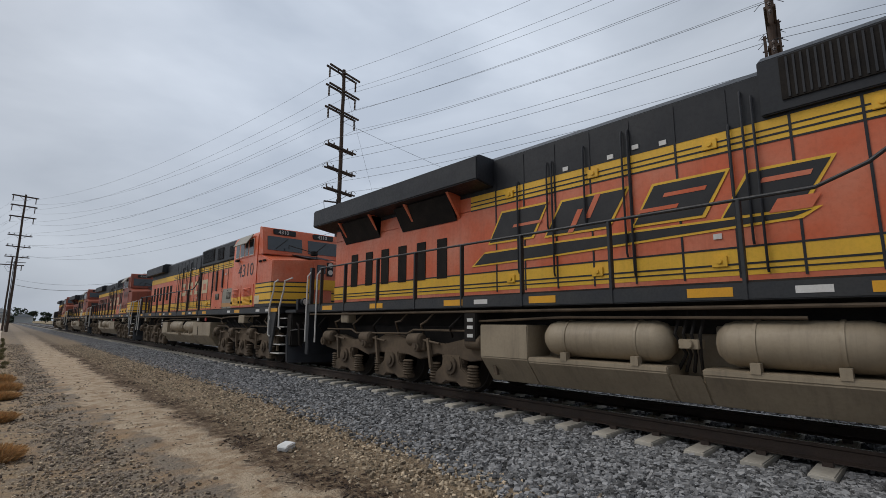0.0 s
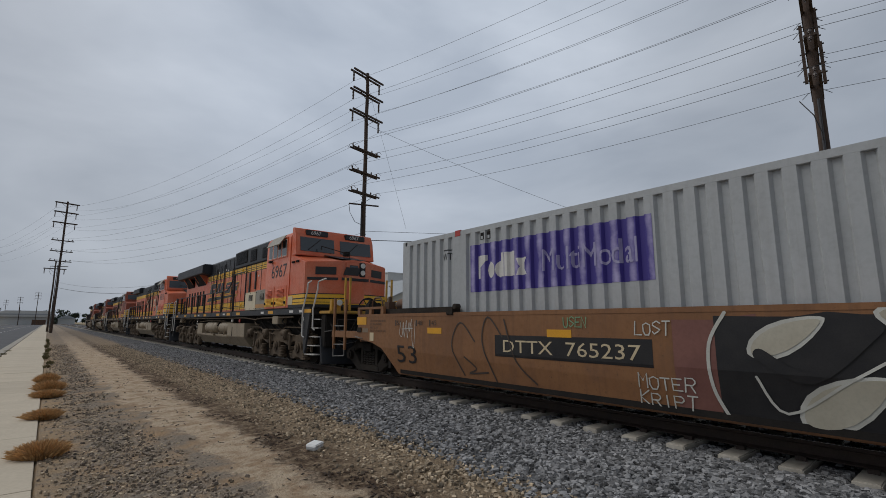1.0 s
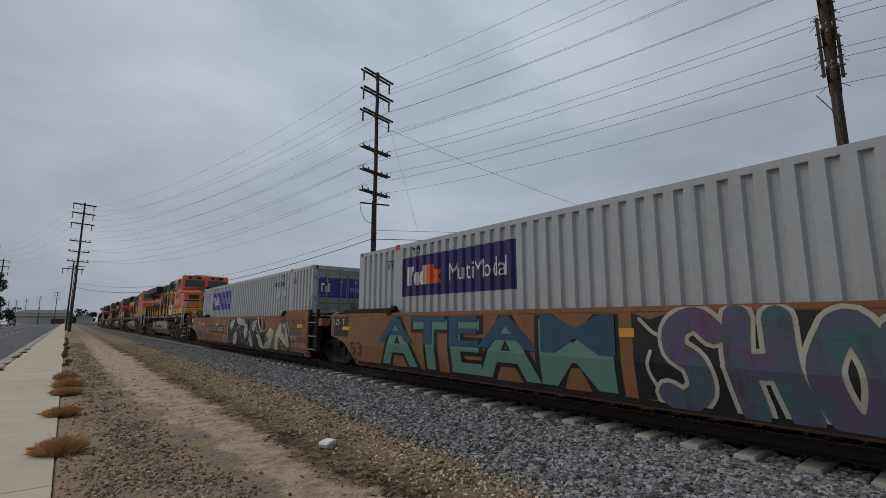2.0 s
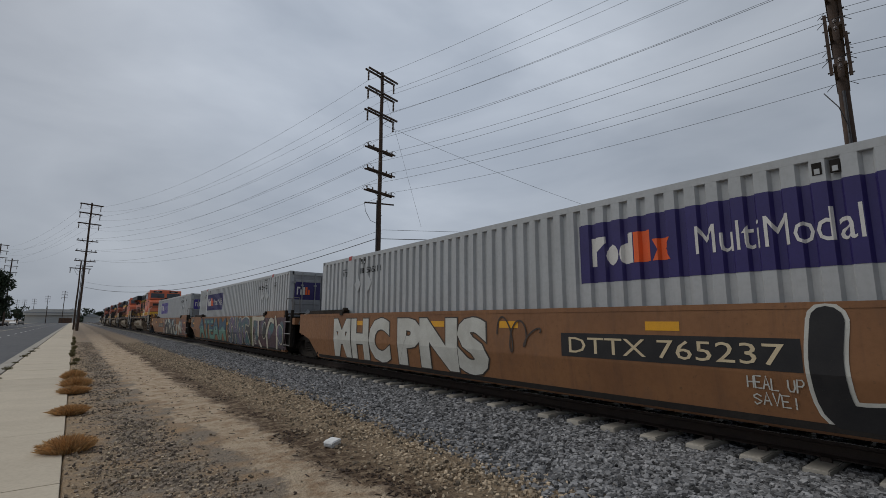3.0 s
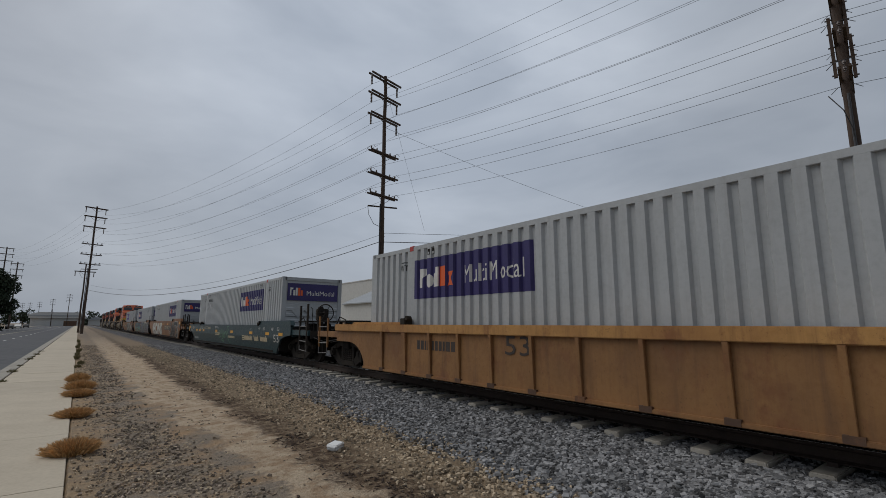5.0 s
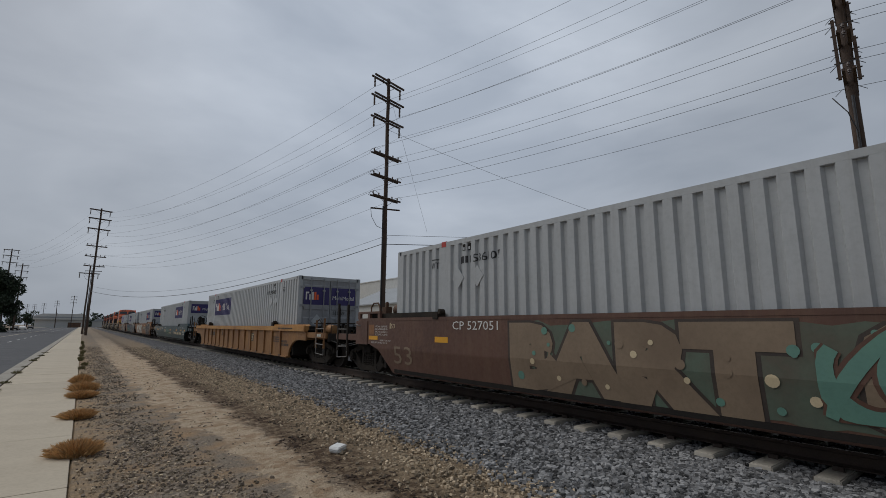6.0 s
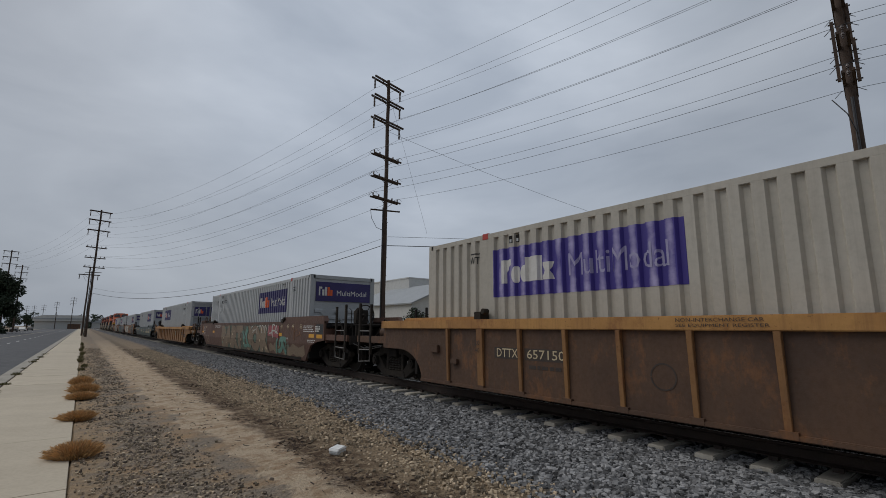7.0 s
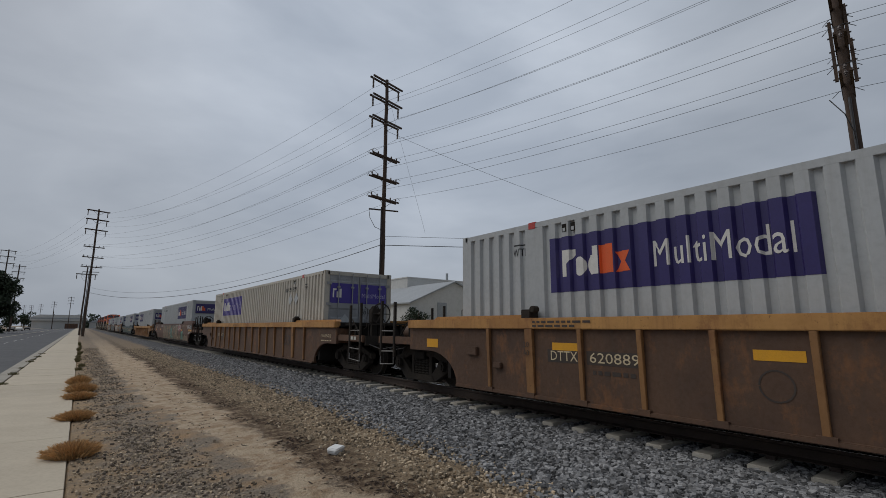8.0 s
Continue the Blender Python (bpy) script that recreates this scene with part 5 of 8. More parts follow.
                ob.parent, ob.location = t, (s * 1.27, c + d, 0)


def slanted(y, z, w, h, lean):
    """A leaning block that reads towards -y."""
    return [(y, z), (y - w, z), (y - w - lean, z + h), (y - lean, z + h)]


def locomotive(offset, number, style, label, roll, darker=False):
    e = thing("locomotive", label, "locomotive", group="locomotives of the train")
    OR, BK, SK, YE = M["dark_orange" if darker else "orange"], M["loco_black"], M["skirt"], M["yellow"]
    X = 1.53
    hx = 1.02
    wings = style == "new"
    # frame and walkway
    part("underframe", Geo().box(-X, X, -8.3, 12.2, 1.60, 1.80), SK, e, bevel=0.015)
    part("centre_sill", Geo().box(-0.9, 0.9, -8.6, 12.0, 1.2, 1.6), M["under"], e)
    part("walkway", Geo().box(-X + 0.02, X - 0.02, -8.6, 12.1, 1.80, 1.825), M["dark_steel"], e)
    # fuel tank with its reservoirs
    tank = Geo()
    for s in (-1, 1):
        full = [(s * X, 1.30), (s * X, 0.75), (s * 1.2, 0.34), (0, 0.30), (0, 1.30)]
        shelf = [(s * X, 0.80), (s * X, 0.72), (s * 1.2, 0.34), (0, 0.30), (0, 1.30), (s * 0.92, 1.30), (s * 0.92, 0.80)]
        low = [(s * X, 0.72), (s * 1.2, 0.34), (0, 0.30), (0, 1.30), (s * 0.85, 1.30), (s * 0.85, 0.66), (s * 1.4, 0.62)]
        for prof, a, b in ((full, -2.15, 0.2), (shelf, 0.2, 2.05), (low, 2.05, 2.45), (shelf, 2.45, 4.60), (full, 4.60, 5.62)):
            tank.prism(prof, "y", a, b)
    tk = part("fuel_tank", tank, M["tank"], e, "dust-coloured fuel tank", bevel=0.02)
    for s in (-1, 1):
        for a, b in ((0.28, 1.95), (2.42, 4.40)):
            prof = [(0, 0.04), (0.04, 0.16), (0.12, 0.24), (0.24, 0.272), (b - a - 0.24, 0.272), (b - a - 0.12, 0.24), (b - a - 0.04, 0.16), (b - a, 0.04)]
            g = Geo().tube_profile(Vector((s * 1.24, a, 1.10)), Vector((0, 1, 0)), prof, 28)
            res = part("air_reservoir", g, M["tank"], tk, "round dust-coloured air reservoir")
            for y in (a + 0.45, b - 0.45):
                ring = Geo().tube_profile(Vector((s * 1.24, y, 1.10)), Vector((0, 1, 0)), [(-0.02, 0.272), (-0.02, 0.282), (0.02, 0.282), (0.02, 0.272)], 28)
                ring.box(*sorted((s * 1.42, s * 1.54)), y - 0.05, y + 0.05, 0.78, 0.90)
                part("strap", ring, M["tank"], tk)
    part("gauge", Geo().box(-X - 0.006, -X, -0.55, -0.48, 0.75, 1.15), M["under"], tk)
    part("dial", Geo().disc((-1.45, -0.2, 1.42), "x", 0.075, 0.05, 14), M["white_paint"], e, "round gauge")
    part("dial", Geo().disc((-1.45, -1.25, 1.42), "x", 0.08, 0.05, 14), M["red_cap"], e, "round red valve")
    part("pipe", Geo().tube([(-1.48, -7.0, 1.52), (-1.48, -4.0, 1.50), (-1.46, -3.2, 1.45), (-1.48, -2.0, 1.52), (-1.48, 12.0, 1.54)], 0.024, 8), M["truck_dust"], e)
    part("pipe", Geo().tube([(-1.40, 6.0, 1.35), (-1.42, 4.0, 1.42), (-1.42, 1.0, 1.40)], 0.02, 8), M["truck_dust"], e)
    part("junction_box", Geo().box(-X, -1.2, -5.75, -5.2, 1.28, 1.56), M["tank"], e, bevel=0.02)
    part("junction_box", Geo().box(-1.45, -1.2, 10.1, 10.45, 1.32, 1.58), M["tank"], e, bevel=0.02)
    loco_truck((-3.30, -5.22, -7.12), e, roll)
    loco_truck((10.35, 8.45, 6.55), e, roll)
    # long hood
    hood_end = 11.55
    part("hood", Geo().box(-hx, hx, -4.3, hood_end, 1.82, 3.56), OR, e, bevel=0.02)
    part("upper_hood", Geo().prism([(-hx, 3.84), (-hx, 4.45), (-hx + 0.25, 4.62), (hx - 0.25, 4.62), (hx, 4.45), (hx, 3.84)], "y", -4.3, hood_end), BK, e, bevel=0.012)
    part("blower_housing", Geo().prism([(-1.09, 3.87), (-1.09, 4.58), (-0.85, 4.74), (0.85, 4.74), (1.09, 4.58), (1.09, 3.87)], "y", -4.28, 1.28), BK, e, bevel=0.015)
    part("hood_band", Geo().box(-hx - 0.002, hx + 0.002, -4.3, hood_end if not wings else 6.3, 3.56, 3.84), YE, e)
    if wings:
        part("hood_band", Geo().box(-hx - 0.001, hx + 0.001, 6.3, hood_end, 3.56, 3.84), OR, e)
    for z0, z1 in ((3.62, 3.645), (3.70, 3.722), (3.535, 3.56), (3.835, 3.86)):
        part("pinstripe", Geo().box(-hx - 0.006, -hx + 0.004, -4.3, 6.3, z0, z1), BK, e)
    part("low_band", Geo().box(-hx - 0.004, hx + 0.004, -0.9, hood_end, 1.93, 2.27), YE, e)
    for z0, z1 in ((1.99, 2.01), (2.06, 2.085), (2.27, 2.295)):
        part("pinstripe", Geo().box(-hx - 0.009, -hx + 0.004, -0.9, hood_end, z0, z1), BK, e)
    # door seams, latches and vents in the hood
    for k in range(19):
        y = -3.6 + 0.66 * k
        if y > 6.2:
            break
        part("door_seam", Geo().box(-hx - 0.010, -hx + 0.004, y - 0.014, y + 0.014, 1.9, 4.40), BK, e)
    for y, z0, z1 in ((1.38, 1.95, 4.2), (1.50, 2.3, 4.3), (1.66, 1.95, 3.9), (3.0, 2.0, 4.25), (3.10, 2.3, 4.25), (3.75, 2.9, 4.2), (4.36, 2.1, 4.1), (4.46, 2.9, 4.1), (5.1, 2.2, 3.9), (-0.4, 2.0, 4.0), (-0.5, 2.0, 3.6)):
        part("conduit", Geo().tube([(-hx - 0.02, y, z0), (-hx - 0.045, y, z0 + 0.06), (-hx - 0.045, y, z1 - 0.06), (-hx - 0.02, y, z1)], 0.016, 6), BK, e)
    for y, z in ((2.5, 3.9), (2.9, 3.95), (3.3, 3.9), (4.1, 3.9), (0.7, 3.95), (1.9, 2.45), (-2.0, 3.3), (4.9, 2.5)):
        part("notice", Geo().box(-hx - 0.014, -hx, y - 0.05, y + 0.05, z - 0.035, z + 0.035), M["white_paint"], e)
    for k in range(4):
        y = 2.06 + 0.1 * k
        part("hose", Geo().tube([(-1.2, y, 1.5), (-1.38, y + 0.03, 1.2), (-1.34 + 0.04 * k, y + 0.05 - 0.03 * k, 0.95), (-1.1, y + 0.12, 0.72)], 0.022, 6), M["under"], e)
    part("valve", Geo().box(-1.42, -1.2, 2.10, 2.34, 1.02, 1.14).disc((-1.44, 2.22, 1.08), "x", 0.06, 0.06, 10), M["tank"], e, bevel=0.01)
    part("junction_box", Geo().box(-1.50, -1.2, 5.75, 6.05, 0.98, 1.52), M["under"], e, bevel=0.02)
    for z in (1.1, 1.25, 1.38):
        part("notice", Geo().box(-1.506, -1.50, 5.82, 5.96, z - 0.03, z + 0.03), M["white_paint"], e)
    for k in range(7):
        y = 6.2 + 0.85 * k
        part("hose", Geo().tube([(-1.3, y, 1.55), (-1.44, y + 0.1, 1.36), (-1.42, y + 0.3, 1.24 + 0.05 * (k % 3)), (-1.2, y + 0.45, 1.05)], 0.022, 6), M["truck_dust" if k % 3 else "under"], e)
        part("hose", Geo().tube([(-1.3, -3.0 - 0.7 * k, 1.55), (-1.43, -3.1 - 0.7 * k, 1.36), (-1.42, -3.3 - 0.7 * k, 1.25 + 0.05 * (k % 3)), (-1.2, -3.4 - 0.7 * k, 1.05)], 0.022, 6), M["under" if k % 3 else "truck_dust"], e)
    for y in (0.2, 1.9, 3.6, 5.3):
        for z in (3.70, 2.12):
            part("latch", Geo().box(-hx - 0.03, -hx, y - 0.09, y + 0.09, z - 0.07, z + 0.07).disc((-hx - 0.03, y, z), "x", 0.035, 0.04, 10), YE, e, bevel=0.006)
    for y0, y1, z0, z1 in ((-3.4, -2.5, 3.98, 4.42), (-1.75, -1.0, 3.98, 4.48), (-0.55, 1.05, 4.0, 4.55)):
        vent = part("vent", Geo().box(-1.11, -1.07, y0, y1, z0, z1), M["under"], e)
        n = int((y1 - y0) / 0.07)
        g = Geo()
        for k in range(n):
            y = y0 + 0.04 + k * (y1 - y0 - 0.06) / n
            g.box(-1.122, -1.105, y, y + 0.022, z0 + 0.02, z1 - 0.02)
        part("louvre", g, BK, vent)
    if wings:
        # radiator wings that overhang the walkway
        w = Geo().prism([(-1.50, 4.00), (-1.50, 4.44), (-1.40, 4.50), (1.40, 4.50), (1.50, 4.44), (1.50, 4.00), (1.38, 3.97), (0.9, 3.90), (-0.9, 3.90), (-1.38, 3.97)], "y", 5.7, 12.05)
        part("radiator", w, BK, e, "black overhanging radiator housing", bevel=0.02)
        for k in range(4):
            y = 6.6 + 1.4 * k
            part("radiator_grille", Geo().prism([(-hx - 0.002, 3.45), (-1.40, 3.95), (-hx - 0.002, 3.95)], "y", y, y + 0.06), OR, e)
        for y0, y1 in ((6.7, 8.5), (9.4, 11.0)):
            part("radiator_grille", Geo().prism([(-hx - 0.012, 3.42), (-hx - 0.3, 3.93), (-hx - 0.01, 3.93)], "y", y0, y1), M["under"], e)
        for k in range(6):
            y = 7.0 + 0.68 * k
            vent = part("vent", Geo().box(-hx - 0.014, -hx, y, y + 0.30, 2.25, 3.10), M["under"], e)
    else:
        w = Geo().prism([(-1.30, 4.10), (-1.30, 4.50), (-1.15, 4.60), (1.15, 4.60), (1.30, 4.50), (1.30, 4.10)], "y", 7.9, 12.0)
        part("radiator", w, BK, e, "black radiator housing", bevel=0.02)
        for k in range(6):
            y = 6.6 + 0.75 * k
            part("vent", Geo().box(-hx - 0.014, -hx, y, y + 0.4, 2.5, 3.3), M["under"], e)
    part("exhaust", Geo().box(-0.5, 0.5, 3.4, 4.4, 4.6, 4.76), BK, e, bevel=0.03)
    # electrical locker beside the cab
    part("locker", Geo().box(-1.45, 1.45, -4.3, -3.05, 1.82, 2.60), M["grey_panel"], e, bevel=0.015)
    part("locker", Geo().box(-1.45, 1.45, -3.04, -1.75, 1.82, 2.56), M["cream" if wings else "orange"], e, bevel=0.015)
    part("band", Geo().box(-1.455, -1.44, -4.29, -3.06, 1.90, 2.04), M["orange_band"], e, "faded orange stripe")
    for y in (-4.2, -3.65, -3.15, -2.95, -2.4, -1.85):
        for z in (1.88, 2.52):
            part("bolt", Geo().disc((-1.455, y, z), "x", 0.014, 0.02, 6), M["under"], e)
    for y in (-3.75, -2.45):
        vent = part("vent", Geo().box(-1.457, -1.45, y - 0.22, y + 0.22, 2.20, 2.44), M["under"], e)
        for k in range(5):
            part("louvre", Geo().box(-1.475, -1.455, y - 0.2, y + 0.2, 2.215 + 0.045 * k, 2.238 + 0.045 * k), M["grey_panel"], vent)
    part("door_post", Geo().box(-hx - 0.05, -hx, -1.72, -1.62, 2.75, 3.5), SK, e)
    part("door_post", Geo().box(-hx - 0.05, -hx, -0.98, -0.86, 1.9, 3.5), SK, e)
    # trade mark as plain leaning blocks
    blocks, rims = [], []
    if wings:
        cuts = []
        for y, z, wide, lean in ((5.80, 2.84, 0.98, 0.32), (4.52, 2.81, 1.12, 0.34), (2.98, 2.76, 0.92, 0.32), (1.82, 2.68, 0.80, 0.34)):
            rims.append(slanted(y + 0.045, z - 0.035, wide + 0.08, 0.60, lean + 0.02))
            blocks.append(slanted(y, z, wide, 0.53, lean))
        # slits that break the blocks up: (y, z, width, height, lean)
        for y, z, wide, high, lean in ((5.24, 3.06, 0.62, 0.05, 0.03), (4.10, 2.80, 0.10, 0.36, 0.20), (3.78, 2.99, 0.10, 0.36, 0.20), (2.55, 3.10, 0.55, 0.055, 0.03), (2.92, 2.92, 0.55, 0.055, 0.03), (1.38, 3.05, 0.50, 0.06, 0.03), (1.32, 2.66, 0.42, 0.16, 0.10)):
            cuts.append(slanted(y, z, wide, high, lean))
        tail = [(6.20, 2.44), (4.6, 2.46), (1.08, 2.58), (0.9, 2.64), (4.2, 2.66), (5.95, 2.64)]
        rims.append([(6.29, 2.41), (4.6, 2.43), (1.0, 2.55), (0.8, 2.67), (4.2, 2.69), (5.92, 2.675)])
        blocks.append(tail)
        painted_on_wall("emblem", rims, M["yellow"], e, 0.012, "yellow edge of the emblem", -hx)
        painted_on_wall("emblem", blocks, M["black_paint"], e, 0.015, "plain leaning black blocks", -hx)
        painted_on_wall("emblem", cuts, OR, e, 0.020, "", -hx)
    else:
        for k in range(4):
            blocks.append(slanted(4.6 - 1.15 * k, 2.62, 0.8, 0.62, 0.0))
            rims.append(slanted(4.42 - 1.15 * k, 2.78, 0.44, 0.28, 0.0))
        painted_on_wall("emblem", blocks, M["cream_paint"], e, 0.012, "plain pale blocks", -hx)
        painted_on_wall("emblem", rims, M["orange"], e, 0.015, "", -hx)
    # cab
    cab = part("cab", Geo().prism([(-X, 1.82), (-X, 4.28), (-X + 0.10, 4.45), (-0.75, 4.62), (0.75, 4.62), (X - 0.10, 4.45), (X, 4.28), (X, 1.82)], "y", -6.60, -4.30), OR, e, bevel=0.03)
    part("cab_front", Geo().prism([(-6.60, 3.60), (-6.60, 4.61), (-6.80, 4.56), (-6.93, 4.30), (-7.05, 3.60)], "x", -X + 0.02, X - 0.02), OR, cab, bevel=0.02)
    for a, b in ((-X + 0.14, -0.10), (0.10, X - 0.14)):
        m_ = Geo().prism([(-6.93, 3.74), (-6.82, 4.27), (-6.945, 4.27), (-7.045, 3.74)], "x", a, b)
        part("windscreen", m_, M["glass"], cab, "dark windscreen", bevel=0.02)
        g = Geo().box(a + 0.24, b - 0.24, -6.95, -6.76, 4.33, 4.52)
        nb = part("number_board", g, M["black_paint"], cab, "black number board", bevel=0.02)
        letters("number", number, 0.19, Matrix(((1, 0, 0, a + 0.40), (0, 0, -1, -6.954), (0, 1, 0, 4.36), (0, 0, 0, 1))), M["white_paint"], nb)
        part("wiper", Geo().tube([(a + 0.3, -7.05, 3.82), (a + 0.75, -6.96, 4.2)], 0.012, 5), M["under"], cab)
    wf = part("window_frame", Geo().box(-X - 0.018, -X + 0.02, -6.34, -4.52, 3.60, 4.30), OR, cab, bevel=0.01)
    for y0, y1 in ((-4.94, -4.58), (-5.42, -5.02), (-5.78, -5.48), (-6.28, -5.86)):
        part("window_rim", Geo().box(-X - 0.024, -X + 0.01, y0, y1, 3.64, 4.24), M["white_rail"], wf, bevel=0.008)
        part("pane", Geo().box(-X - 0.028, -X + 0.01, y0 + 0.035, y1 - 0.035, 3.675, 4.205), M["glass"], wf, "dark cab window pane")
    part("sunshade", Geo().prism([(-X - 0.02, 4.36), (-X - 0.03, 4.39), (-X - 0.27, 4.04), (-X - 0.25, 4.02)], "y", -6.20, -4.95), M["grey_panel"], cab, "grey fold-out sunshade")
    part("mirror", Geo().box(-X - 0.12, -X - 0.02, -5.0, -4.8, 3.5, 3.58), M["under"], cab, bevel=0.01)
    part("roof_box", Geo().box(-0.6, 0.6, -5.7, -4.7, 4.6, 4.74), M["grey_panel"], cab, bevel=0.03)
    outlined_text(number, -4.90, 2.92, 0.46, 1.42, M["black_paint"], "road_number", e, wall=False, flat=-X, lift=0.006)
    for k in range(4):
        part("knob", Geo().disc((-X - 0.02, -6.85 - 0.12 * k - 0.1 * (k > 1), 3.35), "x", 0.035, 0.05, 8), M["under"], e)
    # louvred cupboard doors below the cab
    for a, b in ((-5.28, -4.35), (-6.42, -5.35)):
        dr = part("cupboard_door", Geo().box(-X - 0.012, -X + 0.01, a, b, 1.84, 2.62), OR, cab, bevel=0.008)
        part("band", Geo().box(-X - 0.016, -X, a + 0.01, b - 0.01, 1.90, 2.22), YE, dr)
        for k in range(13):
            z = 1.93 + 0.045 * k
            part("louvre", Geo().prism([(-X - 0.014, z), (-X - 0.045, z + 0.005), (-X - 0.014, z + 0.032)], "y", a + 0.22, b - 0.18), YE if z < 2.2 else OR, dr)
        for y in (a + 0.1, b - 0.08):
            part("latch", Geo().disc((-X - 0.03, y, 2.02), "x", 0.05, 0.03, 10), M["under"], dr)
    # nose
    plan = [(-X + 0.01, -6.6), (-X + 0.01, -7.85), (-0.55, -8.34), (0.55, -8.34), (X - 0.01, -7.85), (X - 0.01, -6.6)]
    ng = Geo()
    top = [3.66, 3.30, 3.34, 3.34, 3.30, 3.66]
    k = len(plan)
    ng.add([(x, y, 1.82) for x, y in plan] + [(x, y, z) for (x, y), z in zip(plan, top)] + [(0, -6.6, 3.74), (0, -8.34, 3.40)],
           [(0, 1, k + 1, k), (1, 2, k + 2, k + 1), (2, 3, k + 3, 2 * k + 1, k + 2), (3, 4, k + 4, k + 3), (4, 5, k + 5, k + 4), (5, 0, k, 2 * k, k + 5),
            (k, k + 1, k + 2, 2 * k + 1, 2 * k), (2 * k, 2 * k + 1, k + 3, k + 4, k + 5), (0, 5, 4, 3, 2, 1)])
    nose = part("nose", ng, OR, e, bevel=0.03)
    part("nose_top", Geo().prism([(-6.95, 3.67), (-8.25, 3.415), (-8.25, 3.43), (-6.95, 3.69)], "x", -0.5, 0.5), BK, nose)

    def wrap(z0, z1, out, material, label=""):
        q = [(x * (1 + out / X), y - out) for x, y in plan]
        q[0], q[-1] = (q[0][0], -6.55), (q[-1][0], -6.55)
        g = Geo()
        n = len(q)
        inner = [(x * 0.97, y + 0.05) for x, y in plan]
        g.add([(x, y, z0) for x, y in q] + [(x, y, z1) for x, y in q] + [(x, y, z0) for x, y in inner] + [(x, y, z1) for x, y in inner],
              [(i, i + 1, n + i + 1, n + i) for i in range(n - 1)] + [(n + i, n + i + 1, 3 * n + i + 1, 3 * n + i) for i in range(n - 1)] + [(2 * n + i, 2 * n + i + 1, i + 1, i) for i in range(n - 1)])
        part("nose_band", g, material, nose, label)
    if wings:
        wrap(1.82, 2.27, 0.004, BK)
        for z0, z1 in ((2.13, 2.24), (2.00, 2.09), (1.92, 1.98)):
            wrap(z0, z1, 0.008, YE)
        part("emblem", Geo().prism([(-0.45, 2.88), (0.1, 2.88), (0.18, 3.14), (-0.36, 3.14)], "y", -8.40, -8.38).box(-0.5, 0.5, -8.40, -8.38, 2.70, 2.79), M["black_paint"], nose, "plain black blocks")
        for s in (-1, 1):
            part("emblem", Geo().prism([(s * 0.66, -8.297), (s * 1.25, -8.008), (s * 1.24, -7.98), (s * 0.65, -8.26)], "z", 2.88, 3.13).prism(
                [(s * 0.60, -8.325), (s * 1.47, -7.90), (s * 1.45, -7.86), (s * 0.59, -8.28)], "z", 2.70, 2.79), M["black_paint"], nose, "plain black blocks")
    else:
        wrap(1.82, 2.62, 0.004, BK)
        for z0, z1 in ((2.48, 2.58), (2.30, 2.44), (2.05, 2.26), (1.92, 1.99)):
            wrap(z0, z1, 0.008, YE)
        part("emblem", Geo().box(-0.5, 0.5, -8.40, -8.33, 2.38, 2.72), M["yellow"], nose, "yellow emblem block")
    part("nose_door", Geo().box(-0.36, 0.36, -8.375, -8.3, 1.95, 3.30), OR, nose, bevel=0.02)
    part("pane", Geo().box(-0.22, 0.1, -8.385, -8.36, 2.92, 3.22), M["glass"], nose, "small dark nose window", bevel=0.01)
    hl = part("headlight", Geo().box(0.14, 0.36, -8.42, -8.30, 2.85, 3.32), BK, nose, "twin headlight", bevel=0.02)
    for z in (2.98, 3.22):
        part("lens", Geo().disc((0.25, -8.425, z), "y", 0.085, 0.03, 16), M["lens"], hl)
    part("grab_rail", Geo().tube([(-0.7, -7.2, 3.82), (-0.7, -7.2, 3.95), (-0.1, -8.1, 3.62), (-0.1, -8.1, 3.45)], 0.016, 6), M["under"], nose)
    part("lamp", Geo().disc((0.0, -7.7, 3.68), "z", 0.12, 0.14, 14), M["under"], nose)
    # end platform, steps, pilot
    part("porch", Geo().box(-X + 0.1, X - 0.1, -9.50, -8.78, 1.60, 1.69), M["porch_yellow"] if wings else SK, e, bevel=0.02)
    for s in (-1, 1):
        sw = part("stepwell", Geo().prism([(-8.36, 1.62), (-7.76, 1.62), (-7.98, 0.40), (-8.08, 0.40)], "x", *sorted((s * X, s * (X - 0.06)))), SK, e, bevel=0.01)
        part("stepwell", Geo().box(*sorted((s * 0.85, s * 0.91)), -8.95, -7.9, 0.40, 1.6), M["under"], e)
        for k in range(5):
            part("step", Geo().box(*sorted((s * (X - 0.30 - 0.0 * k), s * (X - 0.02 - 0.03 * k))), -8.66 - 0.03 * k, -8.04 - 0.075 * k, 0.37 + 0.265 * k, 0.395 + 0.265 * k), M["white_rail"], sw, "white-edged step")
        for y in (-7.98, -8.72):
            z0 = 0.88 if y > -8.5 else 1.12
            part("handrail", Geo().tube([(s * (X + 0.02), y - 0.06, z0), (s * (X + 0.05), y + 0.02, z0 + 0.06), (s * (X + 0.05), y + 0.04, 1.75), (s * (X + 0.05), y - 0.22, 2.3), (s * (X + 0.04), y - 0.24, 2.56), (s * (X - 0.08), y - (0.22 if y > -8.5 else 0.5), 2.64)], 0.024, 8),
                 M["white_rail"], e, "white handrail")
        lamp = part("ditch_light", Geo().disc((s * 1.05, -9.24, 1.93), "y", 0, 0, 18, [(-0.10, 0.11), (-0.08, 0.125), (0.08, 0.11), (0.12, 0.05)]).box(s * 1.05 - 0.16, s * 1.05 + 0.14, -9.17, -9.02, 1.69, 2.02), M["porch_yellow"] if wings else BK, e, "ditch light", bevel=0.01)
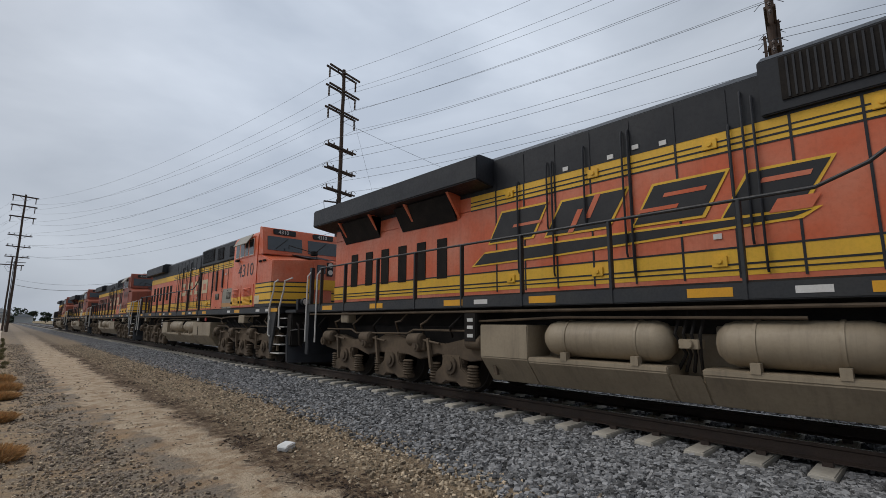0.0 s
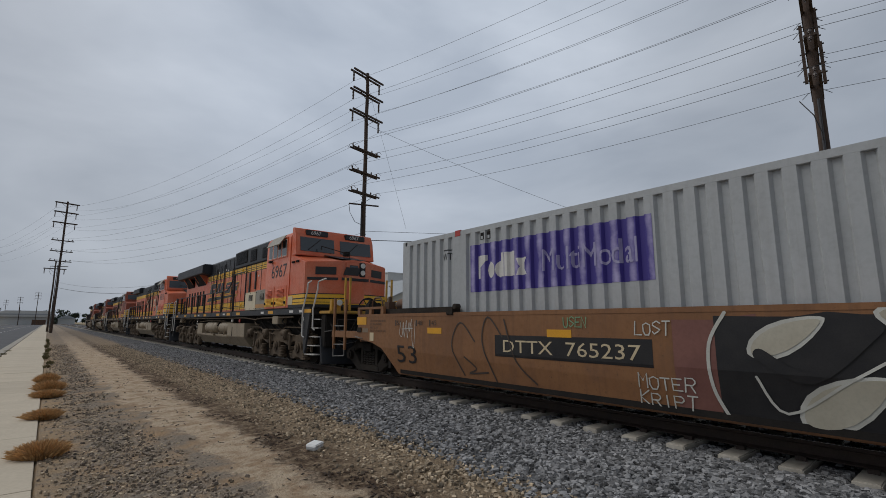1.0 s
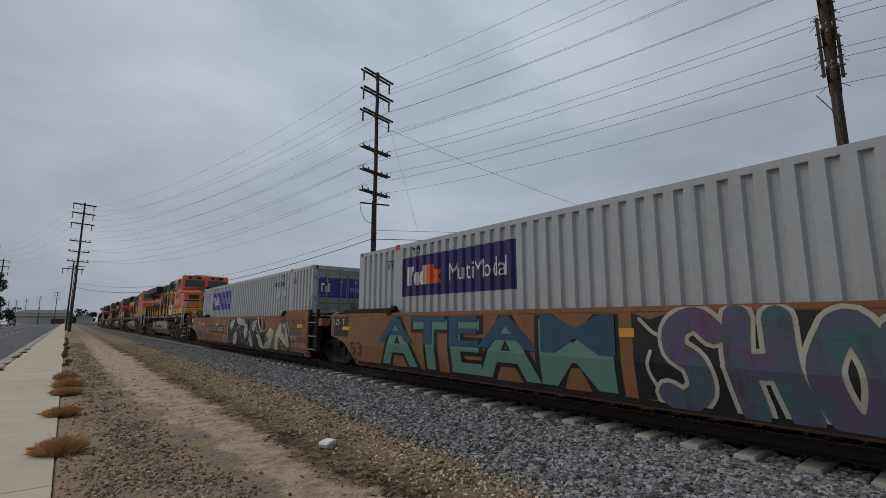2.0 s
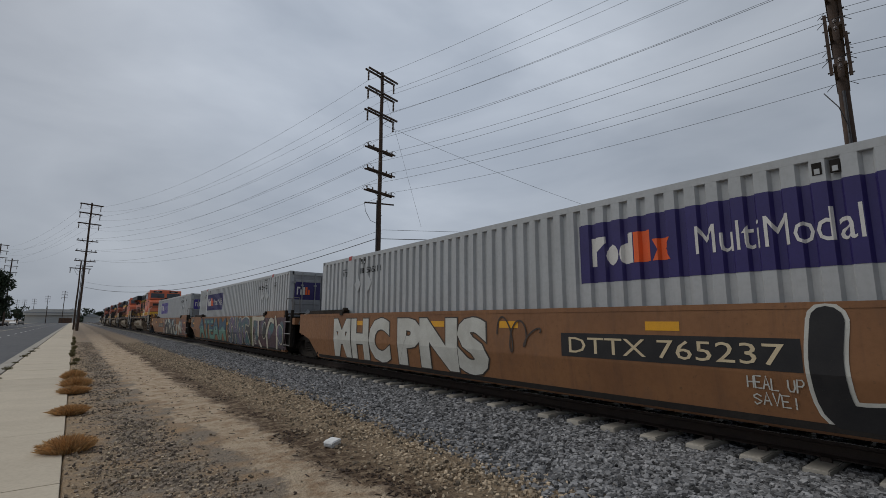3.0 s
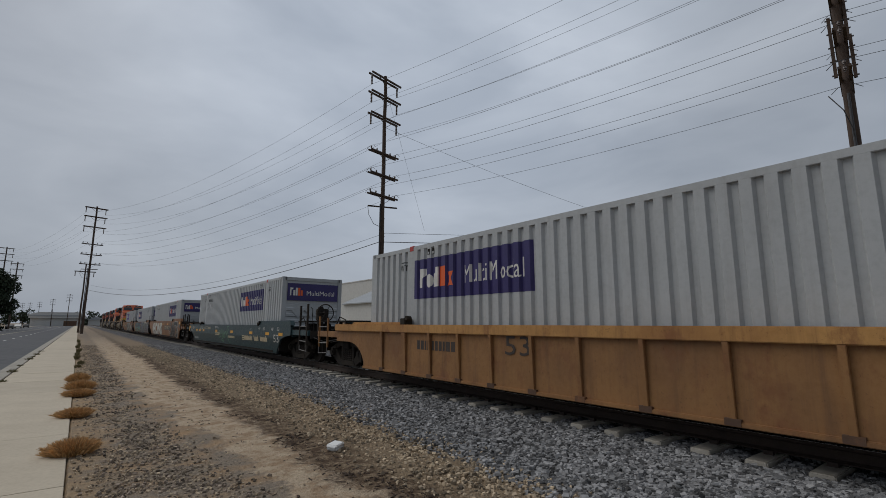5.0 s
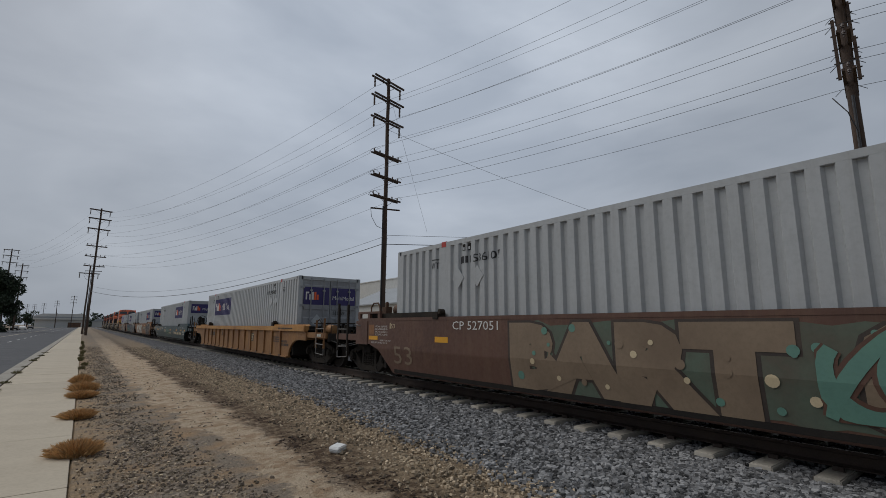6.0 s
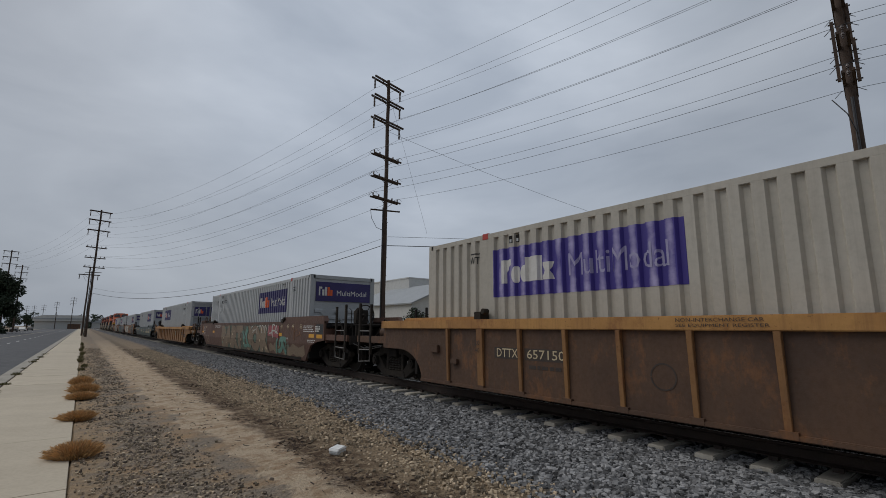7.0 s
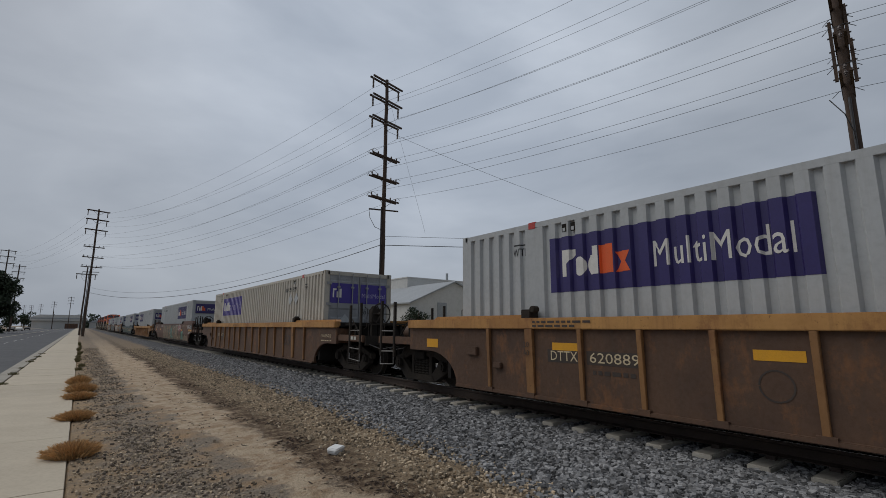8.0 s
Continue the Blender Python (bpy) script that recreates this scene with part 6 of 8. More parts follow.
        part("lens", Geo().disc((s * 1.05, -9.35, 1.93), "y", 0.09, 0.02, 18), M["lens"], lamp)
        for y in (-9.12, -9.42):
            part("porch_post", Geo().beam((s * 0.75, y, 1.7), (s * 0.75, y, 2.72), 0.05, 0.075), M["porch_yellow"] if wings else SK, e, bevel=0.01)
        part("f_mark", Geo().box(s * (X + 0.003) - 0.002, s * (X + 0.003) + 0.002, -7.93, -7.88, 1.40, 1.52), M["white_paint"], e)
    part("pilot", Geo().box(-X + 0.12, X - 0.12, -9.22, -8.90, 0.62, 1.58), M["under"], e, bevel=0.03)
    for x in (-1.25, -1.05, -0.55, 0.55, 1.05):
        part("air_hose", Geo().tube([(x, -9.22, 1.30), (x - 0.03, -9.42, 1.22), (x - 0.05, -9.50, 0.95), (x, -9.44, 0.70), (x + 0.08, -9.46, 0.60)], 0.03, 8), M["dark_steel"], e)
    part("uncoupling_lever", Geo().tube([(-1.45, -9.24, 1.08), (-1.2, -9.34, 1.12), (-0.4, -9.36, 1.06), (0.4, -9.36, 1.06), (1.2, -9.34, 1.12), (1.45, -9.24, 1.08)], 0.018, 6), M["step_grey"], e)
    plow = Geo().add([(-1.45, -9.02, 0.95), (0, -9.30, 0.88), (1.45, -9.02, 0.95), (-1.42, -9.12, 0.14), (0, -9.72, 0.12), (1.42, -9.12, 0.14), (-1.45, -8.92, 0.95), (1.45, -8.92, 0.95), (-1.42, -8.95, 0.14), (1.42, -8.95, 0.14)],
                     [(0, 1, 4, 3), (1, 2, 5, 4), (6, 7, 2, 1, 0), (3, 4, 5, 9, 8), (6, 0, 3, 8), (2, 7, 9, 5), (6, 8, 9, 7)])
    part("plow", plow, M["loco_black"], e, bevel=0.02)
    for y, d in ((-9.2, -1), (12.2, 1)):
        part("coupler", Geo().box(-0.13, 0.13, *sorted((y, y + d * 0.5)), 0.72, 0.95).box(-0.24, 0.18, *sorted((y + d * 0.4, y + d * 0.72)), 0.66, 1.0), M["dark_steel"], e, bevel=0.03)
        for x in (-0.6, 0.6, -0.9):
            part("air_hose", Geo().tube([(x, y, 1.2), (x, y + d * 0.15, 0.9), (x * 0.9, y + d * 0.22, 0.5), (x * 0.7, y + d * 0.4, 0.42)], 0.026, 7), M["under"], e)
    part("rear_pilot", Geo().box(-X + 0.05, X - 0.05, 12.05, 12.25, 0.45, 1.6), M["loco_black"], e, bevel=0.02)
    # walkway railing: posts, rails and the yellow markers on the skirt
    for s in (-1, 1):
        ys = [-0.3, 1.52, 3.14, 4.70, 6.09, 7.45, 8.8, 10.2, 11.4]
        for y in ys:
            hgt = 3.45 if y < 0 else 2.77
            part("rail_post", Geo().beam((s * (X - 0.03), y, 1.6), (s * (X - 0.03), y, hgt), 0.085, 0.045), SK, e, bevel=0.006)
        part("rail_bar", Geo().tube([(s * (X - 0.03), -0.3, 3.42), (s * (X - 0.03), 0.35, 2.95), (s * (X - 0.03), 0.8, 2.78), (s * (X - 0.03), 11.5, 2.78)], 0.022, 8), SK, e)
        part("rail_bar", Geo().tube([(s * (X - 0.03), -1.6, 3.44), (s * (X - 0.03), -0.3, 3.44)], 0.022, 8), SK, e)
        for y in (11.55, 12.1):
            part("handrail", Geo().tube([(s * (X + 0.03), y, 0.8), (s * (X + 0.03), y, 2.6), (s * (X - 0.1), y + 0.05, 2.72)], 0.022, 8), M["white_rail"], e, "white handrail")
        part("end_post", Geo().beam((s * 1.40, 12.15, 1.6), (s * 1.40, 12.15, 2.85), 0.1, 0.12), SK, e, bevel=0.01)
    reflectors(e, (-8.2, -5.0, -1.2, 0.2, 1.9, 4.3, 6.3, 8.8, 11.0), 1.70, -X, 0.5, 0.11)
    for y in (-6.9, -7.7, -4.15, 0.9, 5.6):
        part("label_plate", Geo().box(-X - 0.004, -X, y - 0.16, y + 0.16, 1.66, 1.74), M["white_paint"], e)
    part("notice", Geo().box(-X - 0.006, -X, -6.95, -6.55, 1.93, 2.2), M["cream_paint"], e, "pale notice sheet")
    MOVING.append((e, offset))
    return e


# ---- poles and wires ----
POLES = {"far": (0.55, 99.0), "mid": (17.9, 30.9), "near": (23.9, 3.9), "behind": (30.2, -26.0), "beyond": (-17.1, 168.0)}
ARMS_TOP = (21.45, 19.9, 18.1)
ARMS_LOW = (15.1, 13.3, 11.65)


def utility_pole(xy, height, yaw, label, lean=0.0, tops=ARMS_TOP, lows=ARMS_LOW, thick=0.20, group="poles of the power line"):
    p = thing("utility_pole", label, "utility pole", pose(*xy, 0, lean, 0, yaw), group)
    pts = [(0, 0, -0.5)] + [(0.02 * math.sin(z), 0.02 * math.cos(1.7 * z), z) for z in np.linspace(0.5, height, 12)]
    part("pole", Geo().tube(pts, [thick * (1 - 0.35 * i / 12) for i in range(13)], 14), M["pole_wood"], p)
    for z in tops:
        for d in (-0.18, 0.18):
            part("crossarm", Geo().box(-1.65, 1.65, d - 0.06, d + 0.06, z - 0.07, z + 0.07), M["pole_wood"], p, bevel=0.01)
        part("brace", Geo().beam((-0.9, -0.18, z - 0.05), (0, -0.2, z - 0.75), 0.035).beam((0.9, -0.18, z - 0.05), (0, -0.2, z - 0.75), 0.035), M["pole_wood"], p)
        for x in (-1.5, 1.35):
            prof = [(-0.95 + 0.06 * i, 0.085 if i % 2 else 0.05) for i in range(15)]
            part("insulator", Geo().tube_profile(Vector((x, 0, z)), Vector((0, 0, 1)), prof, 10), M["insulator"], p)
    for z in lows:
        for d in (-0.16, 0.16):
            part("crossarm", Geo().box(-1.5, 1.5, d - 0.055, d + 0.055, z - 0.06, z + 0.06), M["pole_wood"], p, bevel=0.01)
        part("brace", Geo().beam((-0.8, -0.16, z - 0.05), (0, -0.18, z - 0.6), 0.03).beam((0.8, -0.16, z - 0.05), (0, -0.18, z - 0.6), 0.03), M["pole_wood"], p)
        for x in (-1.35, -0.75, 0.7, 1.3):
            g = Geo().tube_profile(Vector((x, 0, z)), Vector((0, 0, 1)), [(0.05, 0.02), (0.14, 0.02), (0.15, 0.06), (0.20, 0.045), (0.21, 0.07), (0.29, 0.05), (0.33, 0.02)], 10)
            part("insulator", g, M["insulator"], p)
            if abs(x) > 1:
                part("jumper", Geo().tube([(x, -0.5, z + 0.1), (x, -0.2, z + 0.35), (x, 0.3, z + 0.32), (x, 0.55, z + 0.08)], 0.014, 5), M["wire"], p)
    if lows:
        z = lows[-1] - 0.85
        if thick < 0.22:
            part("crossarm", Geo().beam((-1.0, 0.6, z), (1.0, -0.6, z), 0.1), M["pole_wood"], p)
        else:
            for zz in (0.95, 1.2, 1.45):
                part("band", Geo().disc((0, 0, zz), "z", thick + 0.012, 0.09, 16), M["reflector"], p, "yellow marker band")
            for q, z0, z1 in ((0.30, 11.9, 14.6), (-0.30, 11.7, 13.6), (-0.24, 13.4, 15.2)):
                part("bracket", Geo().beam((0, q, z0), (0, q, z1), 0.12), M["pole_wood"], p)
                for k in range(5):
                    zz = z0 + 0.1 + (z1 - z0 - 0.2) * k / 4
                    part("bolt", Geo().beam((0, q - 0.12, zz), (0, q + 0.12, zz), 0.05), M["wire"], p)
        part("riser", Geo().tube([(-thick - 0.05, 0, 0.2), (-thick - 0.05, 0, z + 0.2)], 0.05, 8), M["wire"], p)
        part("jumper", Geo().tube([(-1.0, 0.6, z), (-1.25, 0.2, z - 0.8), (-0.9, 0, z - 1.5), (-0.3, 0, z - 1.6)], 0.02, 6), M["wire"], p)
        for k in range(14):
            zz = 1.5 + k * 0.7
            part("climbing_step", Geo().beam((-0.3 if k % 2 else 0.15, 0, zz), (-0.15 if k % 2 else 0.3, 0, zz), 0.03), M["dark_steel"], p)
    return p


def wire(name, points, sag, r, label):
    g = Geo()
    pts = []
    for (a, b), s in zip(zip(points[:-1], points[1:]), sag):
        a, b = Vector(a), Vector(b)
        n = 18
        for k in range(n + (b == Vector(points[-1]))):
            u = k / n
            q = a.lerp(b, u)
            q.z -= 4 * s * u * (1 - u)
            pts.append(q)
    g.tube(pts, r, 5)
    tagged(part(name, g, M["wire"]), label, "wire", "wires of the power line")


def line_yaw(a, b):
    return math.degrees(math.atan2(-(b[0] - a[0]), b[1] - a[1]))


def build_power_line():
    yaw = line_yaw(POLES["mid"], POLES["far"])
    names = ("beyond", "far", "mid", "near", "behind")
    for nm in names:
        y = 9.3 if nm == "near" else yaw
        utility_pole(POLES[nm], 21.8, y, "tall dark wooden utility pole with stacked crossarms", thick=0.23 if nm == "near" else 0.2)
    c, s = math.cos(radians(yaw)), math.sin(radians(yaw))

    def at(nm, x, z):
        q = POLES[nm]
        return (q[0] + x * c, q[1] + x * s, z)
    chain = ("beyond", "far", "mid", "near", "behind")
    for z in ARMS_TOP:
        for x in (-1.5, 1.35):
            wire("power_wire", [at(n, x, z - 0.97) for n in chain], (2.2, 2.6, 0.5, 0.6), 0.009, "thin dark overhead power wire")
    for z in ARMS_LOW:
        for x in (-1.35, 1.3):
            wire("power_wire", [at(n, x, z + 0.33) for n in chain[1:]], (2.4, 0.45, 0.5), 0.010, "thin dark overhead power wire")
    m, f = POLES["mid"], POLES["far"]
    for z, x, w in ((8.75, 0.3, 0.014), (8.0, -0.2, 0.028)):
        wire("telephone_cable", [(f[0] + x, f[1], z - 0.6), (m[0] + x, m[1], z), (62.0, 6.0 + x, z + 1.1)], (2.3, 0.25), w, "dark sagging telephone cable")
    wire("service_wire", [(m[0], m[1], 17.4), (47.5, 17.4, 8.4)], (0.7,), 0.012, "thin service drop to the warehouse")
    wire("guy_wire", [(m[0] + 0.1, m[1], 20.6), (m[0] + 3.6, m[1] - 0.6, 9.3)], (0.0,), 0.008, "thin guy wire on the pole")
    utility_pole((0.05, 112.0), 13.0, 5, "dark wooden telephone pole", tops=(11.5,), lows=(), thick=0.17)
    for xy, h in (((-17.2, 199), 21.0), ((-6.3, 400), 21), ((-17.8, 485), 21), ((-29.5, 558), 21), ((-38, 590), 21), ((-44, 600), 21), ((-13.0, 360), 10)):
        utility_pole(xy, h, 0, "dark wooden utility pole in the distance", tops=(h - 0.6, h - 2.4, h - 4.4) if h > 12 else (), lows=(), thick=0.24, group="poles along the road")


# ---- buildings ----
def build_buildings():
    b = thing("warehouse", "large white tilt-up concrete warehouse with plain walls", "warehouse")
    part("wall", Geo().box(47.6, 47.9, 17.3, 47, -0.2, 10.85), M["wall_white"], b)
    part("wall", Geo().prism([(47.3, 17.3), (47.3, 16.9), (140, -6.9), (140, -6.5)], "z", -0.2, 11.55), M["wall_white"], b)
    part("wall", Geo().box(47.6, 140, 47.0, 47.3, -0.2, 10.85), M["wall_white"], b)
    part("roof", Geo().prism([(47.9, 17.15), (140, -6.5), (140, 47), (47.9, 47)], "z", 10.2, 10.4), M["wall_grey"], b)
    part("parapet_cap", Geo().box(47.52, 47.98, 17.3, 47.38, 10.85, 10.95), M["wall_white"], b)
    for y in (24.5, 32, 39.5):
        part("panel_joint", Geo().box(47.585, 47.61, y - 0.03, y + 0.03, 0, 10.85), M["wall_grey"], b)
    part("vent_stack", Geo().box(54, 54.8, 46, 46.8, 10.4, 11.6), M["wall_grey"], b)
    s = thing("shed", "white metal shed with a low gable roof", "shed")
    part("wall", Geo().prism([(38.6, -0.2), (38.6, 5.4), (47.0, 8.9), (55.4, 5.4), (55.4, -0.2)], "y", 58.0, 58.3), M["wall_white"], s)
    part("wall", Geo().box(38.6, 38.9, 58.3, 80, -0.2, 5.4), M["wall_white"], s)
    part("roof", Geo().prism([(38.2, 5.25), (38.2, 5.45), (47.0, 9.15), (55.8, 5.45), (55.8, 5.25), (47.0, 8.92)], "y", 57.6, 80), M["wall_grey"], s)
    dw = part("door", Geo().box(43.6, 45.4, 57.92, 58.0, -0.1, 5.6), M["wall_grey"], s, "grey roller door")
    s2 = thing("office_block", "plain white industrial block with a flat roof", "building")
    part("wall", Geo().box(46.5, 90, 71, 71.4, -0.2, 10.7), M["wall_white"], s2)
    part("wall", Geo().box(46.5, 46.9, 71.4, 110, -0.2, 10.7), M["wall_white"], s2)
    part("roof", Geo().box(46.4, 90, 70.9, 110, 10.7, 10.9), M["wall_white"], s2)
    part("chimney", Geo().tube([(58, 74, 10.8), (58, 74, 12.6)], 0.25, 10), M["wall_grey"], s2)
    f = thing("factory", "long low white factory with blue roof bands at the road's end", "factory")
    part("wall", Geo().box(-26, 3, 420, 450, -0.2, 5.2), M["wall_white"], f)
    part("roof", Geo().prism([(-27, 5.2), (4, 5.2), (4, 6.6), (0, 9.2), (-22, 9.2), (-27, 7.5)], "y", 418, 452), M["wall_white"], f)
    part("band", Geo().box(-26.5, 3.5, 417.8, 418.0, 6.4, 7.2), M["wall_grey"], f)
    part("container_wall", Geo().box(-8, -1, 405, 406, -0.15, 3.2), M["car_rust"], f)
    h = thing("house", "far pale house among trees", "house")
    part("wall", Geo().box(5.5, 15, 430, 440, 0, 4.2), M["wall_white"], h)
    part("roof", Geo().prism([(4.8, 4.2), (15.7, 4.2), (10.2, 6.6)], "y", 429, 441), M["wall_grey"], h)
    fe = thing("fence", "low pale slatted fence before the warehouse", "fence")
    slat = Geo().box(-0.045, 0.045, -0.012, 0.012, 0.05, 1.55).mesh("slat", M["wall_white"])
    for k in range(150):
        ob = new("slat", slat)
        ob.parent = fe
        ob.matrix_basis = pose(40.5, 12 + 0.13 * k, 0, 0, 0, 90)
    for z in (0.4, 1.3):
        part("fence_rail", Geo().box(40.52, 40.57, 12, 31.5, z, z + 0.08), M["wall_white"], fe)


# ---- plants ----
def leaf_cloud(name, centres, count, size, material, parent, seed, flat=0.75):
    """Many small leaves round the given lobes (x, y, z, radius)."""
    rng = np.random.default_rng(seed)
    w = np.array([c[3] ** 2 for c in centres])
    pick = rng.choice(len(centres), count, p=w / w.sum())
    C = np.array([c[:3] for c in centres])[pick]
    R = np.array([c[3] for c in centres])[pick]
    d = rng.normal(size=(count, 3))
    d /= np.linalg.norm(d, axis=1)[:, None]
    rad = R * (0.25 + 0.82 * rng.random(count) ** 0.5)
    P = C + d * rad[:, None] * np.array([1, 1, flat])
    a = rng.normal(size=(count, 3)) + d * 0.4
    a /= np.linalg.norm(a, axis=1)[:, None]
    b = np.cross(a, rng.normal(size=(count, 3)))
    b /= np.linalg.norm(b, axis=1)[:, None]
    s = size * (0.6 + 0.8 * rng.random(count))[:, None]
    tip, mid1, mid2, base = P + a * s, P + b * s * 0.38, P - b * s * 0.38, P - a * s * 0.6
    v = np.stack([base, mid1, tip, mid2], 1).reshape(-1, 3)
    me = bpy.data.meshes.new(name)
    me.from_pydata(v.tolist(), [], [(4 * i, 4 * i + 1, 4 * i + 2, 4 * i + 3) for i in range(count)])
    me.materials.append(material)
    ob = new(name, me)
    ob.parent = parent
    return ob


def tree(x, y, h, w, label, seed, leaves=5200, size=0.16, material="leaf", low=0.25):
    rnd = random.Random(seed)
    t = thing("tree", label, "tree", pose(x, y, 0))
    g = Geo().tube([(0, 0, -0.3), (0.1, 0, h * 0.2), (0.05, 0.1, h * 0.45), (0.2, 0, h * 0.75)], [0.035 * h, 0.028 * h, 0.02 * h, 0.008 * h], 10)
    lobes = []
    for k in range(22):
        a = rnd.uniform(0, 6.28)
        q = w / 2 * rnd.uniform(0.15, 0.72)
        z = h * rnd.uniform(low + 0.12, 0.86)
        q *= 1.15 - 0.55 * abs(z / h - 0.5)
        p = (q * math.cos(a), q * math.sin(a), z)
        lobes.append((*p, w * rnd.uniform(0.13, 0.24)))
        g.tube([(0.05, 0.05, h * rnd.uniform(0.2, 0.45)), (p[0] * 0.5, p[1] * 0.5, z * 0.8), p], [0.012 * h, 0.008 * h, 0.003 * h], 6)
    part("trunk", g, M["bark"], t)
    leaf_cloud("crown", lobes, leaves, size, M[material], t, seed)
    return t


def fan_palm(x, y, h, label, seed):
    rnd = random.Random(seed)
    p = thing("palm_tree", label, "palm tree", pose(x, y, 0), "fan palms before the warehouse")
    part("trunk", Geo().tube([(0, 0, -0.3), (0.03, 0.02, h * 0.3), (0, 0.05, h * 0.65), (0.02, 0, h * 0.82)], [0.38, 0.30, 0.27, 0.25], 14), M["bark"], p)
    top = h * 0.72
    g = Geo()
    for k in range(700):
        a, z = rnd.uniform(0, 6.28), rnd.uniform(h * 0.16, top)
        r = 0.42 + 0.46 * ((z - h * 0.16) / (top - h * 0.16)) ** 1.3
        l_ = rnd.uniform(0.5, 1.0)
        c, s = math.cos(a), math.sin(a)
        w = rnd.uniform(0.03, 0.08)
        g.add([(c * r - s * w, s * r + c * w, z), (c * r + s * w, s * r - c * w, z), (c * (r + 0.08) + s * w * 0.3, s * (r + 0.08) - c * w * 0.3, z - l_), (c * (r + 0.05), s * (r + 0.05), z - l_ * 1.1)], [(0, 1, 2, 3)])
    part("dry_skirt", g, M["skirt_leaf"], p, "hanging dead palm leaves", smooth=False)
    g = Geo()
    for k in range(72):
        a = rnd.uniform(0, 6.28)
        el = rnd.uniform(-0.6, 1.5)
        stem = rnd.uniform(0.9, 1.5)
        d = Vector((math.cos(a) * math.cos(el), math.sin(a) * math.cos(el), math.sin(el)))
        base = Vector((0, 0, top))
        hub = base + d * stem
        hub.z -= 0.12
        g.tube([base, (base + hub) / 2 + Vector((0, 0, 0.04)), hub], 0.018, 4)
        side = d.cross(Vector((0, 0, 1)))
        side = side.normalized() if side.length > 0.05 else Vector((1, 0, 0))
        up = side.cross(d).normalized()
        n = 15
        for i in range(n):
            t = (i / (n - 1) - 0.5) * 3.6
            ray = (d * math.cos(t) + side * math.sin(t)).normalized()
            L = rnd.uniform(0.90, 1.25) * (0.7 + 0.3 * math.cos(t))
            e = hub + ray * L + up * rnd.uniform(-0.06, 0.04) - Vector((0, 0, 0.12 * L))
            m = hub + ray * L * 0.55 + up * 0.02
            w = (d * -math.sin(t) + side * math.cos(t)) * 0.06
            g.add([hub, m + w, e, m - w], [(0, 1, 2, 3)])
    part("crown", g, M["palm_leaf"], p, "green fan leaves", smooth=False)
    return p


def tussock(x, y, w, h, label, seed, material="dry_grass", blades=2600):
    rng = np.random.default_rng(seed)
    a, q = rng.random(blades) * 6.283, rng.random(blades) ** 0.55
    bx, by = x + np.cos(a) * q * w * 0.36, y + np.sin(a) * q * w * 0.36
    out = 0.25 + 0.75 * q
    lx = bx + np.cos(a) * out * w * 0.20 * (0.4 + rng.random(blades) * 0.8) + rng.normal(size=blades) * 0.03
    ly = by + np.sin(a) * out * w * 0.20 * (0.4 + rng.random(blades) * 0.8) + rng.normal(size=blades) * 0.03
    lz = h * (1.05 - 0.5 * q * q) * (0.6 + 0.5 * rng.random(blades))
    mx, my, mz = (bx * 0.55 + lx * 0.45), (by * 0.55 + ly * 0.45), lz * 0.72
    tx, ty = -np.sin(a + rng.normal(size=blades)), np.cos(a + rng.normal(size=blades))
    k = 0.0045
    v = np.stack([np.stack([bx - tx * k, by - ty * k, np.zeros(blades)], 1), np.stack([bx + tx * k, by + ty * k, np.zeros(blades)], 1),
                  np.stack([mx + tx * k, my + ty * k, mz], 1), np.stack([lx, ly, lz], 1), np.stack([mx - tx * k, my - ty * k, mz], 1)], 1).reshape(-1, 3)
    me = bpy.data.meshes.new("grass_tuft")
    me.from_pydata(v.tolist(), [], [tuple(5 * i + j for j in range(5)) for i in range(blades)])
    me.materials.append(M[material])
    return tagged(new("grass_tuft", me), label, "grass tuft", "tufts along the pavement")


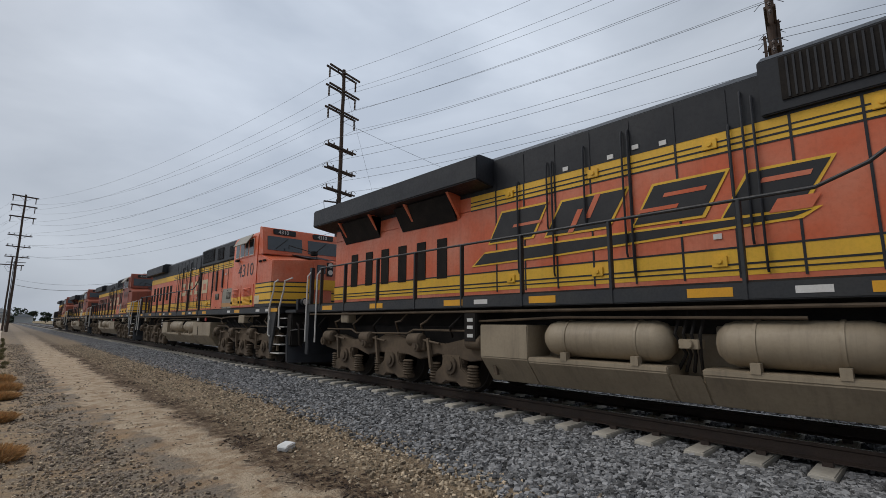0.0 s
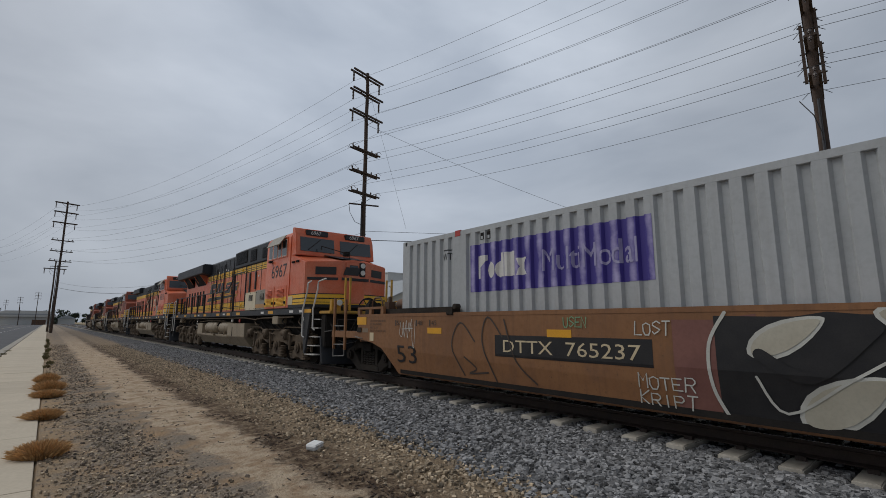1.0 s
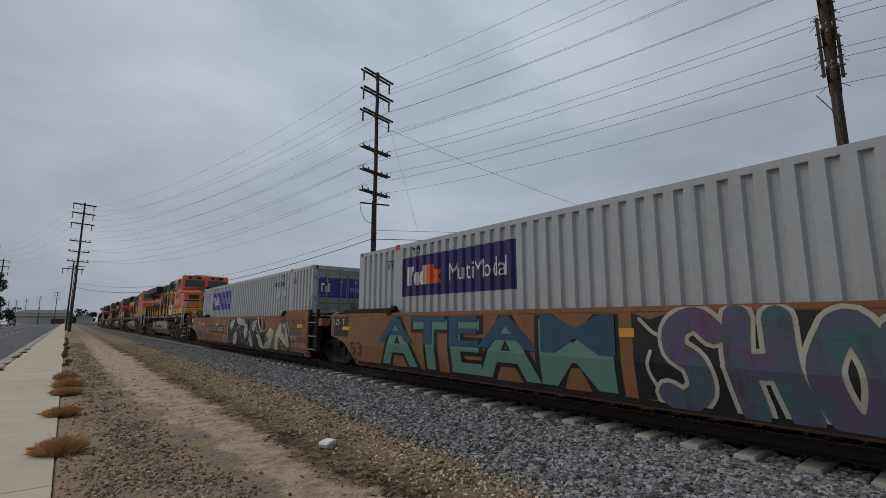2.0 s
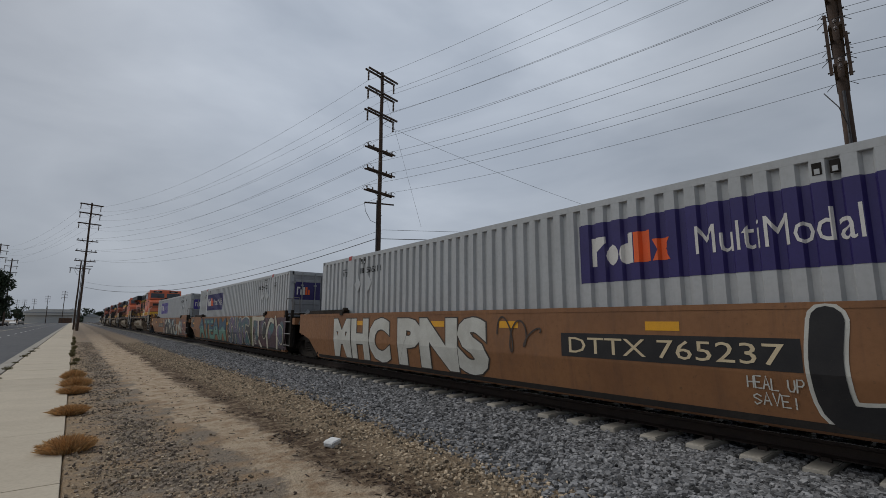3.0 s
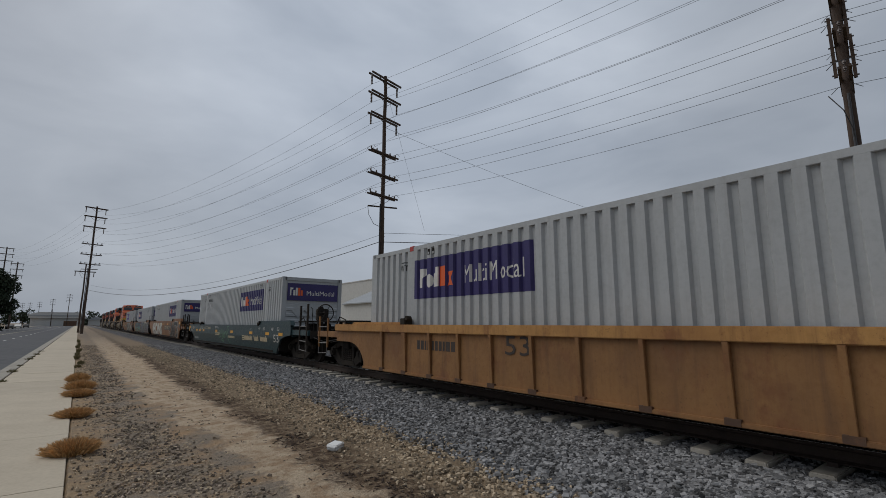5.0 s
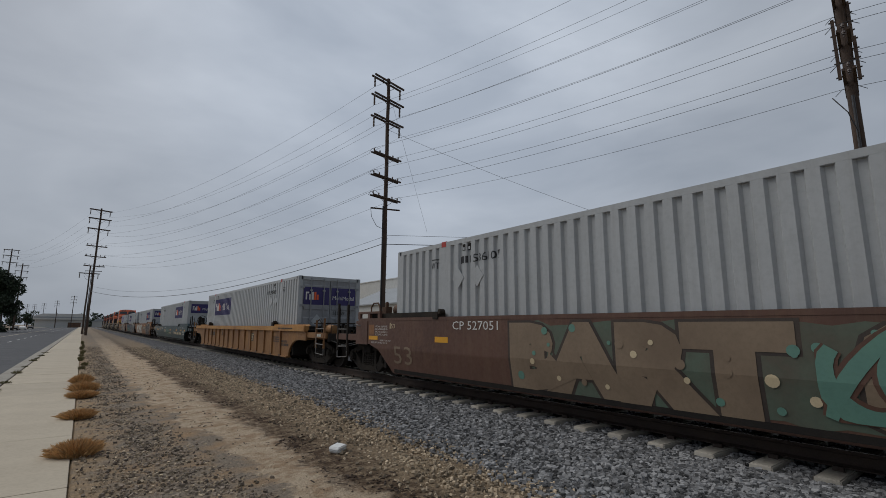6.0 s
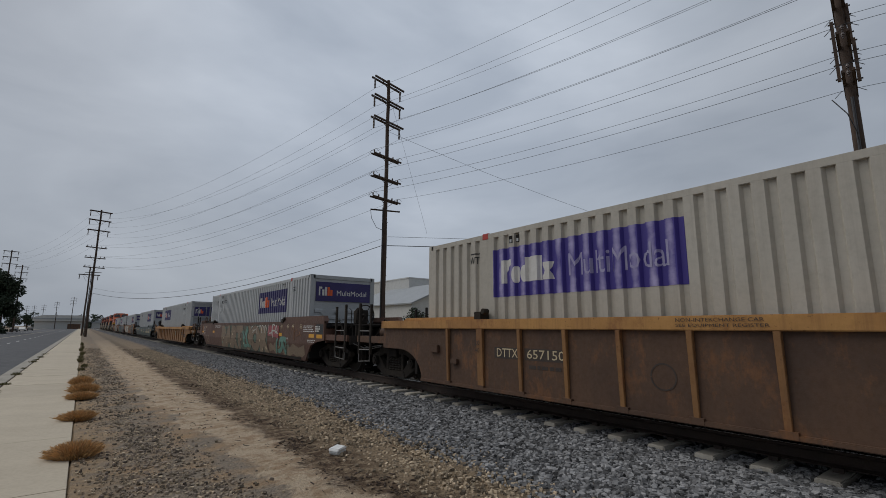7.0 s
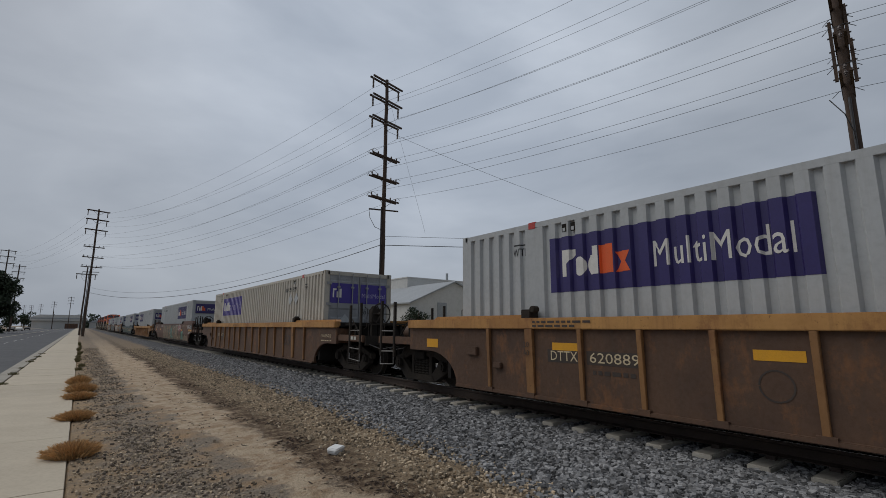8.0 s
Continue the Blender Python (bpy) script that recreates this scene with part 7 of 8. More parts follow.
def scatter(name, label, count, x0, x1, y0, y1, s0, s1, material, seed, power=1.0, sink=0.3, squash=0.7, keep=None, stretch=1.0):
    """Loose stones as one mesh: knocked-about six-sided lumps that lie on the ground."""
    rng = np.random.default_rng(seed)
    base = np.array([(-1, -1, -1), (1, -1, -1), (1, 1, -1), (-1, 1, -1), (-1, -1, 1), (1, -1, 1), (1, 1, 1), (-1, 1, 1)], float) * 0.5
    X = x0 + (x1 - x0) * rng.random(count)
    Y = y0 + (y1 - y0) * rng.random(count) ** power
    if keep is not None:
        k = keep(X, Y, rng.random(count))
        X, Y = X[k], Y[k]
        count = len(X)
    S = s0 + (s1 - s0) * rng.random(count) ** 1.5
    Z = np.array([ground_height(a, b) for a, b in zip(X, Y)])
    B = base[None] * (1 + 0.5 * (rng.random((count, 8, 3)) - 0.5))
    B[:, 4:, :2] *= (0.55 + 0.35 * rng.random((count, 1, 1)))
    B = B * S[:, None, None] * np.stack([stretch * (0.8 + 0.6 * rng.random(count)), 0.7 + 0.4 * rng.random(count), squash * (0.7 + 0.6 * rng.random(count))], 1)[:, None, :]
    t = rng.random(count) * 6.283
    tilt = rng.normal(size=count) * (0.5 if squash > 0.3 else 0.12)
    c, s, ct, st = np.cos(t), np.sin(t), np.cos(tilt), np.sin(tilt)
    x, y, z = B[..., 0], B[..., 1], B[..., 2]
    y, z = y * ct[:, None] - z * st[:, None], y * st[:, None] + z * ct[:, None]
    x, y = x * c[:, None] - y * s[:, None], x * s[:, None] + y * c[:, None]
    P = np.stack([x + X[:, None], y + Y[:, None], z + (Z + S * sink)[:, None]], 2).reshape(-1, 3)
    F = np.array([(0, 3, 2, 1), (4, 5, 6, 7), (0, 1, 5, 4), (1, 2, 6, 5), (2, 3, 7, 6), (3, 0, 4, 7)])
    F = (F[None] + 8 * np.arange(count)[:, None, None]).reshape(-1, 4)
    me = bpy.data.meshes.new(name)
    me.from_pydata(P.tolist(), [], F.tolist())
    me.materials.append(M[material])
    return tagged(new(name, me), label, "stones", kind="stuff")


# ---- the place ----
build_ground()
build_road()
build_track(TRACK_X, "track", "main railway track on pale concrete ties", 240)
build_track(13.5, "track_far", "second railway track on concrete ties", 60)
build_power_line()
build_buildings()

fan_palm(29.9, 16.5, 8.5, "fan palm with a shaggy dry skirt", 3)
fan_palm(33.4, 13.6, 8.0, "fan palm with a thick brown trunk", 8)
tree(29.6, 18.6, 6.4, 10.5, "dense dark green broad-leaved tree", 5, 34000, 0.17, low=-0.08)
tree(33.2, 4.6, 7.9, 7.0, "green street tree with layered branches", 9, 21000, 0.17, low=0.12)
tree(36.0, 11.6, 4.0, 5.0, "sparse olive bush in dry grass", 12, 6000, 0.12, "olive_grass", 0.0)
tree(38.5, 56.0, 5.2, 5.0, "dark green bush beside the shed", 14, 2200, 0.2, "far_leaf", 0.0)
tree(-19.6, 160.0, 16.0, 15.0, "tall dark tree across the road", 21, 12000, 0.5, "far_leaf", -0.1)
tree(-24.0, 185.0, 11.0, 9.0, "dark tree across the road", 22, 2500, 0.5, "far_leaf", 0.05)
for k in range(14):
    rk = random.Random(100 + k)
    tree(-40 + 7.2 * k + rk.uniform(-2, 2), 470 + rk.uniform(-20, 20), rk.uniform(6, 12), rk.uniform(7, 12), "far dark tree on the horizon", 30 + k, 500, 1.1, "far_leaf", 0.05)

# ---- the train ----
locomotive(0.0, "6967", "new", "weathered orange, black and yellow diesel locomotive", True)
locomotive(22.5, "4310", "old", "orange diesel locomotive with yellow and black bands", True)
locomotive(45.0, "4310", "old", "orange and black diesel locomotive", False, True)
locomotive(67.5, "6967", "new", "orange and black diesel locomotive with radiator wings", False, True)
locomotive(90.0, "4310", "old", "leading orange and black diesel locomotive", False, True)

FRONTS = (-12.95, -32.32, -51.52, -75.15, -98.75, -122.0, -145.45, -168.8)
car1 = well_car("smooth", FRONTS[0], "brown", "rusty brown well car end unit with graffiti", rear="joint", brake=(0.42, False))
car2 = well_car("smooth", FRONTS[1], "brown", "rusty brown middle well unit covered in graffiti", front="joint", rear="joint")
car3 = well_car("smooth", FRONTS[2], "brown", "rusty brown well car end unit with bubble letters", front="joint", brake=(False, False), tail=0.6)
car4 = well_car("smooth", FRONTS[3], "green", "dark green smooth-sided well car", drop=0.26)
car5 = well_car("ribbed", FRONTS[4], "car_ochre", "worn yellow ribbed well car", trim="car_yellow", brake=(False, False), low=True, drop=0.18)
car6 = well_car("smooth", FRONTS[5], "brown_red", "dark brown well car with faded graffiti")
car7 = well_car("ribbed", FRONTS[6], "car_rust", "rusty brown ribbed well car with yellow sill", trim="car_yellow")
car8 = well_car("ribbed", FRONTS[7], "car_rust", "rusty brown well car with bright yellow sill", trim="car_yellow")

front_rail(car1, "brown")
front_rail(car6, "brown_red")

# first unit: black and white wild letters, stencils, tags
patch(car1, -3.22, -6.08, 0.76, 1.13, "black_paint", "number_panel", lift=0.003)
stencil(car1, "DTTX  765237", -3.42, 0.84, 0.21, 2.5, "cream_paint")
stencil(car1, "53", -0.13, 0.46, 0.38, 0.74, "black_paint")
part("reflector", Geo().box(-1.536, -1.528, 1.22, 1.67, 1.29, 1.48), M["reflector"], car1, "yellow reflector plate")
part("notice", Geo().box(-1.536, -1.528, 0.86, 1.04, 0.90, 1.10), M["cream_paint"], car1, "pale yellow notice plate")
part("notice", Geo().box(-1.55, -1.528, 1.45, 1.66, 1.10, 1.22), M["dark_steel"], car1, "dark card holder", bevel=0.006)
part("notice", Geo().box(-1.534, -1.528, 1.12, 1.40, 1.10, 1.20), M["spray_tan"], car1)
part("grab_iron", Geo().tube([(-1.53, 1.66, 0.98), (-1.60, 1.64, 0.99), (-1.60, 1.42, 0.96), (-1.53, 1.40, 0.95)], 0.014, 6), M["step_grey"], car1)
for k, txt in enumerate(("2 INCH TREAD COND. SHOES", "NO. 24 BRAKE BEAMS", "SPRG 7 OC D-5", "SPRG 2 OC B-432 2 IC B-433")):
    stencil(car1, txt, 1.03, 1.36 - 0.08 * k, 0.05, (0.70, 0.52, 0.36, 0.72)[k], "faded_black")
stencil(car1, "JACK HERE", 1.42, 0.86, 0.05, 0.24, "faded_black")
for y, txt in ((-0.14, "53"), (-0.93, "48"), (-1.40, "45")):
    stencil(car1, txt, y, 1.29, 0.10, 0.17, "faded_black")
    painted_on_wall("stencil", [rect(y + 0.03, y + 0.07, 1.27, 1.40)], M["faded_black"], car1, 0.004, flat=-1.53, crease=True)
tag(car1, "USEN", -4.7, 1.28, 0.15, 0.42, "spray_green")
patch(car1, -6.35, -7.3, 0.24, 1.46, "spray_rose", "graffiti", lift=0.003, wavy=0.12, seed=3)
patch(car1, -6.85, -12.3, 0.24, 1.47, "black_paint", "graffiti", lift=0.005, wavy=0.06, seed=4)
patch(car1, -13.75, -16.3, 0.24, 1.46, "spray_rose", "graffiti", lift=0.003, wavy=0.2, seed=8)
sprayed(car1, [[(-6.98, 1.47), (-6.78, 1.1), (-6.78, 0.6), (-6.92, 0.25)]], 0.04, "spray_white", 0.011)
for y, z, ln, hi, lean, fill in ((-7.55, 1.20, 0.75, 0.26, -0.5, "spray_cream"), (-8.0, 0.55, 0.85, 0.36, -0.6, "spray_cream"), (-8.75, 1.34, 0.85, 0.22, 0.25, "spray_cream"), (-9.75, 0.95, 0.7, 0.34, -0.9, "spray_cream"),
                                 (-9.35, 1.28, 0.6, 0.18, 0.3, "spray_sky"), (-10.35, 0.52, 0.9, 0.32, 1.1, "spray_cream"), (-10.9, 1.18, 0.6, 0.24, -0.6, "spray_sky"), (-11.55, 1.3, 0.9, 0.26, 1.0, "spray_cream"),
                                 (-11.75, 1.24, 0.75, 0.3, 0.9, "spray_rose"), (-11.6, 0.5, 0.95, 0.3, 0.6, "spray_cream"), (-12.9, 0.85, 0.55, 0.4, -0.4, "spray_cream"), (-12.5, 0.42, 0.9, 0.2, -0.3, "spray_sky")):
    lobe(car1, y, z, ln, hi, lean, fill, "spray_white", 0.010)
sprayed(car1, [[(-7.25, 0.75), (-7.5, 0.38), (-8.1, 0.8), (-8.6, 1.12), (-8.9, 1.05)], [(-8.95, 0.9), (-9.1, 0.4), (-9.4, 0.62), (-9.75, 0.35), (-10.2, 0.55), (-10.25, 0.25)], [(-10.45, 0.3), (-10.4, 1.0), (-10.9, 1.35), (-11.3, 1.0)],
               [(-11.2, 0.95), (-11.6, 0.85), (-12.0, 0.3), (-12.4, 0.7), (-12.7, 0.9), (-13.1, 0.68), (-13.3, 1.0)], [(-12.2, 1.45), (-12.5, 1.1), (-12.1, 0.95)]], 0.028, "spray_white", 0.020)
sprayed(car1, [[(-7.3, 1.0), (-7.75, 0.78), (-8.3, 1.3)], [(-9.9, 1.4), (-10.25, 0.7)], [(-10.9, 0.9), (-11.35, 0.55)]], 0.13, "black_paint", 0.024)
sprayed(car1, [[(-13.35, 0.24), (-13.55, 0.75), (-13.95, 1.12)], [(-14.15, 0.8), (-14.35, 0.62), (-14.62, 0.52)], [(-14.62, 0.52), (-14.68, 0.9), (-14.5, 1.2)]], 0.34, "spray_sky", 0.006)
sprayed(car1, [[(-13.38, 0.26), (-13.6, 0.72), (-13.97, 1.05)], [(-13.9, 0.85), (-14.35, 0.66), (-14.58, 0.56)], [(-14.60, 0.56), (-14.63, 0.86)]], 0.24, "spray_cream", 0.012)
sprayed(car1, [[(-13.75, 0.25), (-13.98, 0.62), (-14.3, 0.46), (-14.7, 0.36), (-14.85, 0.62), (-14.6, 1.15), (-14.3, 1.45)]], 0.06, "black_paint", 0.018)
tag(car1, "LOST", -5.85, 1.2, 0.17, 0.5)
tag(car1, "MOTER", -5.85, 0.50, 0.17, 0.75)
tag(car1, "KRIPT", -5.85, 0.28, 0.17, 0.75)
tag(car1, "YOUR BOY", -14.92, 0.70, 0.12, 0.62)
tag(car1, "BEING HOSPITALIZED!", -14.80, 0.47, 0.14, 1.5)
for y, txt in ((-13.95, "40"), (-14.55, "45"), (-15.1, "48"), (-15.95, "53")):
    stencil(car1, txt, y, 1.26, 0.13, 0.22, "black_paint")
bars(car1, "stencil", -14.75, 1.12, 4, M["faded_black"], wide=1.4)
reflectors(car1, (-1.5, -4.6, -8.0, -9.9, -11.6, -14.4, -15.75), 1.18)
sprayed(car1, [[(-2.36, 0.35), (-2.05, 0.9), (-2.3, 1.35), (-2.7, 1.0)], [(-3.2, 0.3), (-2.9, 1.0), (-3.05, 1.45), (-3.4, 1.1)], [(-4.1, 0.35), (-3.7, 0.7), (-3.45, 1.4)], [(-2.4, 0.7), (-2.7, 0.5), (-2.5, 0.4), (-3.0, 0.45)]], 0.03, "faded_black", 0.006)
sprayed(car1, [[(-0.30, 1.36), (-0.26, 1.1), (-0.36, 1.05), (-0.40, 1.36), (-0.44, 1.02), (-0.52, 1.4), (-0.56, 1.0), (-0.62, 1.36), (-0.64, 1.15), (-0.72, 1.42), (-0.74, 0.95), (-0.80, 0.82), (-0.84, 1.38)], [(-0.34, 1.2), (-0.75, 1.22)]], 0.013, "spray_white", 0.008)
tag(car1, "WBS", -13.75, 0.50, 0.16, 0.55)

# middle unit: blue-green letters, then dark letters with pale edges
patch(car2, 1.03, 0.12, 0.92, 1.46, "black_paint", "number_panel")
stencil(car2, "125  T", 0.98, 1.24, 0.16, 0.64, "cream_paint")
reflectors(car2, (0.26,), 1.15, w=0.4, h=0.10)
stencil(car2, "53", 0.0, 0.45, 0.34, 0.62, "faded_black")
bubble(car2, "ATEAM", -1.5, -8.1, 0.26, 1.46, "teal", "black_paint", 0.03, 0.05)
bubble(car2, "ATEAM", -1.56, -8.04, 0.86, 1.45, "spray_blue", "spray_blue", 0.02, 0.0, lift=0.014)
patch(car2, -8.3, -12.35, 0.24, 1.47, "black_paint", "graffiti", lift=0.003, wavy=0.12, seed=12)
shot = [[(-9.35, 1.22), (-9.15, 1.38), (-8.9, 1.26), (-8.88, 1.0), (-9.1, 0.82), (-9.15, 0.52), (-8.95, 0.34), (-8.75, 0.42)], [(-9.62, 1.40), (-9.60, 0.9), (-9.72, 0.30)], [(-10.02, 1.38), (-10.05, 0.85), (-10.2, 0.30)], [(-9.6, 0.82), (-10.05, 0.86)],
        [(-10.55, 1.30), (-10.38, 0.85), (-10.52, 0.36), (-10.78, 0.36), (-10.86, 0.85), (-10.68, 1.30), (-10.55, 1.30)], [(-11.0, 1.24), (-11.5, 1.34), (-11.95, 1.26)], [(-11.38, 1.3), (-11.36, 0.8), (-11.62, 0.30)], [(-11.75, 0.7), (-11.95, 0.35)]]
sprayed(car2, shot, 0.40, "spray_cream", 0.008)
sprayed(car2, shot, 0.29, "spray_mix", 0.016)
sprayed(car2, [[(-8.42, 1.38), (-8.6, 1.2), (-8.75, 1.15)], [(-8.72, 0.28), (-8.5, 0.7), (-8.55, 0.95)]], 0.05, "spray_cream", 0.012)
sprayed(car2, [[(-12.28, 1.4), (-12.42, 0.9), (-12.38, 0.28)]], 0.22, "spray_olive", 0.006)
patch(car2, -12.45, -16.6, 0.24, 1.47, "maroon", "graffiti", lift=0.004, wavy=0.05, seed=2)
sprayed(car2, [[(-12.9, 1.2), (-13.4, 1.0), (-13.1, 0.7)], [(-14.0, 1.2), (-14.6, 0.8), (-15.2, 1.1)], [(-15.8, 0.6), (-16.2, 1.1)]], 0.42, "spray_mix", 0.008)
sprayed(car2, [[(-12.6, 1.46), (-12.66, 0.85), (-12.58, 0.27)], [(-12.7, 1.44), (-13.4, 1.42), (-14.1, 1.44)], [(-13.38, 1.42), (-13.46, 0.75)], [(-13.5, 0.48), (-13.72, 0.26)], [(-14.5, 0.3), (-14.6, 0.9), (-14.9, 1.35), (-15.3, 1.3)], [(-15.5, 1.45), (-15.75, 0.9), (-15.6, 0.3)]], 0.17, "spray_cream", 0.016)
lobe(car2, -14.25, 0.92, 0.5, 0.62, 0.3, "black_paint", "spray_cream", 0.018)
lobe(car2, -16.1, 0.85, 0.6, 0.7, -0.4, "spray_mix", "spray_cream", 0.018)
tag(car2, "LUV", -12.82, 0.58, 0.18, 0.36)
tag(car2, "YEW.", -12.74, 0.36, 0.18, 0.50)
reflectors(car2, (-4.8, -8.1, -12.05, -13.9, -15.6), 1.19)
for y, txt in ((-13.95, "40"), (-14.55, "45"), (-15.9, "53")):
    stencil(car2, txt, y, 1.28, 0.12, 0.2, "black_paint")

# third unit
bubble(car3, "MHC", -1.5, -4.7, 0.28, 1.44, "spray_white", "faded_black", 0.06, 0.02)
bubble(car3, "PNS", -5.0, -8.2, 0.28, 1.44, "spray_white", "faded_black", 0.06, 0.02)
patch(car3, -9.85, -13.0, 0.80, 1.16, "black_paint", "number_panel")
stencil(car3, "DTTX 765237", -10.0, 0.86, 0.24, 2.85, "cream_paint")
louts = [[(-13.25, 1.36), (-13.2, 0.85), (-13.3, 0.40), (-13.75, 0.40)], [(-14.15, 1.24), (-13.92, 0.95), (-14.05, 0.50), (-14.35, 0.52), (-14.42, 0.98), (-14.15, 1.24)], [(-14.72, 1.30), (-14.76, 0.62), (-14.98, 0.36), (-15.22, 0.62), (-15.20, 1.30)],
         [(-15.35, 1.34), (-16.15, 1.34)], [(-15.72, 1.3), (-15.70, 0.8), (-15.82, 0.34)], [(-16.78, 1.22), (-16.5, 1.36), (-16.28, 1.15), (-16.45, 0.92), (-16.75, 0.76), (-16.72, 0.48), (-16.3, 0.40)]]
sprayed(car3, louts, 0.37, "spray_white", 0.006)
sprayed(car3, louts, 0.29, "black_paint", 0.014)
tag(car3, "HEAL UP", -12.45, 0.60, 0.13, 0.55)
tag(car3, "SAVE!", -12.5, 0.42, 0.13, 0.45)
squiggle(car3, -8.5, -9.4, 1.1, 0.4, "faded_black", 4, 0.03)
squiggle(car3, -17.0, -17.4, 1.0, 0.5, "spray_white", 14, 0.03)
patch(car3, -17.45, -17.92, 1.28, 1.48, "reflector", "notice")
patch(car3, -17.45, -17.92, 1.02, 1.26, "black_paint", "notice")
reflectors(car3, (-3.2, -6.6, -8.7, -11.5, -14.7), 1.28)
stencil(car3, "2022", -15.2, 1.59, 0.08, 0.4, "spray_white", flat=-1.50, crease=False)

# green car
stencil(car4, "FEC 74081", -3.26, 1.01, 0.15, 1.68, "cream_paint")
for y, txt in ((-0.16, "53"), (-0.93, "48")):
    stencil(car4, txt, y, 1.05, 0.10, 0.17)
    painted_on_wall("stencil", [rect(y + 0.03, y + 0.06, 1.03, 1.17)], M["white_paint"], car4, 0.004, flat=-1.53, crease=True)
for k, txt in enumerate(("2 INCH TREAD COND. SHOES", "SPECIAL BRAKE BEAMS", "SEE BADGE PLATE", "SPRG 7 OC D-5 3 IC D-5", "SPRG 2 OC B-432 2 IC B-433")):
    stencil(car4, txt, 1.04, 1.13 - 0.066 * k, 0.046, 0.74 - (0.2 if k in (1, 2) else 0.0))
painted_on_wall("stencil", [leaf_shape(0.17, 1.07, 0.20, 0.20, 0.2), rect(-0.08, 0.03, 1.06, 1.075)], M["cream_paint"], car4, 0.004, flat=-1.53, crease=True)
part("reflector", Geo().box(-1.536, -1.528, 1.24, 1.70, 0.86, 1.18), M["reflector"], car4, "yellow reflector plate")
part("notice", Geo().box(-1.545, -1.53, 1.22, 1.46, 0.85, 1.03), M["green"], car4, "dark green card holder", bevel=0.005)
stencil(car4, "JACK HERE", 1.50, 0.76, 0.045, 0.26)
patch(car4, -0.12, -0.35, 0.52, 0.70, "spray_tan", "notice")
bars(car4, "stencil", -0.35, 0.50, 2, M["white_paint"], wide=1.2, h=0.025)
bars(car4, "stencil", -6.0, 1.18, 2, M["white_paint"], wide=0.9, h=0.03, seed=4)
bars(car4, "stencil", -6.2, 0.86, 2, M["cream_paint"], wide=1.1, h=0.055, seed=6)
bars(car4, "lettering", -9.11, 0.74, 1, M["cream_paint"], wide=1.2, h=0.11, seed=7, w0=0.05, w1=0.11, gap_y=0.028)
painted_on_wall("lettering", [rect(-12.0, -11.68, z, z + 0.045) for z in (0.60, 0.68, 0.76)], M["cream_paint"], car4, 0.004, flat=-1.53, crease=True)
bars(car4, "lettering", -12.05, 0.80, 1, M["cream_paint"], wide=0.22, h=0.20, seed=3, w0=0.12, w1=0.16)
for y_word, wide in ((-12.38, 1.0), (-13.56, 0.72), (-14.46, 0.9)):
    bars(car4, "lettering", y_word, 0.78, 1, M["cream_paint"], wide=wide, h=0.17, seed=9, w0=0.08, w1=0.13, gap_y=0.03)
painted_on_wall("lettering", [rect(y - 0.05, y, 0.78, 0.84) for y in (-12.38, -12.62, -13.0, -13.56, -14.1, -14.46, -15.2)], M["cream_paint"], car4, 0.004, flat=-1.53, crease=True)
stencil(car4, "110", -12.95, 1.06, 0.09, 0.2)
sprayed(car4, [[(-7.3, 1.0), (-7.0, 0.85), (-7.1, 0.62), (-7.5, 0.70), (-7.4, 0.98)], [(-7.55, 0.6), (-7.75, 1.05), (-7.85, 0.6), (-8.05, 1.02), (-8.1, 0.58)], [(-8.1, 0.72), (-8.35, 0.88), (-8.3, 0.62), (-8.12, 0.68)], [(-8.45, 0.62), (-8.5, 0.92), (-8.7, 0.86)],
                [(-8.8, 0.5), (-8.85, 1.12), (-9.1, 1.2)], [(-8.85, 0.8), (-9.2, 1.1)], [(-8.85, 0.8), (-9.2, 0.45), (-9.4, 0.40), (-9.45, 0.6)], [(-7.6, 0.48), (-8.0, 0.40), (-7.9, 0.56), (-7.6, 0.50)]], 0.032, "spray_green", 0.010)
sprayed(car4, [[(-2.0, 0.95), (-2.1, 1.2), (-2.25, 0.97), (-2.4, 1.2), (-2.5, 0.95), (-2.7, 1.2), (-2.75, 1.0), (-3.0, 1.12)], [(-1.9, 1.0), (-2.4, 1.06), (-3.05, 1.0)]], 0.02, "spray_white", 0.008)
reflectors(car4, (-0.95, -1.9, -3.0, -6.4, -9.73, -13.08, -15.4, -17.0), 0.94)
for y, txt in ((-14.2, "49"), (-14.8, "45"), (-15.9, "48"), (-16.6, "53")):
    stencil(car4, txt, y, 1.07, 0.13, 0.24)
stencil(car4, "53", -16.2, 0.62, 0.30, 0.6)

# ochre car
F8 = dict(flat=-1.53, crease=False)
stencil(car5, "53", -5.4, 0.80, 0.34, 0.6, "faded_black", **F8)
patch(car5, -10.95, -11.55, 0.66, 1.02, "faded_black", "notice", crease=False)
bars(car5, "stencil", -11.0, 0.98, 4, M["cream_paint"], wide=0.5, h=0.05, crease=False, flat=-1.536)
bars(car5, "lettering", -2.6, 0.98, 1, M["faded_black"], wide=1.5, h=0.2, crease=False, seed=3)
bars(car5, "stencil", -14.2, 0.92, 3, M["faded_black"], wide=0.9, h=0.05, crease=False, seed=12)
bars(car5, "stencil", -15.2, 0.80, 2, M["faded_black"], wide=0.8, h=0.09, crease=False, seed=13)
bars(car5, "stencil", -15.0, 1.27, 1, M["faded_black"], wide=1.8, h=0.05, crease=False, seed=14, flat=-1.608)

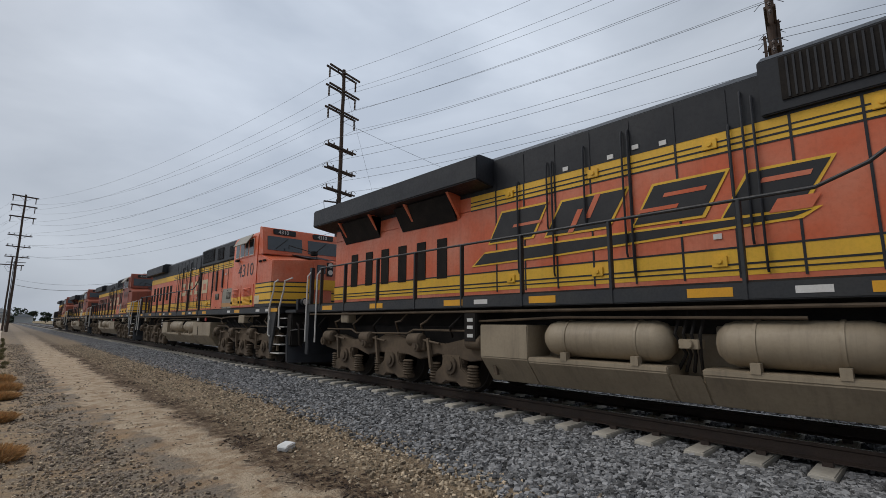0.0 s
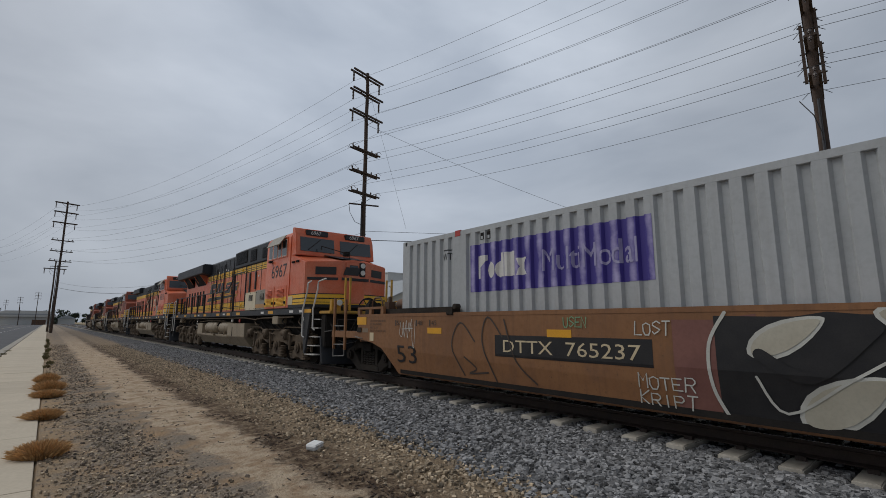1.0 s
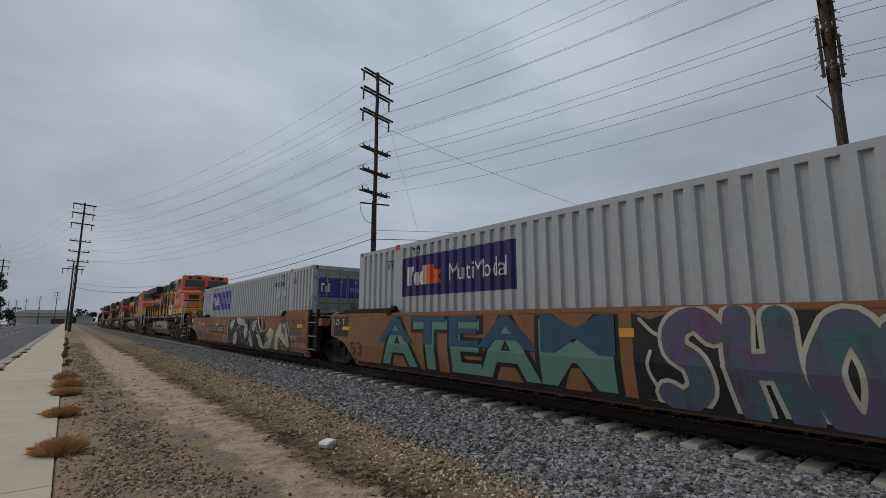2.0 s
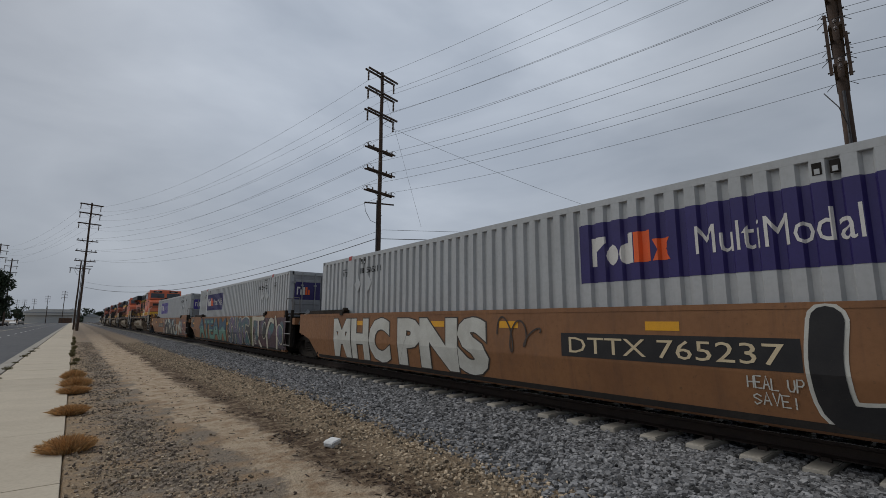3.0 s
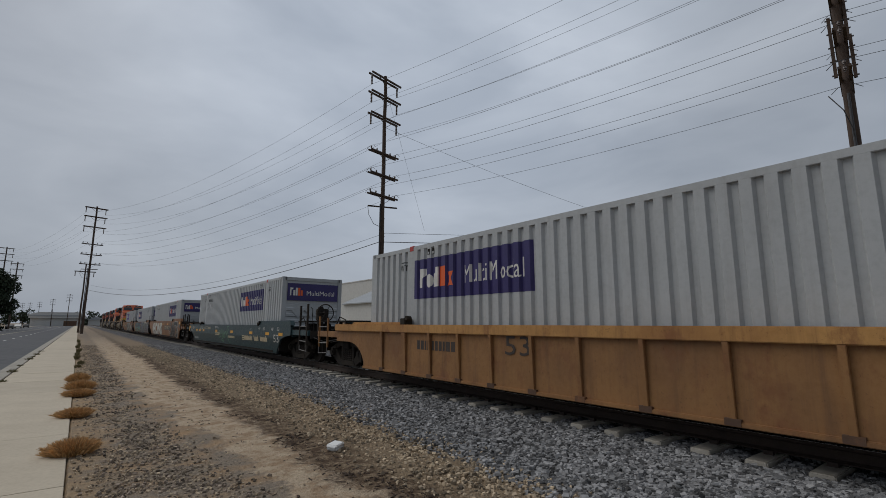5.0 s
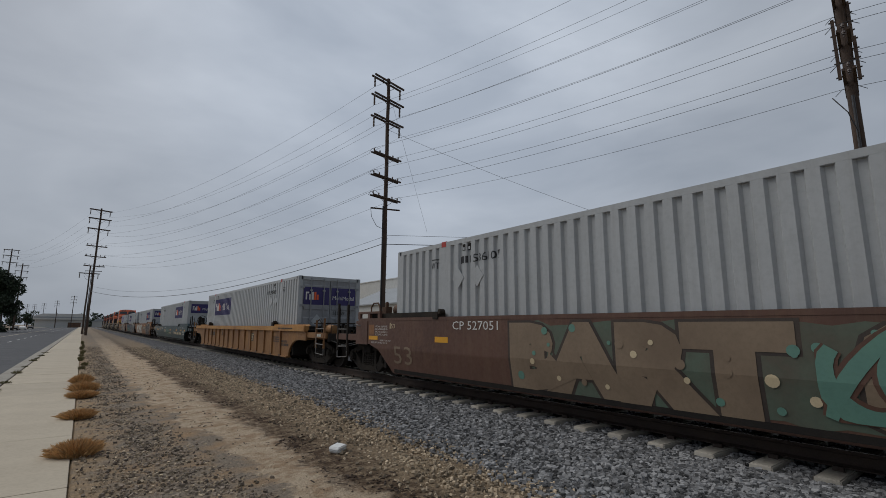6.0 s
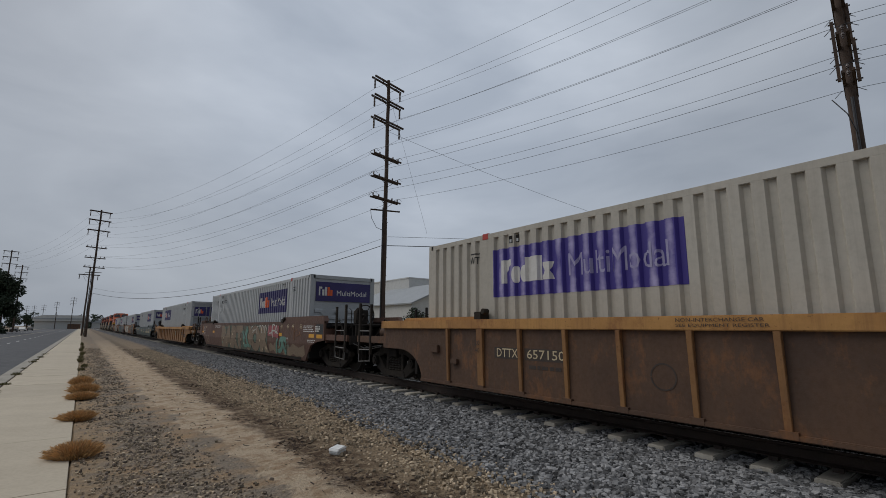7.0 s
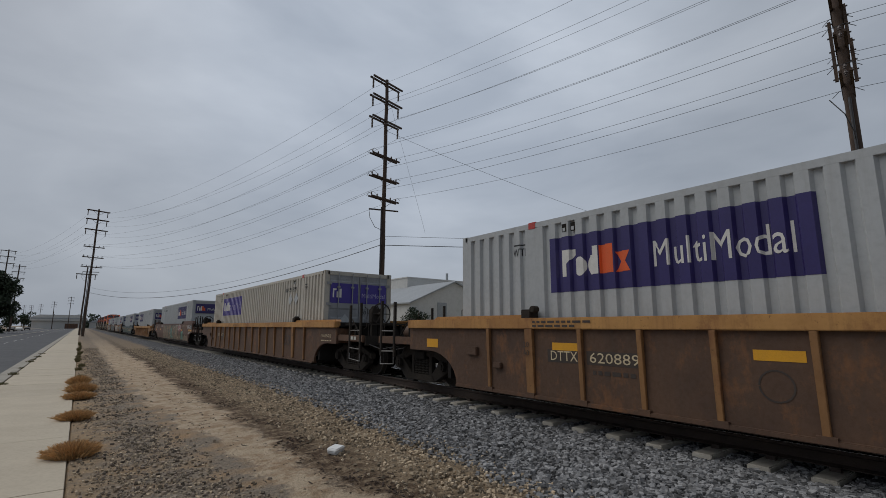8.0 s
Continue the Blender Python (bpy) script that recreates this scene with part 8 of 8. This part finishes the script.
# dark brown car with faded pieces
stencil(car6, "CP 527051", -2.6, 1.28, 0.17, 1.35)
part("notice_board", Geo().box(-1.548, -1.528, 1.08, 1.75, 0.85, 1.48), M["brown_red"], car6, "riveted brown board", bevel=0.008)
part("grab_iron", Geo().tube([(-1.54, 1.72, 1.40), (-1.60, 1.70, 1.40), (-1.60, 1.50, 1.36), (-1.54, 1.48, 1.36)], 0.013, 6), M["step_grey"], car6)
patch(car6, 1.02, 0.74, 1.12, 1.38, "brown", "paint_patch")
for k, txt in enumerate(("2 INCH HF COMP SHOES", "NO. 24 BRAKE BEAMS", "SPRG 7 OC D-5 3 IC D-5", "2 OC B-432 2 IC B-433")):
    stencil(car6, txt, 0.67, 1.31 - 0.068 * k, 0.045, 0.62)
stencil(car6, "MINER TCC-IV-COLT", 0.40, 0.96, 0.04, 0.52)
stencil(car6, "BRG SET-UP HGT 5-1 16", 0.85, 0.90, 0.04, 0.80)
stencil(car6, "53", -0.13, 1.29, 0.11, 0.17, "cream_paint")
painted_on_wall("stencil", [rect(-0.10, -0.06, 1.28, 1.42)], M["cream_paint"], car6, 0.004, flat=-1.53, crease=True)
reflectors(car6, (0.78,), 1.04, w=0.47, h=0.10)
stencil(car6, "53", -0.25, 0.44, 0.42, 0.8, "spray_tan")
patch(car6, -4.4, -12.3, 0.24, 1.46, "spray_moss", "graffiti", lift=0.002, wavy=0.1, seed=16)
bubble(car6, "BART", -4.2, -8.6, 0.25, 1.46, "spray_tan", "faded_black", 0.085, 0.03)
bubble(car6, "SOR", -9.0, -12.6, 0.25, 1.46, "spray_tan", "faded_black", 0.085, 0.03)
patch(car6, -12.5, -16.4, 0.24, 0.80, "spray_tan", "graffiti", lift=0.002, wavy=0.2, seed=17)
dots = random.Random(77)
for mt in ("spray_tan", "teal", "cream_paint"):
    sh = []
    for k in range(14):
        cy, cz, cr = dots.uniform(-12.2, -4.4), dots.uniform(0.4, 1.35), dots.uniform(0.03, 0.075)
        sh.append([(cy + cr * math.cos(t), cz + cr * math.sin(t)) for t in np.linspace(0, 5.8, 12)])
    painted_on_wall("graffiti", sh, M[mt], car6, 0.016, "sprayed dots", -1.53, True)
graffiti(car6, -8.7, -9.9, 0.4, 1.40, "teal", "brown_red", 31, 2, 0.24, lift=0.018)
patch(car6, -12.4, -13.75, 0.92, 1.46, "spray_pink", "graffiti", lift=0.020, wavy=0.1, seed=6)
sprayed(car6, [[(-12.5, 1.42), (-12.62, 1.1), (-12.85, 1.12)], [(-12.9, 1.05), (-12.98, 1.44)], [(-13.08, 0.95), (-13.05, 1.42), (-13.28, 1.40)], [(-13.0, 1.2), (-13.3, 1.2)], [(-13.35, 1.08), (-13.45, 1.4), (-13.6, 1.2), (-13.4, 1.15), (-13.7, 1.1)]], 0.055, "spray_white", 0.028)
squiggle(car6, -10.0, -11.0, 1.2, 0.22, "spray_white", 21, 0.04)
squiggle(car6, -11.2, -12.3, 1.25, 0.2, "spray_white", 22, 0.04)
graffiti(car6, -13.3, -14.6, 0.30, 1.0, "teal", "brown_red", 36, 2, 0.22)
tag(car6, "SOKA", -14.2, 0.60, 0.22, 0.75, "teal")
stencil(car6, "L 73-4", -14.35, 0.88, 0.09, 0.45)
for y, txt in ((-13.9, "40"), (-14.6, "45"), (-15.15, "48"), (-15.95, "53")):
    stencil(car6, txt, y, 1.30, 0.14, 0.22, "cream_paint")
bars(car6, "stencil", -16.3, 1.40, 4, M["white_paint"], wide=0.9, h=0.03)
bars(car6, "stencil", -16.7, 0.92, 2, M["white_paint"], wide=0.7, h=0.025, seed=2)
squiggle(car6, -15.2, -16.1, 1.1, 0.3, "brown", 27, 0.03)
patch(car6, -17.42, -18.0, 1.12, 1.44, "black_paint", "notice")
bars(car6, "stencil", -17.35, 1.38, 3, M["white_paint"], wide=0.35, h=0.04, flat=-1.535)
reflectors(car6, (-2.2, -5.8, -10.1, -13.85, -17.04), 1.06)
reflectors(car6, (-17.70,), 1.05, w=0.46)

# rusty ribbed cars
for car, num, sd in ((car7, "DTTX 657150", 2), (car8, "DTTX 620889", 4)):
    patch(car, -2.45, -3.1, 0.80, 1.0, "faded_black", "number_panel", crease=False)
    patch(car, -3.2, -4.1, 0.80, 1.0, "faded_black", "number_panel", crease=False)
    stencil(car, "DTTX", -2.52, 0.83, 0.15, 0.52, "cream_paint", **F8)
    stencil(car, num[5:], -3.26, 0.83, 0.15, 0.8, "cream_paint", **F8)
    stencil(car, "20", -1.98, 1.02, 0.09, 0.13, "faded_black", flat=-1.60, crease=False)
    stencil(car, "40", -1.98, 0.88, 0.09, 0.13, "faded_black", flat=-1.60, crease=False)
    bars(car, "stencil", -3.3, 0.72, 1, M["faded_black"], wide=0.7, h=0.06, crease=False, seed=sd)
    if car is car7:
        stencil(car, "NON-INTERCHANGE CAR", -5.9, 1.435, 0.045, 1.0, "faded_black", flat=-1.607, crease=False)
        stencil(car, "SEE EQUIPMENT REGISTER", -5.9, 1.365, 0.045, 1.05, "faded_black", flat=-1.607, crease=False)
    else:
        bars(car, "stencil", -2.2, 1.46, 2, M["faded_black"], wide=1.1, h=0.035, flat=-1.607, crease=False, seed=sd)
    painted_on_wall("stencil", ribbon([(-5.65 + 0.17 * math.cos(t), 0.72 + 0.17 * math.sin(t)) for t in np.linspace(0, 6.2, 20)], 0.02, False), M["faded_black"], car, 0.004, flat=-1.53)
    part("bracket", Geo().box(-1.60, -1.53, -0.75, -0.45, 0.82, 0.98), M["car_rust"], car, bevel=0.01)
    part("bracket", Geo().box(-1.60, -1.53, -1.4, -1.2, 0.62, 0.72), M["car_rust"], car, bevel=0.01)
stencil(car7, "53", -13.2, 0.68, 0.36, 0.6, "faded_black", **F8)
stencil(car7, "20", -14.15, 1.02, 0.10, 0.14, "faded_black", flat=-1.60, crease=False)
stencil(car7, "1W 8 9-7/8", -16.6, 1.02, 0.10, 0.75, "cream_paint", **F8)
bars(car7, "stencil", -16.6, 0.94, 1, M["cream_paint"], wide=0.8, h=0.03, crease=False)
reflectors(car8, (-2.8, -5.7, -9.5, -13.0), 1.05, w=0.5)
part("reflector", Geo().box(-1.536, -1.528, 0.55, 0.95, 0.92, 1.10), M["reflector"], car8, "yellow reflector plate")
for car in (car7, car8, car5):
    bars(car, "chalk_mark", -18.6, 1.08, 1, M["spray_white"], flat=-1.49, wide=0.3, h=0.09, crease=False, seed=8)

container(FRONTS[0], True, "box_grey", "532488", True, "grey corrugated container with a bleached sign", -2.31)
container(FRONTS[1], True, "box_grey", "534322", False, "grey corrugated container with a blue sign", -2.20)
container(FRONTS[2], False, "box_grey", "536218", False, "grey corrugated container with ribbed end wall", -10.08)
container(FRONTS[3] - 0.09, False, "box_grey", "538385", False, "clean grey corrugated container", -9.97)
container(FRONTS[4], True, "box_grey", "538389", False, "grey corrugated container with barred doors", -2.12)
container(FRONTS[5], False, "box_grey", "536107", False, "grey corrugated container with blue end sign", -10.00)
container(FRONTS[6], True, "box_tan", "531859", True, "dirty beige corrugated container with flaking sign", -2.20)
container(FRONTS[7], True, "box_grey", "537715", False, "grey corrugated container with fresh blue sign", -2.38)

# ---- things on the ground ----
def off_ties(x, y):
    """False where a tie's end lies."""
    u = np.abs(((y + 7.0 + 0.31) % 0.62) - 0.31)
    return (x < 6.30) | (u > 0.17)


scatter("ballast", "grey crushed-stone ballast", 95000, 3.6, 6.85, 0.4, 44.0, 0.030, 0.064, "stone", 1, 1.75,
        keep=lambda x, y, r: (r < np.clip((x - 3.60 - np.minimum(0.06 * y, 0.65)) / 0.7, 0, 1)) & off_ties(x, y))
scatter("ballast", "grey crushed-stone ballast between the tracks", 17000, 7.1, 12.7, -2.0, 18.0, 0.035, 0.070, "stone", 2, 1.2)
scatter("gravel", "brown and buff stones along the ballast's foot", 38000, 2.75, 5.3, 0.4, 44.0, 0.012, 0.046, "brown_stone", 3, 1.8,
        keep=lambda x, y, r: r < np.clip((x - 2.85) / 0.9, 0, 1) * np.clip((4.45 + np.minimum(0.06 * y, 0.65) - x) / 0.7, 0, 1))
scatter("gravel", "loose buff roadside gravel", 21000, 0.10, 2.3, 2.5, 48.0, 0.006, 0.034, "brown_stone", 4, 2.0,
        keep=lambda x, y, r: r < np.clip((np.maximum(2.2 - 0.065 * y, 1.35) - x) / 0.5, 0.03, 1) * np.clip((x + 0.25) / 0.8, 0, 1))
scatter("gravel", "dark stones on the roadside", 17000, 0.10, 2.2, 2.5, 48.0, 0.006, 0.042, "dark_stone", 6, 2.0,
        keep=lambda x, y, r: r < np.clip((np.maximum(2.2 - 0.065 * y, 1.35) - x) / 0.5, 0.02, 1) * np.clip((x - 0.05) / 0.8, 0, 1))
scatter("litter", "dark bark chips and leaf litter beside the sandy strip", 20000, 2.2, 3.9, 2.5, 44.0, 0.006, 0.026, "twig", 7, 1.6, 0.2, 0.45,
        keep=lambda x, y, r: r < 0.95 * np.exp(-((x - 2.78 - 0.10 * np.sin(y * 1.7) - 0.07 * np.sin(y * 4.3)) / 0.22) ** 2) * (0.55 + 0.45 * np.sin(y * 2.6 + 3.0 * x)), stretch=1.9)
scatter("litter", "scattered twigs on the sand", 420, 1.7, 3.3, 2.5, 24.0, 0.007, 0.02, "twig", 8, 1.4, 0.2, 0.3, stretch=5.5)
scatter("litter", "dark clods on the roadside gravel", 260, 0.3, 2.0, 3.5, 24.0, 0.01, 0.034, "twig", 9, 1.6, 0.15, 0.4, stretch=1.3)
for k, (x, y, w, h) in enumerate(((0.10, 8.35, 0.66, 0.20), (0.11, 11.55, 0.60, 0.17), (0.17, 14.75, 0.66, 0.17), (0.21, 16.2, 0.72, 0.24), (0.16, 18.3, 0.62, 0.26))):
    tussock(x, y, w, h, "dry straw-coloured grass tuft at the pavement's edge", k + 1)
for k in range(16):
    rk = random.Random(300 + k)
    tussock(0.14 + rk.uniform(-0.05, 0.12), 20.5 + 2.6 * k + rk.uniform(-1, 1), rk.uniform(0.2, 0.4), rk.uniform(0.10, 0.28), "small dark weed in the pavement's edge", 40 + k, "olive_grass", 160)
for k in range(9):
    rk = random.Random(400 + k)
    tussock(-1.68 + rk.uniform(-0.04, 0.04), 14.0 + 3.1 * k + rk.uniform(-1, 1), rk.uniform(0.2, 0.4), rk.uniform(0.06, 0.14), "small dry weed in the kerb joint", 70 + k, "olive_grass", 120)
for k in range(46):
    rk = random.Random(500 + k)
    tussock(rk.uniform(22, 40), rk.uniform(-3, 16), rk.uniform(0.9, 1.8), rk.uniform(0.5, 1.1), "tall dry grass beyond the tracks", 90 + k, rk.choice(("dry_grass", "olive_grass")), 700)


def foam_box(x, y):
    """A closed takeaway box with a bevelled lid."""
    b = thing("takeaway_box", "white foam takeaway box lying on the gravel", "food box", pose(x, y, 0.02, 4, -3, 32))
    part("tray", Geo().prism([(-0.10, 0.0), (0.10, 0.0), (0.12, 0.045), (-0.12, 0.045)], "y", -0.075, 0.075), M["foam"], b, bevel=0.012)
    part("lid", Geo().prism([(-0.125, 0.047), (0.125, 0.047), (0.10, 0.085), (-0.10, 0.085)], "y", -0.08, 0.08), M["foam"], b, bevel=0.012)


foam_box(3.02, 6.36)


def parked_car(x, y, paint, label, yaw=0):
    c = thing("car", label, "car", pose(x, y, -0.145, 0, 0, yaw))
    body = Geo().prism([(-2.2, 0.35), (2.2, 0.35), (2.25, 0.75), (1.3, 0.92), (0.75, 1.40), (-1.1, 1.42), (-1.9, 0.95), (-2.25, 0.85)], "x", -0.88, 0.88)
    part("body", body, M[paint], c, bevel=0.06)
    part("window", Geo().prism([(1.15, 0.95), (0.70, 1.34), (-1.05, 1.36), (-1.65, 0.97)], "x", -0.885, 0.885), M["glass"], c)
    for s in (-1, 1):
        for q in (-1.35, 1.35):
            w = part("wheel", Geo().disc((s * 0.78, q, 0.32), "x", 0.32, 0.2, 20), M["under"], c)
            part("rim", Geo().disc((s * 0.885, q, 0.32), "x", 0.19, 0.02, 14), M["tread"], w)


parked_car(-17.4, 232, "white_paint", "white car parked across the road")
parked_car(-17.4, 205, "black_paint", "dark car parked across the road")
parked_car(-17.2, 262, "loco_black", "dark car parked far down the road")


def motions():
    """The whole train rolls away along the track at a steady speed."""
    for ob, y in MOVING:
        walk(ob, [(t, pose(TRACK_X, y + SPEED * t, RAIL_Z)) for t in (0.0, 2.0, 4.0, 6.0, 8.0)])
    for ob, y, r in ROLLING:
        walk(ob, [(k / FPS, pose(0, y, r, -math.degrees(SPEED / r) * k / FPS)) for k in range(241)])


motions()
